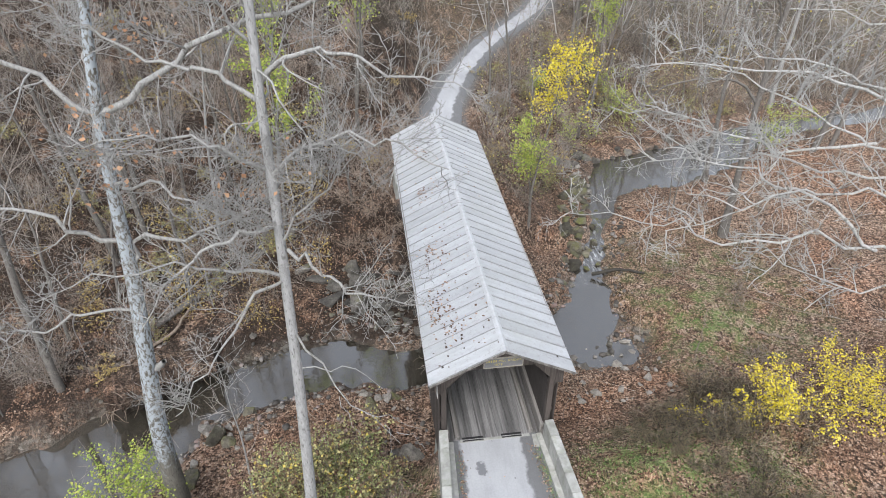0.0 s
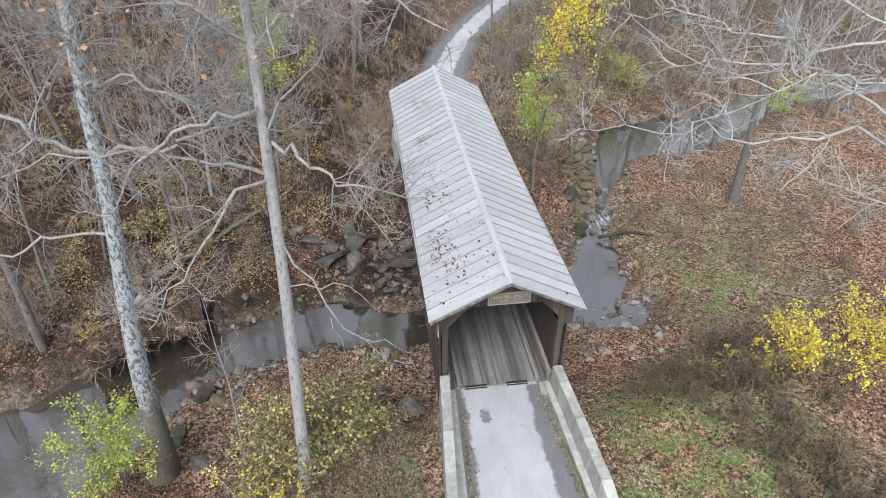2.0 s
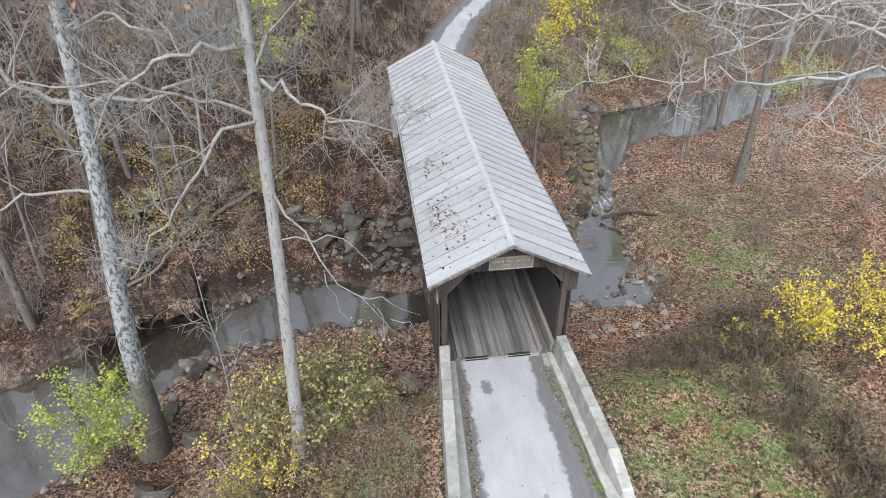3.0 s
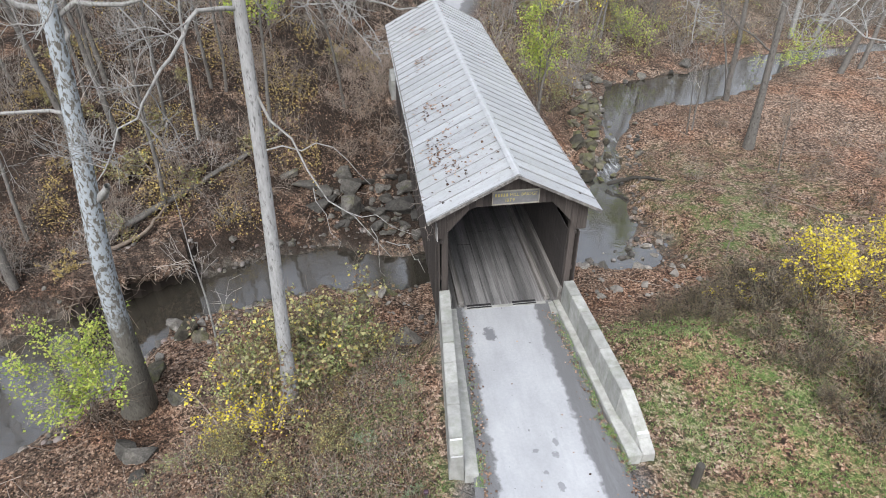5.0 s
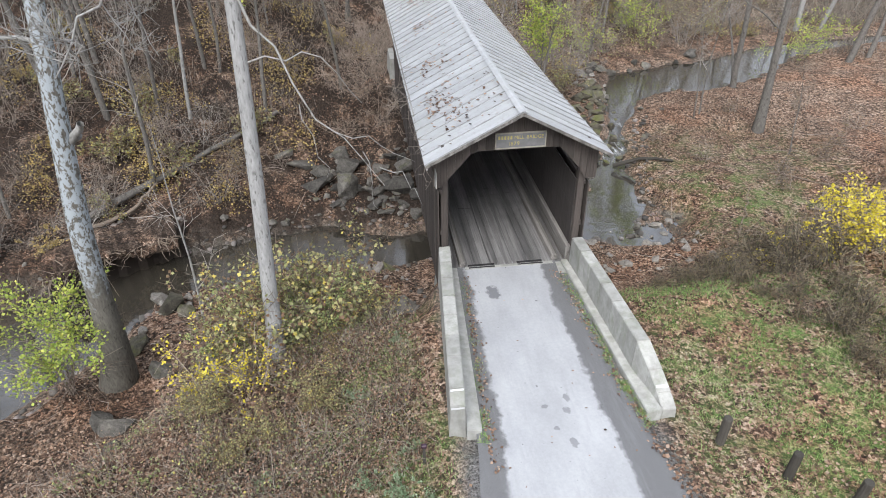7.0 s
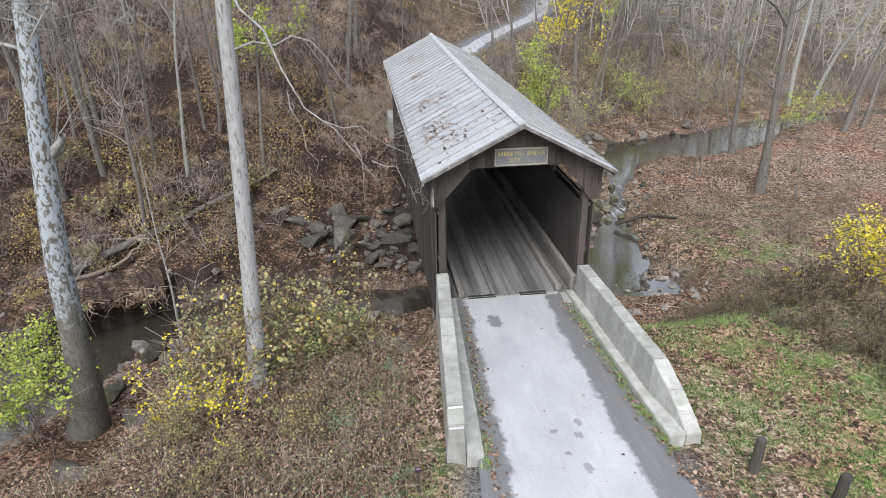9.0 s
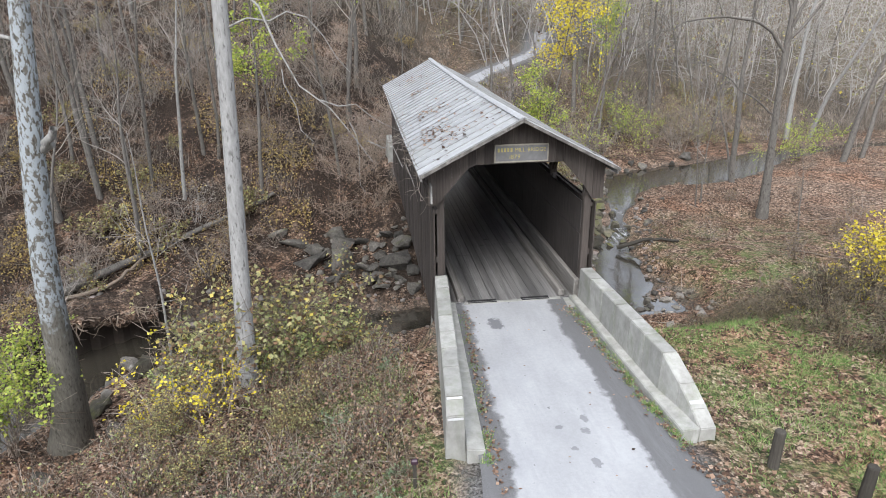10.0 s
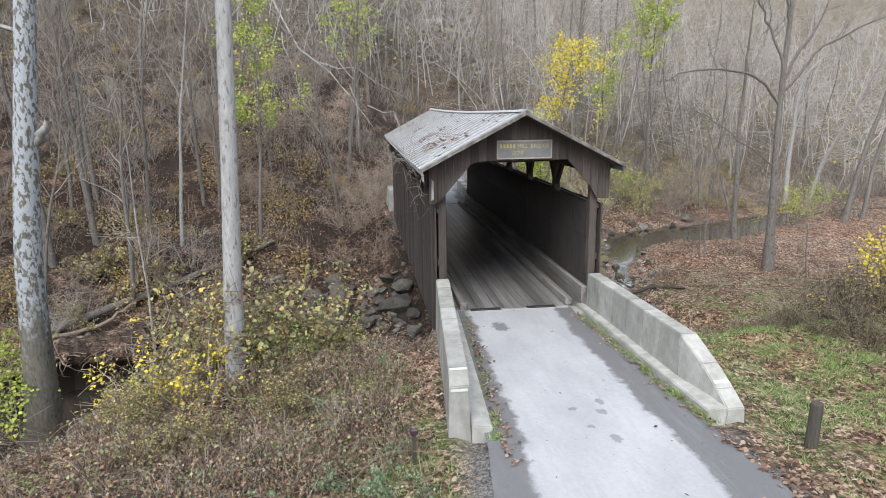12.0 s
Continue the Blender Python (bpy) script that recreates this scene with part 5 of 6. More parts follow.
set_at(wild_tree(119, 9.5, 0.06, -0.03, 5, "twig_grey", "limb", label="pale thin sapling with vine tangle on the near bank", reach=0.16), spot(-5.6, 17.2, 0))
set_at(wild_tree(120, 14, 0.12, -0.03, 10, "twig_grey", "bark", label="slim grey tree above the fallen trunk"), spot(-8.6, 38.0, 300))
set_at(wild_tree(112, 17, 0.22, 0.02, 14, "twig_grey", "bark", label="tall grey tree behind the pool"), spot(25.6, 41.0, 180))
for tx, ty, ts, tall in ((26.5, 53.0, 360, 4.6), (20.0, 54.5, 361, 5.0), (30.0, 55.0, 362, 4.4), (22.5, 49.8, 363, 3.6), (37.0, 48.5, 364, 3.2), (13.0, 41.0, 365, 2.6), (17.0, 47.5, 350, 4.2), (21.5, 51.5, 351, 3.6), (33.0, 46.0, 352, 3.4), (14.5, 52.0, 353, 3.0), (-9.0, 31.0, 354, 1.8), (-6.0, 33.5, 355, 1.6), (-12.5, 32.0, 356, 1.8)):
    LATER.append((tx, ty, ts, tall))
set_at(wild_tree(113, 14, 0.12, 0.05, 18, "twig_grey", "bark", ("leaf_lime", 2200, 0.15, 0.3, 1.0), label="thin tree with yellow-green leaves behind the pool"), spot(19.5, 51.0, 0))

set_at(wild_tree(114, 15, 0.12, 0.05, 18, "twig_grey", "bark", ("leaf_lime", 1800, 0.16, 0.4, 1.0), label="thin woodland tree with last yellow-green leaves"), spot(-0.5, 43.0, 0))
set_at(wild_tree(115, 18, 0.14, 0.03, 18, "twig_grey", "bark", ("leaf_lime", 3400, 0.19, 0.25, 1.0), label="tall tree with thin yellow-green leaves on the hillside"), spot(26.0, 56.0, 0))

set_at(wild_tree(123, 20, 0.25, 0.0, 12, "twig_grey", "limb", label="tall pale-barked tree beyond the stream"), spot(38.3, 54.0, 0))
set_at(wild_tree(125, 18, 0.2, 0.0, 12, "twig_grey", "limb", label="pale-barked slim tree beyond the stream"), spot(40.2, 53.6, 90))

# woodland on the slopes
KINDS = [wild_tree(200, 14, 0.13, 0.03, 20), wild_tree(201, 11, 0.08, -0.05, 18), wild_tree(202, 16, 0.15, 0.02, 20), wild_tree(203, 9, 0.06, 0.06, 16), wild_tree(204, 13, 0.10, -0.03, 20, "twig"), wild_tree(205, 15, 0.11, 0.03, 20, "twig_grey")]
NAMES = ["tall bare grey woodland tree on the slope", "slim bare leaning woodland tree", "tall straight bare woodland tree", "thin bare young tree on the slope", "bare brown-twigged woodland tree", "tall bare twiggy woodland tree"]
for k, label in zip(KINDS, NAMES):
    tagged(k, label, "tree", "bare woodland trees")
rng = np.random.default_rng(31)
placed, tries = [], 0
used = [False] * len(KINDS)
while len(placed) < 185 and tries < 6000:
    tries += 1
    x, y = rng.uniform(-48, 62), rng.uniform(27, 88)
    if x < -9 and rng.random() < 0.25:
        y = rng.uniform(22, 40)
    if abs(x - 4) < 4.5 and y < 37:
        continue
    if x > 6 and y < np.interp(x, [6, 14, 20, 30, 45, 62], [36, 44, 50, 54, 62, 72]):
        continue
    if abs(x) > y * 1.02 + 2:
        continue
    if -9 < x < 3 and y < 33.5:
        continue
    ax, ay = np.array([x]), np.array([y])
    if to_line(ax, ay, CREEK)[0][0] < 3.4 or to_line(ax, ay, FAR_ROAD)[0][0] < 3.0:
        continue
    if any((x - a) ** 2 + (y - b) ** 2 < 5.0 for a, b in placed):
        continue
    placed.append((x, y))
    i = int(rng.integers(0, len(KINDS)))
    m = spot(x, y, rng.uniform(0, 360), rng.uniform(0.75, 1.3), 0.15, rng.normal() * 3)
    if used[i]:
        copy_thing(KINDS[i], m)
    else:
        KINDS[i].matrix_basis = m
        used[i] = True

# far woods on the hills around
rng = np.random.default_rng(41)
thick, thin = [], []
n = 0
while n < 2600:
    a, r = rng.uniform(-1.1, 0.95), 60 + 160 * rng.random() ** 1.3
    x, y = r * math.sin(a), r * math.cos(a)
    if y < 60 and abs(x) < 50:
        continue
    n += 1
    z = height(x, y)
    tall = rng.uniform(9, 17)
    line = bent(rng, (x, y, z - 0.3), (rng.normal() * 0.08, rng.normal() * 0.08, 1), tall, rng.uniform(0.03, 0.07), 0.012, 6, 0.45)
    thick.append(line)
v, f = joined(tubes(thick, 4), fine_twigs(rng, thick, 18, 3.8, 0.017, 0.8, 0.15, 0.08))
tagged(new("far_woods", array_mesh("far_woods", v, f, "haze_twig")), "distant bare woods on the hillsides, greyed by haze in their colour", "woods", kind="stuff")


spots = np.array([thick[i][0][2] for i in rng.integers(0, len(thick), 1500)]).repeat(14, axis=0)
spots = spots + rng.normal(size=spots.shape) * (1.2, 1.2, 1.6)
v, f = leaves(rng, spots, 0.3, 0.2, 0.6)
tagged(new("far_leaves", array_mesh("far_leaves", v, f, "leaf_olive")), "last dull yellow leaves in the distant woods", "leaves", kind="stuff")


# ---- shrubs ----
def shrub(seed, name, label, tall, wide, stems, twigs, mat, leaf=None, arch=-0.6, thick=0.016, category="shrub", low=-1.0):
    rg = np.random.default_rng(seed)
    t = thing(name, label, category)
    lines, thin = [], []
    for _ in range(stems):
        a = rg.uniform(0, 2 * math.pi)
        out = rg.uniform(0.1, 1.0) * wide / tall
        base = (rg.normal() * wide * 0.14, rg.normal() * wide * 0.14, -0.1)
        q = bent(rg, base, (math.cos(a) * out, math.sin(a) * out, 1), tall * rg.uniform(0.6, 1.25), thick * rg.uniform(0.7, 1.4), 0.003, 6, 0.35, arch)
        lines.append(q)
        kids = sprout(rg, q, twigs, tall * 0.45, 0.15, 0.7, -0.2, 0.6, 3, 0.4, 0.1)
        thin += kids
    v, f = joined(tubes(lines, 4), tubes(thin, 3), fine_twigs(rg, thin, 2, tall * 0.24, min(0.0075, thick * 0.6)))
    part("branchwork", array_mesh("branchwork", v, f, mat, True), None, t)
    if leaf:
        lm, n, size = leaf
        thin = [q for q in thin if q[0][-1][2] > low * tall]
        spots = np.array([along(thin[i], rg.random())[0] for i in rg.integers(0, len(thin), n)]) + rg.normal(size=(n, 3)) * 0.035 * tall
        v, f = leaves(rg, spots, size, 0.35, 0.6)
        part("foliage", array_mesh("foliage", v, f, lm), None, t)
    return t


def scatter(kinds, places, rng, lo, hi, sink=0.05):
    """The kinds set at the places by turns, the rest as copies."""
    done = [False] * len(kinds)
    for j, (x, y) in enumerate(places):
        i = j % len(kinds)
        m = spot(x, y, rng.uniform(0, 360), rng.uniform(lo, hi), sink)
        if done[i]:
            copy_thing(kinds[i], m)
        else:
            kinds[i].matrix_basis = m
            done[i] = True


def ok_spot(x, y, creek=2.6, road=2.6):
    ax, ay = np.array([x]), np.array([y])
    return to_line(ax, ay, CREEK)[0][0] > creek and to_line(ax, ay, FAR_ROAD)[0][0] > road and not (abs(x - 4) < 2.9 and 8 < y < 37)


rng = np.random.default_rng(51)
G = "bare undergrowth"
bare = [shrub(300 + i, "shrub", "bare tangled brown shrub on the wooded slope", tall, wide, 12, 6, mat, None, arch) for i, (tall, wide, mat, arch) in enumerate([(2.2, 1.8, "twig", -0.7), (3.0, 1.7, "twig_grey", -0.3), (1.6, 1.8, "twig", -1.0), (2.6, 2.0, "twig_grey", -0.6)])]
bare += [shrub(310, "shrub", "brown shrub with a few dry leaves on the slope", 2.0, 1.9, 12, 6, "twig", ("leaf_dull", 600, 0.11), -0.8), shrub(311, "shrub", "shrub with small dull yellow leaves on the slope", 1.5, 1.9, 12, 6, "twig", ("leaf_olive", 1300, 0.10), -0.8), shrub(312, "shrub", "low shrub with ochre autumn leaves on the slope", 1.3, 2.0, 12, 6, "twig", ("leaf_ochre", 1200, 0.09), -0.9)]
for k in bare:
    k["group"] = G
places = []
while len(places) < 205:
    x, y = rng.uniform(-30, 40), 25.5 + 42 * rng.random() ** 1.6
    if abs(x) > y * 0.95 or not ok_spot(x, y):
        continue
    if x > 7 and y < np.interp(x, [7, 12, 16, 24, 44], [35, 37, 44.5, 50, 56]):
        continue
    if -4.5 < x < 2.6 and y < 41 - 1.2 * abs(x + 0.5):
        continue
    places.append((x, y))
extra = 0
while extra < 34:
    x, y = rng.uniform(7.5, 26), rng.uniform(36, 57)
    if ok_spot(x, y) and y > np.interp(x, [7, 12, 16, 24, 44], [35, 37, 44.5, 50, 56]):
        places.append((x, y))
        extra += 1
scatter(bare, places, rng, 0.7, 1.25)

tan_kinds = [shrub(318 + i, "shrub", "fine-twigged tan shrub beside the far bridge end", 2.0, 1.9, 14, 8, "tan_twig", None, -0.7, 0.010) for i in range(2)]
for k in tan_kinds:
    k["group"] = "tan brush by the bridge"
scatter(tan_kinds, [(1.0, 33.8), (0.2, 35.2), (1.2, 36.4), (-0.9, 34.2), (0.4, 38.0), (1.8, 38.6), (-1.2, 37.0), (2.0, 40.4), (0.6, 41.0), (-0.6, 39.6), (2.4, 43.0)] + [(rng.uniform(-9, 3.4), rng.uniform(38, 55)) for _ in range(30)], rng, 0.8, 1.4)

# thin brush in patches over the slopes
n = 320000
x, y = rng.uniform(-38, 56, n), 25.5 + 58 * rng.random(n) ** 1.4
dc, (zw, cw), _ = to_line(x, y, CREEK)
dr, (zr, hw), _ = to_line(x, y, FAR_ROAD)
clump = smooth_noise(x, y, 3.1, 22) + 0.7 * smooth_noise(x, y, 1.1, 23)
keep = (dc > cw + 0.9) & (dr > hw + 0.8) & (clump > rng.uniform(-0.2, 0.9, n)) & ~((np.abs(x - 4) < 4) & (y < 37)) & ~((np.abs(x + 1) < 3.6) & (y < 33.6)) & (np.abs(x) < y) & ((x < 7) | (y > np.interp(x, [7, 12, 16, 20, 32, 36, 40], [36, 38, 45, 49.5, 52, 46, 44])))
x, y = x[keep], y[keep]
n = len(x)
p = np.stack([x, y, ground(x, y)[0] - 0.03], axis=1)
p = p + np.stack([0 * x, 0 * x, rng.random(n) ** 2 * 0.9], axis=1)
a = rng.uniform(0, 2 * np.pi, n)
side = np.stack([np.cos(a), np.sin(a), 0 * a], axis=1) * (0.00032 * y)[:, None]
tip = p + np.stack([rng.normal(size=n) * 0.5, rng.normal(size=n) * 0.5, rng.uniform(0.15, 1.25, n)], axis=1) * (0.4 + y / 55)[:, None]
v = np.stack([p - side, p + side, tip], axis=1).reshape(-1, 3)
tagged(new("brush", array_mesh("brush", v, np.arange(3 * n).reshape(-1, 3), "brush")), "thin brown brush and brambles over the wooded slopes", "brush", kind="stuff")

# a few low shrubs on the leafy flat
flat_kinds = [shrub(315 + i, "shrub", "small bare brown shrub among fallen leaves", 1.1, 1.0, 9, 5, "twig", ("leaf_dull", 120, 0.07), -0.5) for i in range(2)]
for k in flat_kinds:
    k["group"] = "low shrubs on the flat"
scatter(flat_kinds, [(20.5, 26.5), (21.3, 28.0), (18.2, 30.4), (24.6, 29.4), (26.5, 31.0), (23.0, 36.5), (17.0, 33.6), (25.6, 26.0), (28.0, 28.5), (19.4, 22.4), (29.5, 33.5), (27.6, 36.8), (16.4, 21.6), (30.0, 30.5)], rng, 0.7, 1.3)

# thicket on the near bank
rng = np.random.default_rng(61)
G = "near bank thicket"
near_kinds = [shrub(320, "shrub", "tangled shrub with small olive-yellow leaves on the near bank", 2.4, 1.7, 16, 7, "thicket", ("leaf_olive", 2600, 0.09), -1.0, 0.010),
              shrub(321, "shrub", "leafy thicket shrub with pale green leaves", 2.4, 1.7, 16, 7, "thicket", ("leaf_pale", 3600, 0.075), -0.9, 0.010),
              shrub(322, "shrub", "twiggy brown shrub with scattered dry leaves", 2.4, 1.7, 14, 7, "thicket", ("leaf_brown", 3000, 0.09), -0.9, 0.010),
              shrub(323, "shrub", "brown shrub with a few yellow leaves on the near bank", 2.4, 1.7, 14, 7, "thicket", ("leaf_ochre", 1900, 0.09), -1.1, 0.010)]
for k in near_kinds:
    k["group"] = G
placed_kinds = set()
count = 0
while count < 52:
    x, y = rng.uniform(-5.2, 0.2), rng.uniform(9.8, 16.2)
    if x < np.interp(y, [10, 12, 13.5, 16], [-4.2, -4.5, -4.2, -3.6]) or x > np.interp(y, [10, 12, 15], [-2.2, -1.2, -0.7]) or (y < 11.8 and rng.random() < 0.25):
        continue
    top = np.interp(y, [9.4, 11, 12, 13, 14, 15.5], [-0.25, -0.1, 0.1, 0.4, 0.6, 0.95]) - np.interp(x, [-5.4, -4.2, -3.4, -2.2, -0.6], [2.2, 1.5, 0, 0, 1.5])
    size = min(max((top - height(x, y)) / 2.35, 0.34), 1.15) * rng.uniform(0.85, 1.1)
    if y > 14.2:
        i = 1 if rng.random() < 0.65 else 0
    elif x < -4.0:
        i = 3 if rng.random() < 0.5 else 0
    else:
        i = (2, 2, 2, 3, 0)[int(rng.integers(0, 5))]
    m = spot(x, y, rng.uniform(0, 360), size, 0.05)
    if i in placed_kinds:
        copy_thing(near_kinds[i], m)
    else:
        near_kinds[i].matrix_basis = m
        placed_kinds.add(i)
    count += 1
# single bright bushes
for seed, label, x, y, tall, wide, stems, leaf in ((330, "lime-green leafy bush beside the sycamore", -10.05, 16.75, 3.9, 0.6, 16, ("leaf_lime", 4000, 0.095)),
                                                   (331, "bright yellow arching bush above the leafy flat", 16.0, 15.8, 2.3, 2.4, 18, ("leaf_yellow", 2700, 0.095)),
                                                   (332, "bright yellow bush with arching sprays", 18.7, 15.6, 3.0, 2.6, 18, ("leaf_yellow", 3400, 0.09)),
                                                   (333, "yellow-leaved spindly shrub on the near bank", -4.4, 12.4, 2.0, 0.9, 9, ("leaf_yellow", 480, 0.085)),
                                                   (334, "yellow-leaved shrub at the trunk's foot", -3.0, 12.2, 1.6, 1.0, 9, ("leaf_yellow", 500, 0.07)),
                                                   (335, "pale green leafy bush at the slim tree", -2.1, 15.4, 2.4, 1.5, 18, ("leaf_pale", 4200, 0.085)),
                                                   (336, "low yellow bush with drooping sprays", 14.4, 16.6, 1.5, 1.6, 12, ("leaf_yellow", 1200, 0.09)),
                                                   (337, "small yellow spray at the edge of the flat", 13.4, 17.7, 1.1, 1.2, 9, ("leaf_yellow", 420, 0.09))):
    set_at(shrub(seed, "bush", label, tall, wide, stems, 7, "twig", leaf, -0.7, low=0.45 if seed == 330 else -1.0), spot(x, y, seed))
for tx, ty, ts, tall in LATER:
    set_at(shrub(ts, "bush", "thin bush with yellow-green leaves in the woods", tall, tall * 0.7, 10, 6, "twig", ("leaf_lime" if ts < 354 or ts in (361, 363, 364) else "leaf_olive", 900, 0.12), -0.4), spot(tx, ty, ts * 7))
# dry stalks at the edge of the grass
rng = np.random.default_rng(71)
weed_kinds = [shrub(340 + i, "weed_clump", "tall dry brown weed stalks at the grass edge", 1.15, 0.65, 19, 4, "weed", ("leaf_dull", 130, 0.06), -0.05, 0.009, "weeds") for i in range(2)]
for k in weed_kinds:
    k["group"] = "dry weeds"
places = []
while len(places) < 100:
    x, y = rng.uniform(8.2, 19), rng.uniform(9.0, 20)
    into = x - np.interp(y, [9, 12, 14, 15.5, 17, 20], [12.6, 11.8, 11.0, 9.8, 8.6, 13.0])
    if into < 0 or into > 3.4 + (y > 14) * 4 or rng.random() < into * 0.12:
        continue
    places.append((x, y))
for j, (x, y) in enumerate(places):
    m = spot(x, y, rng.uniform(0, 360), np.interp(x, [9, 11.5, 13.5], [0.36, 0.66, 1.15]) * rng.uniform(0.85, 1.2), 0.05)
    if j < 2:
        weed_kinds[j].matrix_basis = m
    else:
        copy_thing(weed_kinds[j % 2], m)
# low green and brown herbs on the near left bank
herb_kinds = [shrub(345 + i, "herb_clump", "low mixed herbs and dry grass on the bank", 0.6, 0.6, 20, 3, m, (lm, 300, 0.07), -0.6, 0.006, "weeds") for i, (m, lm) in enumerate((("straw", "leaf_pale"), ("straw", "leaf_olive"), ("twig", "leaf_brown")))]
for k in herb_kinds:
    k["group"] = "bank herbs"
places = []
while len(places) < 74:
    x, y = rng.uniform(-7, 1.0), rng.uniform(6.2, 13.5)
    if x > 0.2 and rng.random() < 0.5:
        continue
    places.append((x, y))
scatter(herb_kinds, places, rng, 0.5, 1.1)


# ---- rocks, logs, posts ----
def rock_mesh(seed, flat):
    """An angular broken block: the hull of a few corners, roughened."""
    rg = np.random.default_rng(seed)
    bm = bmesh.new()
    for _ in range(15):
        d = rg.normal(size=3)
        d /= np.max(np.abs(d)) ** 0.7 * np.linalg.norm(d) ** 0.3
        bm.verts.new(d * rg.uniform(0.66, 0.92))
    made = bmesh.ops.convex_hull(bm, input=bm.verts[:])
    bmesh.ops.delete(bm, geom=[v for v in made["geom_interior"] if isinstance(v, bmesh.types.BMVert)], context="VERTS")
    bmesh.ops.subdivide_edges(bm, edges=bm.edges[:], cuts=2, use_grid_fill=True)
    bmesh.ops.triangulate(bm, faces=bm.faces[:])
    off = Vector(rg.uniform(-9, 9, 3))
    for v in bm.verts:
        v.co *= 1 + 0.07 * noise.noise(v.co * 2.2 + off) + 0.06 * noise.noise(v.co * 6.5 + off)
        v.co.z *= flat
    me = bpy.data.meshes.new("rock")
    bm.to_mesh(me)
    bm.free()
    me.materials.append(M["rock"])
    return me


ROCKS = [rock_mesh(400 + i, f) for i, f in enumerate((0.7, 0.55, 0.85, 0.45, 0.65, 0.75))]
MOSSY = [m.copy() for m in ROCKS]
for m in MOSSY:
    m.materials[0] = M["mossy"]
PALE = [m.copy() for m in ROCKS]
for m in PALE:
    m.materials[0] = M["pale_rock"]


SMALL = {"rock": [], "pale_rock": [], "mossy": []}


def rock(x, y, size, rng, label, group, lift=0.25):
    """A rock of its own, or for a small one a place in the strewn stones."""
    i = int(rng.integers(0, len(ROCKS)))
    m = Matrix.Translation((x, y, height(x, y) + size * lift)) @ pose(0, 0, 0, rng.normal() * 14, rng.normal() * 14, rng.uniform(0, 360)) @ Matrix.Diagonal((size * rng.uniform(0.8, 1.3), size * rng.uniform(0.7, 1.1), size, 1))
    if size < 0.27:
        SMALL["mossy" if "moss" in label else "pale_rock" if "pale" in label else "rock"].append((i, m))
        return
    ob = tagged(new("rock", (MOSSY if "moss" in label else PALE if "pale" in label else ROCKS)[i]), label, "rock", group)
    ob.matrix_basis = m


rng = np.random.default_rng(81)
BIG = [(-0.87, 31.7, 1.15, 0.9, 0.95, 35), (-0.96, 29.5, 1.0, 0.9, 1.75, 10), (-3.28, 31.8, 1.5, 0.8, 0.7, 12), (1.55, 29.5, 1.4, 1.0, 1.0, -20), (2.0, 30.3, 1.0, 0.9, 0.95, 5), (1.3, 31.2, 0.75, 0.7, 0.6, 50),
       (-2.65, 30.4, 1.8, 0.9, 0.55, 8), (-2.3, 31.3, 1.0, 0.8, 0.7, 70), (0.1, 29.9, 0.85, 0.7, 0.55, 15), (0.5, 29.4, 0.8, 0.6, 0.5, 40), (0.35, 28.4, 0.75, 0.55, 0.65, 25), (0.85, 27.8, 0.85, 0.5, 0.35, 20),
       (2.3, 27.6, 0.6, 0.45, 0.6, 0), (-1.2, 32.5, 1.0, 0.8, 0.6, 60), (0.0, 31.9, 0.8, 0.7, 0.6, 30), (2.4, 28.7, 0.6, 0.6, 0.55, 80), (-1.6, 28.8, 0.6, 0.4, 0.35, 10), (-4.2, 32.4, 1.1, 0.7, 0.6, 20), (0.7, 31.0, 0.6, 0.5, 0.5, 0), (0.9, 30.3, 0.65, 0.6, 0.5, 65)]
for i, (x, y, sx, sy, sz, turn) in enumerate(BIG):
    ob = tagged(new("rock", ROCKS[(i * 5 + 2) % 6]), "large grey angular boulder tumbled on the far bank", "rock", "riprap")
    ob.matrix_basis = Matrix.Translation((x, y, height(x, y) + sz * 0.3)) @ pose(0, 0, 0, rng.normal() * 12, rng.normal() * 12, turn) @ Matrix.Diagonal((sx * 0.68, sy * 0.68, sz * 0.85, 1))
for _ in range(70):
    x = 2.3 - 5.6 * rng.random() ** 1.2
    y = 27.8 + 4.2 * rng.random() + 0.25 * max(0.0, -x)
    rock(x, y, 0.12 + 0.3 * rng.random() ** 2, rng, "grey angular riprap stone on the far bank", "riprap", 0.22)
for _ in range(46):
    y = rng.uniform(32.6, 42.5)
    x = np.interp(y, [32.6, 36, 39.6, 43], [12.7, 13.9, 15.6, 16.3]) - abs(rng.normal()) * 0.75 + 0.25
    rock(x, y, rng.uniform(0.25, 0.7), rng, "flat mossy brown block on the rapids' bank", "rapids boulders", 0.2)
for x, y, sz in ((14.0, 33.9, 0.35), (14.9, 34.9, 0.42), (14.3, 34.4, 0.3), (15.4, 36.6, 0.3), (15.9, 37.4, 0.25), (13.6, 32.5, 0.35), (16.2, 38.6, 0.22), (14.5, 32.8, 0.25), (15.3, 34.2, 0.3)):
    rock(x, y, sz, rng, "dark mossy stream boulder in the rapids", "rapids boulders", 0.75)
for _ in range(22):
    y = rng.uniform(41, 46)
    rock(16.4 - (y - 41) * 0.15 + rng.normal() * 0.7, y, 0.2 + 0.4 * rng.random() ** 1.5, rng, "pale grey boulder above the rapids", "rapids boulders", 0.25)
for _ in range(78):
    k = rng.random()
    i = int(rng.integers(3, 18))
    a, b = CREEK[i], CREEK[i + 1]
    px, py, w = a[0] + k * (b[0] - a[0]), a[1] + k * (b[1] - a[1]), a[3] + k * (b[3] - a[3])
    d = Vector((b[0] - a[0], b[1] - a[1], 0)).normalized()
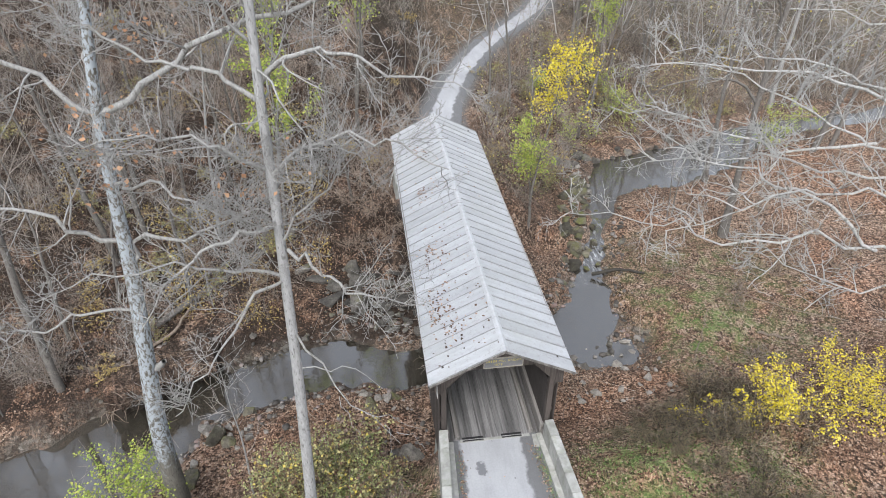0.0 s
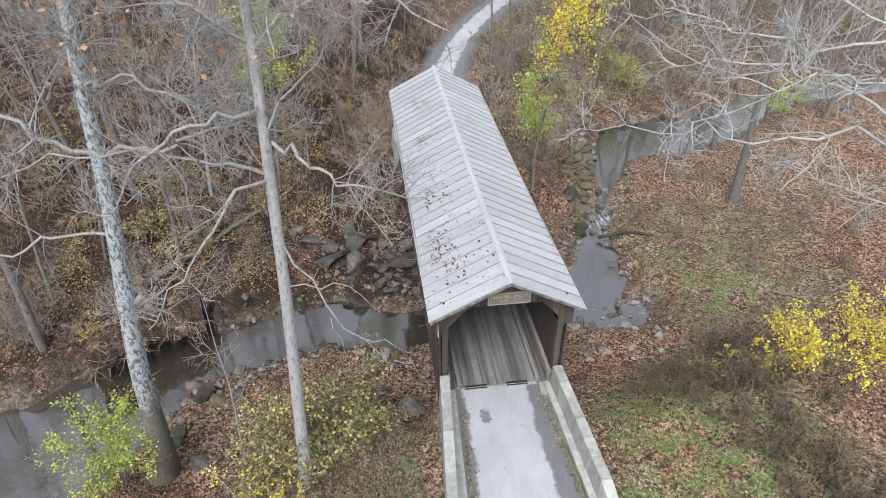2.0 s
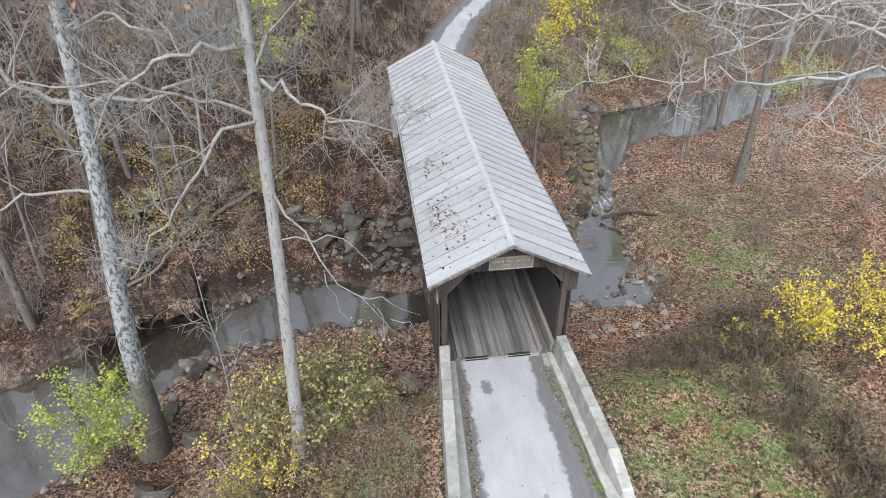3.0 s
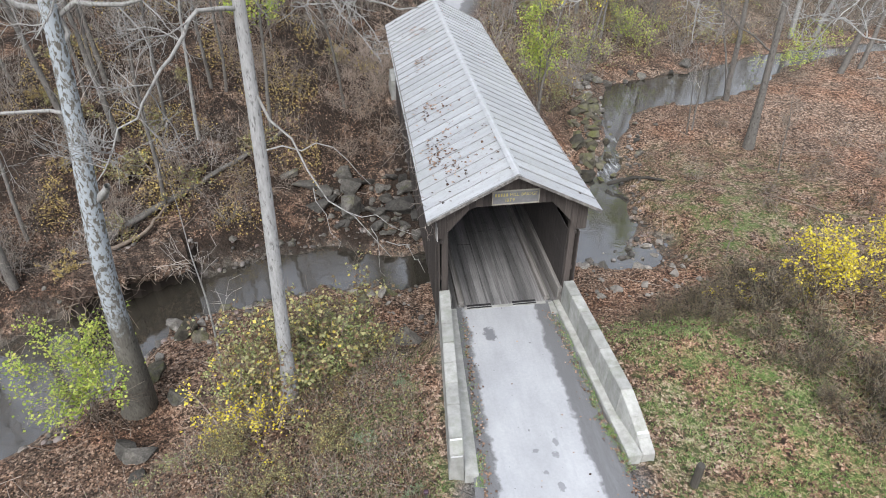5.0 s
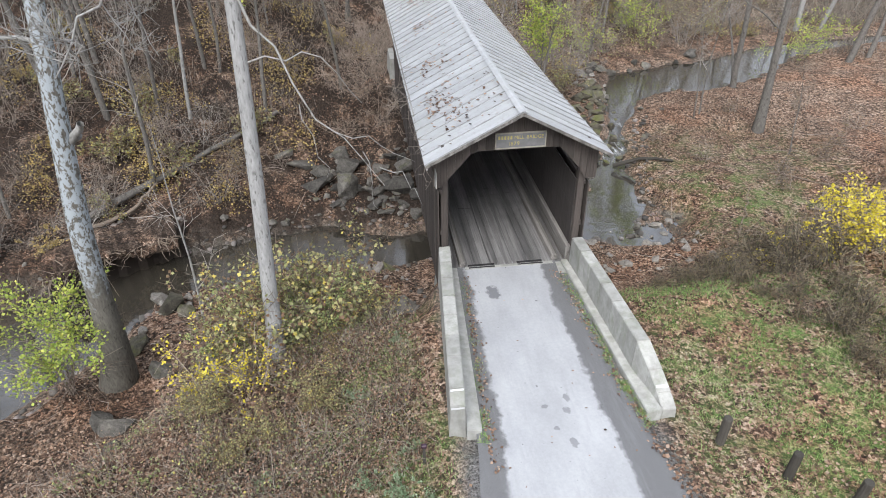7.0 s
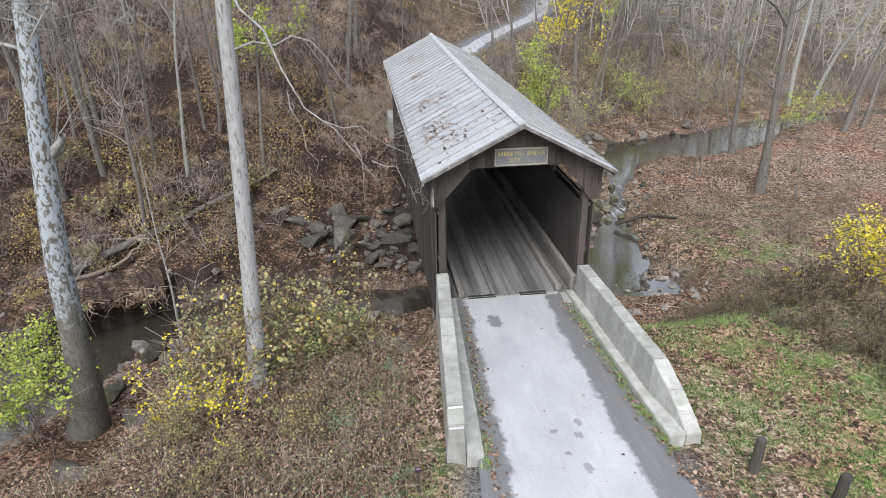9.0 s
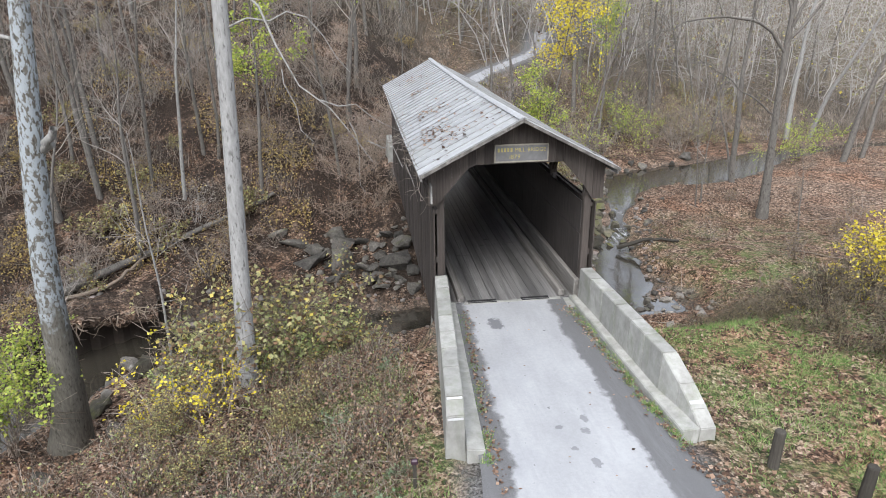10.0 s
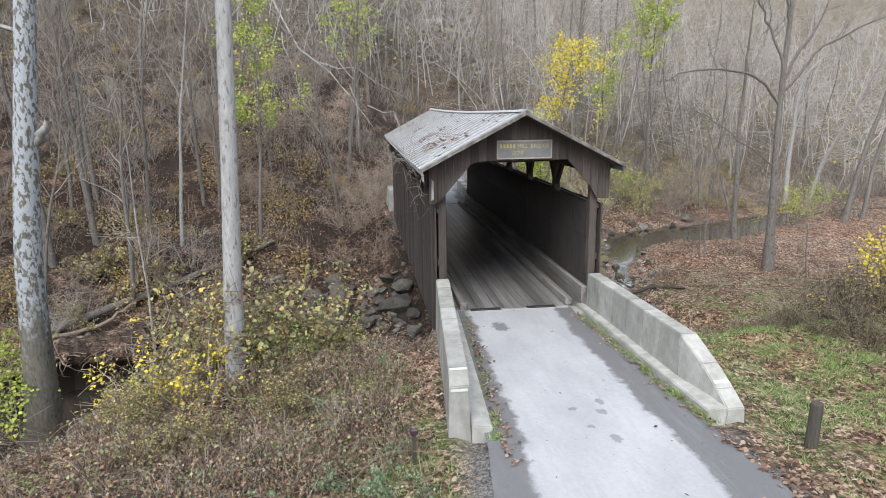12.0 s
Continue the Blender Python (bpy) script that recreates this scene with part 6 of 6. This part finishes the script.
    s = rng.choice((-1, 1)) * (w + rng.normal() * 0.55)
    rock(px - d.y * s, py + d.x * s, rng.uniform(0.1, 0.3), rng, "wet grey stone at the stream's edge", "stream stones", 0.25)
for _ in range(70):
    rock(rng.uniform(8.4, 14.6), rng.uniform(20.6, 26.4), 0.09 + 0.33 * rng.random() ** 2, rng, "pale flat stone on the stony shore", "shore stones", 0.2)
for _ in range(14):
    x = rng.uniform(16.5, 26)
    rock(x, np.interp(x, [16.5, 19, 23, 26], [45.6, 46.6, 47.5, 48.4]) + rng.normal() * 0.35, rng.uniform(0.25, 0.55), rng, "grey stone on the pool's shore", "pool stones", 0.3)
for _ in range(46):
    x = rng.uniform(-10, 1.2)
    y = np.interp(x, [-10, -8, -6, -3.8, -1, 1.2], [21.4, 21.9, 22.4, 24.0, 23.8, 22.6]) - abs(rng.normal()) * 0.9
    rock(x, y, 0.1 + 0.28 * rng.random() ** 2, rng, "pale weathered stone on the stony near shore", "shore stones", 0.25)
for _ in range(34):
    x = rng.uniform(17.5, 30)
    rock(x, np.interp(x, [17.5, 20, 23, 26, 30], [40.2, 40.9, 41.4, 42.4, 44.2]) + rng.normal() * 0.3, 0.1 + 0.22 * rng.random() ** 2, rng, "small wet stone on the pool's leafy shore", "pool stones", 0.3)
for x, y, s in ((1.05, 17.7, 0.62), (0.3, 18.3, 0.4), (-0.9, 19.2, 0.45), (-6.1, 24.2, 0.35), (-8.5, 15.1, 0.5), (-8.0, 14.8, 0.55), (-7.6, 13.5, 0.4), (-7.3, 17.4, 0.6), (-0.5, 21.9, 0.55), (0.6, 22.4, 0.4), (-7.8, 21.0, 0.6), (-7.2, 20.8, 0.35), (-8.5, 18.9, 0.55), (-10.3, 19.9, 0.5), (-6.4, 22.6, 0.4)):
    rock(x, y, s, rng, "weathered mossy boulder on the stream bank" if y > 18.5 else "weathered grey boulder on the bank" if x < 0 else "weathered pale grey boulder on the bank", "bank boulders", 0.25)


LOOSE = []
for me in ROCKS:
    co = np.empty(len(me.vertices) * 3)
    me.vertices.foreach_get("co", co)
    LOOSE.append((co.reshape(-1, 3), np.array([p.vertices[:] for p in me.polygons])))
for kind, label in (("rock", "grey stones along the stream and among the boulders"), ("pale_rock", "pale stones strewn over the stony shores"), ("mossy", "small mossy stones beside the rapids")):
    if SMALL[kind]:
        v, f = joined(*[(LOOSE[i][0] @ np.array(m.to_3x3()).T + np.array(m.translation), LOOSE[i][1]) for i, m in SMALL[kind]])
        tagged(new("stones", array_mesh("stones", v, f, kind)), label, "stones", kind="stuff")
# small stones strewn along the stream's shores
rng = np.random.default_rng(85)
bm = bmesh.new()
bmesh.ops.create_icosphere(bm, subdivisions=1, radius=1)
bm.verts.index_update()
ball = np.array([v.co[:] for v in bm.verts])
ball_faces = np.array([[v.index for v in f.verts] for f in bm.faces])
bm.free()
n = 7500
x, y = rng.uniform(-13, 17, n), rng.uniform(16.5, 41, n)
dc, (zw, cw), _ = to_line(x, y, CREEK)
near_shore = (x > -6.5) & (x < 2) & (y > 17.5) & (y < 23)
keep = ((dc - cw > -0.5) & (dc - cw < 0.7) & (rng.random(n) < 0.75)) | (near_shore & (dc > cw) & (rng.random(n) < 0.3))
x, y = x[keep][:900], y[keep][:900]
n = len(x)
size = 0.05 + 0.15 * rng.random(n) ** 2.2
stretch = rng.uniform(0.6, 1.3, (n, 3)) * (1, 1, 0.6)
turn = rng.uniform(0, 2 * np.pi, n)
v = ball[None] * stretch[:, None] * size[:, None, None] * rng.uniform(0.8, 1.15, (n, len(ball), 1))
vx = v[..., 0] * np.cos(turn)[:, None] - v[..., 1] * np.sin(turn)[:, None] + x[:, None]
vy = v[..., 0] * np.sin(turn)[:, None] + v[..., 1] * np.cos(turn)[:, None] + y[:, None]
vz = v[..., 2] + (ground(x, y)[0] + size * 0.25)[:, None]
f = ball_faces[None] + (np.arange(n) * len(ball))[:, None, None]
tagged(new("pebbles", array_mesh("pebbles", np.stack([vx, vy, vz], axis=-1).reshape(-1, 3), f.reshape(-1, 3), "pebble")), "small grey and brown stones strewn along the stream", "stones", kind="stuff")


def log(label, points, r0, r1, seed, knots=4, mat="deadwood"):
    rg = np.random.default_rng(seed)
    pts = [(x, y, height(x, y) + z) for x, y, z in points]
    t = thing("fallen_log", label, "log", pts[0])
    line = crooked(rg, line_of(pts, r0, r1, 12), 0.04)
    v, f = tubes([line], 9)
    part("trunk", array_mesh("trunk", v, f, mat, True), None, t)
    for q in sprout(rg, line, knots, 0.9, 0.3, 0.8, 0.1, 0.4, 5, 0.3, 0.3):
        v, f = tubes([q], 4)
        part("snag", array_mesh("snag", v, f, mat, True), None, t)


log("long grey fallen trunk lying up the bank", [(-13.0, 27.8, 0.15), (-10.1, 30.5, 0.3), (-6.9, 33.0, 0.25), (-4.6, 34.6, 0.2)], 0.21, 0.1, 1, 6, "bark")
log("fallen branch on the bank edge", [(-12.6, 26.6, 0.2), (-10.9, 28.4, 0.3), (-10.2, 30.2, 0.3)], 0.12, 0.06, 2, 6)
log("dark log lying across the stream shore", [(13.7, 31.7, 0.5), (15.0, 31.3, 0.25), (16.6, 30.6, 0.08)], 0.13, 0.07, 3, 2, "post_wood")
log("thin pale fallen pole among leaves", [(16.0, 22.6, 0.08), (17.6, 24.8, 0.1), (18.6, 26.4, 0.12)], 0.035, 0.02, 4, 2)
log("thin dead pole on the leafy flat", [(21.0, 27.6, 0.08), (24.0, 25.8, 0.08), (26.0, 24.6, 0.08)], 0.04, 0.025, 5, 2)
log("mossy dead branch on the leafy flat", [(20.6, 24.4, 0.08), (22.2, 23.6, 0.08)], 0.08, 0.06, 6, 2)
log("dead branch on the near slope", [(-6.6, 10.4, 0.1), (-8.0, 12.2, 0.1), (-9.4, 12.8, 0.1)], 0.07, 0.035, 7, 4)


def bollard(x, y, tilt, tall):
    z = height(x, y)
    p = thing("wooden_post", "short dark weathered wooden guard post in the grass", "post", (x, y, z), "guard posts")
    ring = [(0.1, -0.25), (0.105, 0.0), (0.1, tall * 0.6), (0.098, tall - 0.02), (0.085, tall)]
    s = Shape()
    n = 12
    verts, faces = [], []
    for k, (r, h) in enumerate(ring):
        verts += [(x + r * math.cos(i * 2 * math.pi / n) + tilt * h, y + r * math.sin(i * 2 * math.pi / n), z + h) for i in range(n)]
        if k:
            faces += [((k - 1) * n + i, (k - 1) * n + (i + 1) % n, k * n + (i + 1) % n, k * n + i) for i in range(n)]
    faces.append(tuple(range((len(ring) - 1) * n, len(ring) * n)))
    part("shaft", s.add(verts, faces), "post_wood", p)


bollard(7.35, 9.0, 0.03, 0.78)
bollard(8.32, 7.95, 0.06, 0.74)
bollard(9.3, 7.15, 0.08, 0.72)

mx, my = 0.78, 9.2
mz = height(mx, my)
mark = thing("marker_post", "small roadside marker post with dark reflector cap", "marker", (mx, my, mz))
part("stake", Shape().box(mx - 0.03, mx + 0.03, my - 0.02, my + 0.02, mz - 0.2, mz + 0.5, 0.006), "post_wood", mark)
part("reflector", Shape().box(mx - 0.06, mx + 0.06, my - 0.045, my + 0.045, mz + 0.5, mz + 0.6, 0.02), "reflector", mark, "dark purple reflector cap")

# ---- fallen leaves and grass ----
rng = np.random.default_rng(91)
n = 260000
x = rng.uniform(-18, 27, n)
y = 5.5 + 40 * rng.random(n) ** 1.25
d2, (zr, hw), _ = to_line(x, y, NEAR_ROAD)
dc, (zw, cw), _ = to_line(x, y, CREEK)
clump = smooth_noise(x, y, 1.6, 12) + 0.6 * smooth_noise(x, y, 0.5, 13)
keep = (dc > cw + 0.3) & ((d2 > hw - 0.15 + 0.3 * smooth_noise(x, y, 0.7, 14)) | (y > 16)) & (clump > rng.uniform(-0.5, 0.55, n)) & (rng.random(n) > 0.25 * (ground(x, y)[1] > 0.5)) & ~((np.abs(x - 4) < 2.7) & (y > 9) & (y < 37))
x, y = x[keep], y[keep]
z, g = ground(x, y)[:2]
v, f = leaves(rng, np.stack([x, y, z + 0.025], axis=1), 0.092, 0.75, 0.62)
tagged(new("leaf_litter", array_mesh("leaf_litter", v, f, "leaf_brown")), "brown and tan fallen leaves covering the ground", "leaves", kind="stuff")
# stray leaves on the lane's margins, thick along the kerbs
n = 290
ky = rng.uniform(8.6, 15.6, 2 * n)
x = np.concatenate([np.interp(ky[:n], [9.4, 15.6], [2.15, 2.6]) + np.abs(rng.normal(0, 0.13, n)), np.interp(ky[n:], [9.4, 11, 15.6], [5.86, 5.76, 5.6]) - np.abs(rng.normal(0, 0.16, n))])
stray = 26
x, ky = np.concatenate([x, rng.uniform(2.7, 5.4, stray)]), np.concatenate([ky, rng.uniform(6.5, 15.5, stray)])
v, f = leaves(rng, np.stack([x, ky, np.full(len(x), -0.365)], axis=1), 0.065, 0.85, 0.62)
tagged(new("lane_leaves", array_mesh("lane_leaves", v, f, "leaf_brown")), "stray fallen leaves along the lane's edges", "leaves", kind="stuff")
# sticks lying about
sticks = []
for _ in range(380):
    sx, sy = rng.uniform(-13, 27), rng.uniform(6.5, 36)
    if not ok_spot(sx, sy, 2.4, 3.0) or abs(sx - 4) < 3.2 or (sx > 2 and sy < 19):
        continue
    a = rng.uniform(0, 2 * math.pi)
    ln = rng.uniform(0.4, 2.2)
    ex, ey = sx + math.cos(a) * ln, sy + math.sin(a) * ln
    mx2, my2 = (sx + ex) / 2 + rng.normal() * 0.1, (sy + ey) / 2 + rng.normal() * 0.1
    pts = np.array([(px, py, height(px, py) + 0.05) for px, py in ((sx, sy), (mx2, my2), (ex, ey))])
    r = rng.uniform(0.006, 0.018)
    sticks.append((pts, np.array((r, r * 0.8, r * 0.4))))
v, f = tubes(sticks, 5)
tagged(new("fallen_sticks", array_mesh("fallen_sticks", v, f, "twig", True)), "dead grey sticks scattered over the leaf litter", "sticks", kind="stuff")
# leaves caught on the roof
spots = []
for _ in range(470):
    if rng.random() < 0.6:
        c = ((1.95, 18.6), (2.05, 19.6), (2.3, 17.4), (2.2, 22.5), (2.4, 27.5), (2.6, 31.5))[rng.integers(0, 6)]
        px, py = c[0] + abs(rng.normal()) * 0.5, c[1] + rng.normal() * 0.45
    else:
        px, py = rng.uniform(1.75, 4.05), rng.uniform(15.8, 35.2)
        if rng.random() < 0.25 and py > 26:
            px = rng.uniform(4.2, 5.6)
    px = min(max(px, 1.72), 6.4)
    spots.append((px, py, RIDGE + sag(py) - abs(px - BX) * (RIDGE - EAVE) / RUN + 0.015))
v, f = leaves(rng, np.array(spots), 0.10, 0.8, 0.62)
tagged(new("roof_leaves", array_mesh("roof_leaves", v, f, "leaf_brown")), "dry brown leaves lying on the metal roof", "leaves", kind="stuff")
# grass in tufts, and along the kerbs
n = 9000
x, y = rng.uniform(-3.5, 19, n), rng.uniform(6.2, 20, n)
z, g, _, vg, _ = ground(x, y)
keep = (g * (0.65 + 0.6 * smooth_noise(x, y, 0.9, 17)) > rng.uniform(0.1, 0.8, n)) & (vg < 0.3) & ~((np.abs(x - 4) < 2.75) & (y > 9))
m = 150
ky = rng.uniform(9.4, 15.4, m)
kx = np.where(rng.random(m) < 0.35, 2.1, 5.9)
kx = np.where(kx < 4, np.interp(ky, [9.4, 15.6], [2.2, 2.62]), np.interp(ky, [9.4, 11, 15.6], [5.8, 5.7, 5.55])) + rng.normal(size=m) * 0.06
x, y, z = np.concatenate([x[keep], kx]), np.concatenate([y[keep], ky]), np.concatenate([z[keep], np.full(m, -0.39)])
per = 18
n = len(x) * per
spread = np.concatenate([np.full(len(x) - m, 0.12), np.full(m, 0.05)]).repeat(per)
x, y, z = x.repeat(per) + rng.normal(size=n) * spread, y.repeat(per) + rng.normal(size=n) * spread, z.repeat(per)
tall = rng.uniform(0.05, 0.14, n) * np.where(spread < 0.1, 0.6, 1.0)
a = rng.uniform(0, 2 * np.pi, n)
side = np.stack([np.cos(a), np.sin(a), 0 * a], axis=1) * 0.010
p = np.stack([x, y, z - 0.02], axis=1)
tip = p + np.stack([rng.normal(size=n) * 0.06, rng.normal(size=n) * 0.06, tall], axis=1)
v = np.stack([p - side, p + side, tip], axis=1).reshape(-1, 3)
tagged(new("grass", array_mesh("grass", v, np.arange(3 * n).reshape(-1, 3), "grass")), "short green grass with dry blades", "grass", kind="stuff")

# dry straw stalks on the near bank
n = 170
x, y = rng.uniform(-7, 0.9, n), rng.uniform(6.3, 14.0, n)
z = ground(x, y)[0]
per = 14
n *= per
x, y, z = x.repeat(per) + rng.normal(size=n) * 0.1, y.repeat(per) + rng.normal(size=n) * 0.1, z.repeat(per)
p = np.stack([x, y, z - 0.03], axis=1)
a = rng.uniform(0, 2 * np.pi, n)
side = np.stack([np.cos(a), np.sin(a), 0 * a], axis=1) * 0.009
tip = p + np.stack([rng.normal(size=n) * 0.22, rng.normal(size=n) * 0.22, rng.uniform(0.12, 0.55, n)], axis=1)
v = np.stack([p - side, p + side, tip], axis=1).reshape(-1, 3)
tagged(new("dry_grass", array_mesh("dry_grass", v, np.arange(3 * n).reshape(-1, 3), "straw")), "long pale dry grass stalks on the bank", "grass", kind="stuff")

# tangle of dead stems and small leaves on the near bank
rng = np.random.default_rng(93)
n = 40000
x, y = rng.uniform(-9.5, 1.3, n), 5.2 + 9.6 * rng.random(n) ** 1.1
z = ground(x, y)[0]
clump = smooth_noise(x, y, 1.3, 31) + 0.6 * smooth_noise(x, y, 0.45, 32)
shore = np.clip((z + 3.4) / 1.0, 0, 1) * np.clip((1.2 - x) / 1.2, 0.12, 1) * np.clip((x + 6.8) / 2.2, 0.12, 1)
keep = (clump * 0.6 + 0.25 > rng.uniform(-0.2, 0.9, n)) & (rng.random(n) < shore)
x, y, z, clump = x[keep], y[keep], z[keep], clump[keep]
n = len(x)
tallness = (0.2 + 0.38 * np.clip(clump + 0.4, 0, 1.4)) * rng.uniform(0.5, 1.3, n)
p = np.stack([x, y, z - 0.03], axis=1)
a, b = rng.uniform(0, 2 * np.pi, n), rng.uniform(0, 2 * np.pi, n)
side = np.stack([np.cos(a), np.sin(a), 0 * a], axis=1) * 0.0065
out = np.stack([np.cos(b), np.sin(b), 0 * b], axis=1) * rng.uniform(0.1, 1.0, n)[:, None]
mid = p + out * 0.45 + np.stack([0 * x, 0 * x, tallness * 0.75], axis=1)
tip = p + out + np.stack([0 * x, 0 * x, tallness * rng.uniform(0.45, 1.1, n)], axis=1)
v = np.stack([p - side, p + side, mid + side * 0.7, mid - side * 0.7, tip - side * 0.3, tip + side * 0.3], axis=1).reshape(-1, 3)
f = (np.arange(n)[:, None, None] * 6 + np.array(((0, 1, 2, 3), (3, 2, 5, 4)))).reshape(-1, 4)
tagged(new("dead_stems", array_mesh("dead_stems", v, f, "stem")), "tangled dead brown stems on the near bank", "stems", kind="stuff")
arching = []
for _ in range(130):
    sx, sy = rng.uniform(-5.5, 0.6), rng.uniform(6.0, 12.5)
    a = rng.uniform(0, 2 * math.pi)
    arching.append(bent(rng, (sx, sy, height(sx, sy)), (math.cos(a) * 0.6, math.sin(a) * 0.6, 1), rng.uniform(0.9, 2.0), 0.007, 0.003, 8, 0.25, -2.2))
v, f = tubes(arching, 4)
tagged(new("arching_stems", array_mesh("arching_stems", v, f, "straw", True)), "long pale arching dead stems on the bank", "stems", kind="stuff")
pick = rng.integers(0, n, 36000)
spots = p[pick] + (mid - p)[pick] * rng.uniform(0.1, 1.2, (len(pick), 1)) + rng.normal(size=(len(pick), 3)) * (0.09, 0.09, 0.04)
v, f = leaves(rng, spots, 0.055, 0.3, 0.6)
tagged(new("bank_leaves", array_mesh("bank_leaves", v, f, "leaf_bank")), "small brown and green leaves among the dead stems", "leaves", kind="stuff")
# low leafy growth on the far slope
n = 60000
x, y = rng.uniform(-19, -2.5, n), rng.uniform(28.5, 44, n)
clump = smooth_noise(x, y, 2.2, 33) + 0.5 * smooth_noise(x, y, 0.7, 34)
keep = (clump > rng.uniform(0.25, 1.1, n)) & (to_line(x, y, CREEK)[0] > 3.0)
x, y, clump = x[keep], y[keep], clump[keep]
spots = np.stack([x, y, ground(x, y)[0] + rng.random(len(x)) * 1.5 * np.clip(clump, 0.2, 1)], axis=1)
v, f = leaves(rng, spots, 0.1, 0.3, 0.6)
tagged(new("slope_leaves", array_mesh("slope_leaves", v, f, "leaf_ochre")), "yellow-brown leaves of low growth on the slope", "leaves", kind="stuff")
n = 52000
x, y = rng.uniform(7.5, 44, n), rng.uniform(36, 68, n)
clump = smooth_noise(x, y, 2.6, 35) + 0.5 * smooth_noise(x, y, 0.8, 36)
keep = (clump > rng.uniform(-0.1, 1.0, n)) & (to_line(x, y, CREEK)[0] > 3.6) & (to_line(x, y, FAR_ROAD)[0] > 2.4) & (y > np.interp(x, [7, 12, 16, 24, 44], [36, 38.5, 45.5, 49.5, 57]))
x, y, clump = x[keep], y[keep], clump[keep]
spots = np.stack([x, y, ground(x, y)[0] + rng.random(len(x)) * 1.8 * np.clip(clump, 0.2, 1)], axis=1)
v, f = leaves(rng, spots, 0.14, 0.3, 0.6)
tagged(new("slope_leaves", array_mesh("slope_leaves", v, f, "leaf_olive")), "olive leaves of low growth beyond the pool", "leaves", kind="stuff")
sage = [shrub(347 + i, "leafy_weed", "grey-green leafy weeds on the bank beside the lane", 0.75, 0.7, 16, 4, "straw", ("leaf_sage", 700, 0.075), -0.5, 0.007, "weeds") for i in range(2)]
for k in sage:
    k["group"] = "leafy weeds"
scatter(sage, [(0.2, 8.6), (0.75, 8.0), (-0.5, 8.9), (0.5, 9.6), (-1.4, 8.2), (-0.2, 7.6), (-2.6, 9.2), (-0.6, 11.4), (0.5, 13.2), (0.1, 15.2), (-3.3, 8.4)], rng, 0.6, 1.1)

# undercut bank held by roots
rng = np.random.default_rng(97)
ledge = thing("root_ledge", "undercut earth bank edge held by tangled roots over the stream", "bank", (-10.6, 25.2, -4.6))
steps_l = 26
verts, faces = [], []
for i in range(steps_l + 1):
    t = i / steps_l
    px, py = -13.2 + 4.6 * t, 23.2 + 2.75 * t
    front = 0.35 + 0.25 * math.sin(t * 9) + 0.12 * rng.normal()
    top = -4.05 + 0.2 * math.sin(t * 5) + 0.06 * rng.normal()
    back = height(px - 1.0, py + 2.9)
    for dx, dy, dz in ((-1.0, 2.9, back + 0.05), (-0.2, 0.9, top + 0.12), (0.18, -front * 0.6, top + 0.02), (0.24, -front, top - 0.16), (0.1, -front * 0.5, top - 0.42), (-0.6, 1.9, top - 0.75)):
        verts.append((px + dx, py + dy + 0.05 * rng.normal(), dz + 0.04 * rng.normal()))
for i in range(steps_l):
    for j in range(6):
        faces.append((i * 6 + j, i * 6 + (j + 1) % 6, (i + 1) * 6 + (j + 1) % 6, (i + 1) * 6 + j))
earth = Shape().add(verts, faces).mesh("earth", "ground")
earth.attributes.new("humus_shade", "FLOAT", "POINT").data.foreach_set("value", np.full(len(earth.vertices), 0.8, dtype=np.float32))
part("earth", earth, None, ledge)
# Soil strip lining the undercut, the shade below the ledge put into its colour.
soil = Shape()
rows = []
for k in range(steps_l + 1):
    px, py = -13.4 + 4.9 * k / steps_l, 23.75 + 2.9 * k / steps_l + 0.12 * math.sin(k * 1.7)
    rows += [(px, py, -6.1), (px, py + 0.25, -4.3), (px, py + 0.7, -4.3), (px, py + 0.4, -6.1)]
soil.add(rows, [(i * 4 + j, i * 4 + (j + 1) % 4, i * 4 + 4 + (j + 1) % 4, i * 4 + 4 + j) for i in range(steps_l) for j in range(4)])
part("soil_face", soil, "soil", ledge, "dark soil of the undercut, with its shade in the colour")
roots = []
for _ in range(60):
    t = rng.random()
    px, py = -13.2 + 4.6 * t + 0.15, 23.2 + 2.75 * t - 0.3
    roots.append(bent(rng, (px, py, -4.1 + rng.normal() * 0.08), (rng.normal() * 0.9, -0.35 + rng.normal() * 0.4, rng.normal() * 0.3 - 0.35), rng.uniform(0.4, 1.3), rng.uniform(0.012, 0.04), 0.006, 6, 0.7, -0.3))
v, f = tubes(roots, 5)
part("root_tangle", array_mesh("root_tangle", v, f, "deadwood", True), None, ledge)

# dead vine hanging from the eave
rng = np.random.default_rng(95)
vine = thing("vine", "bare tangled grey vine hanging from the roof's eave", "vine", (1.6, 17.5, 3.3))
lines = []
for _ in range(26):
    y = rng.uniform(15.8, 24)
    lines.append(bent(rng, (1.58 + rng.normal() * 0.05, y, 3.35 - rng.random() * 0.5), (rng.normal() * 0.25 - 0.1, rng.normal() * 1.1 - 0.5, rng.normal() * 0.3 - 0.1), rng.uniform(0.7, 1.7), 0.010, 0.004, 8, 0.6, 0.25))
thin = []
for q in lines:
    thin += sprout(rng, q, 4, 0.6, 0.2, 0.7, -0.1, 0.6, 4, 0.5, 0.0)
va, fa = tubes(lines, 4)
vb, fb = tubes(thin, 3)
part("branchwork", array_mesh("branchwork", np.concatenate([va, vb]), np.concatenate([fa, fb + len(va)]), "twig_grey", True), None, vine)
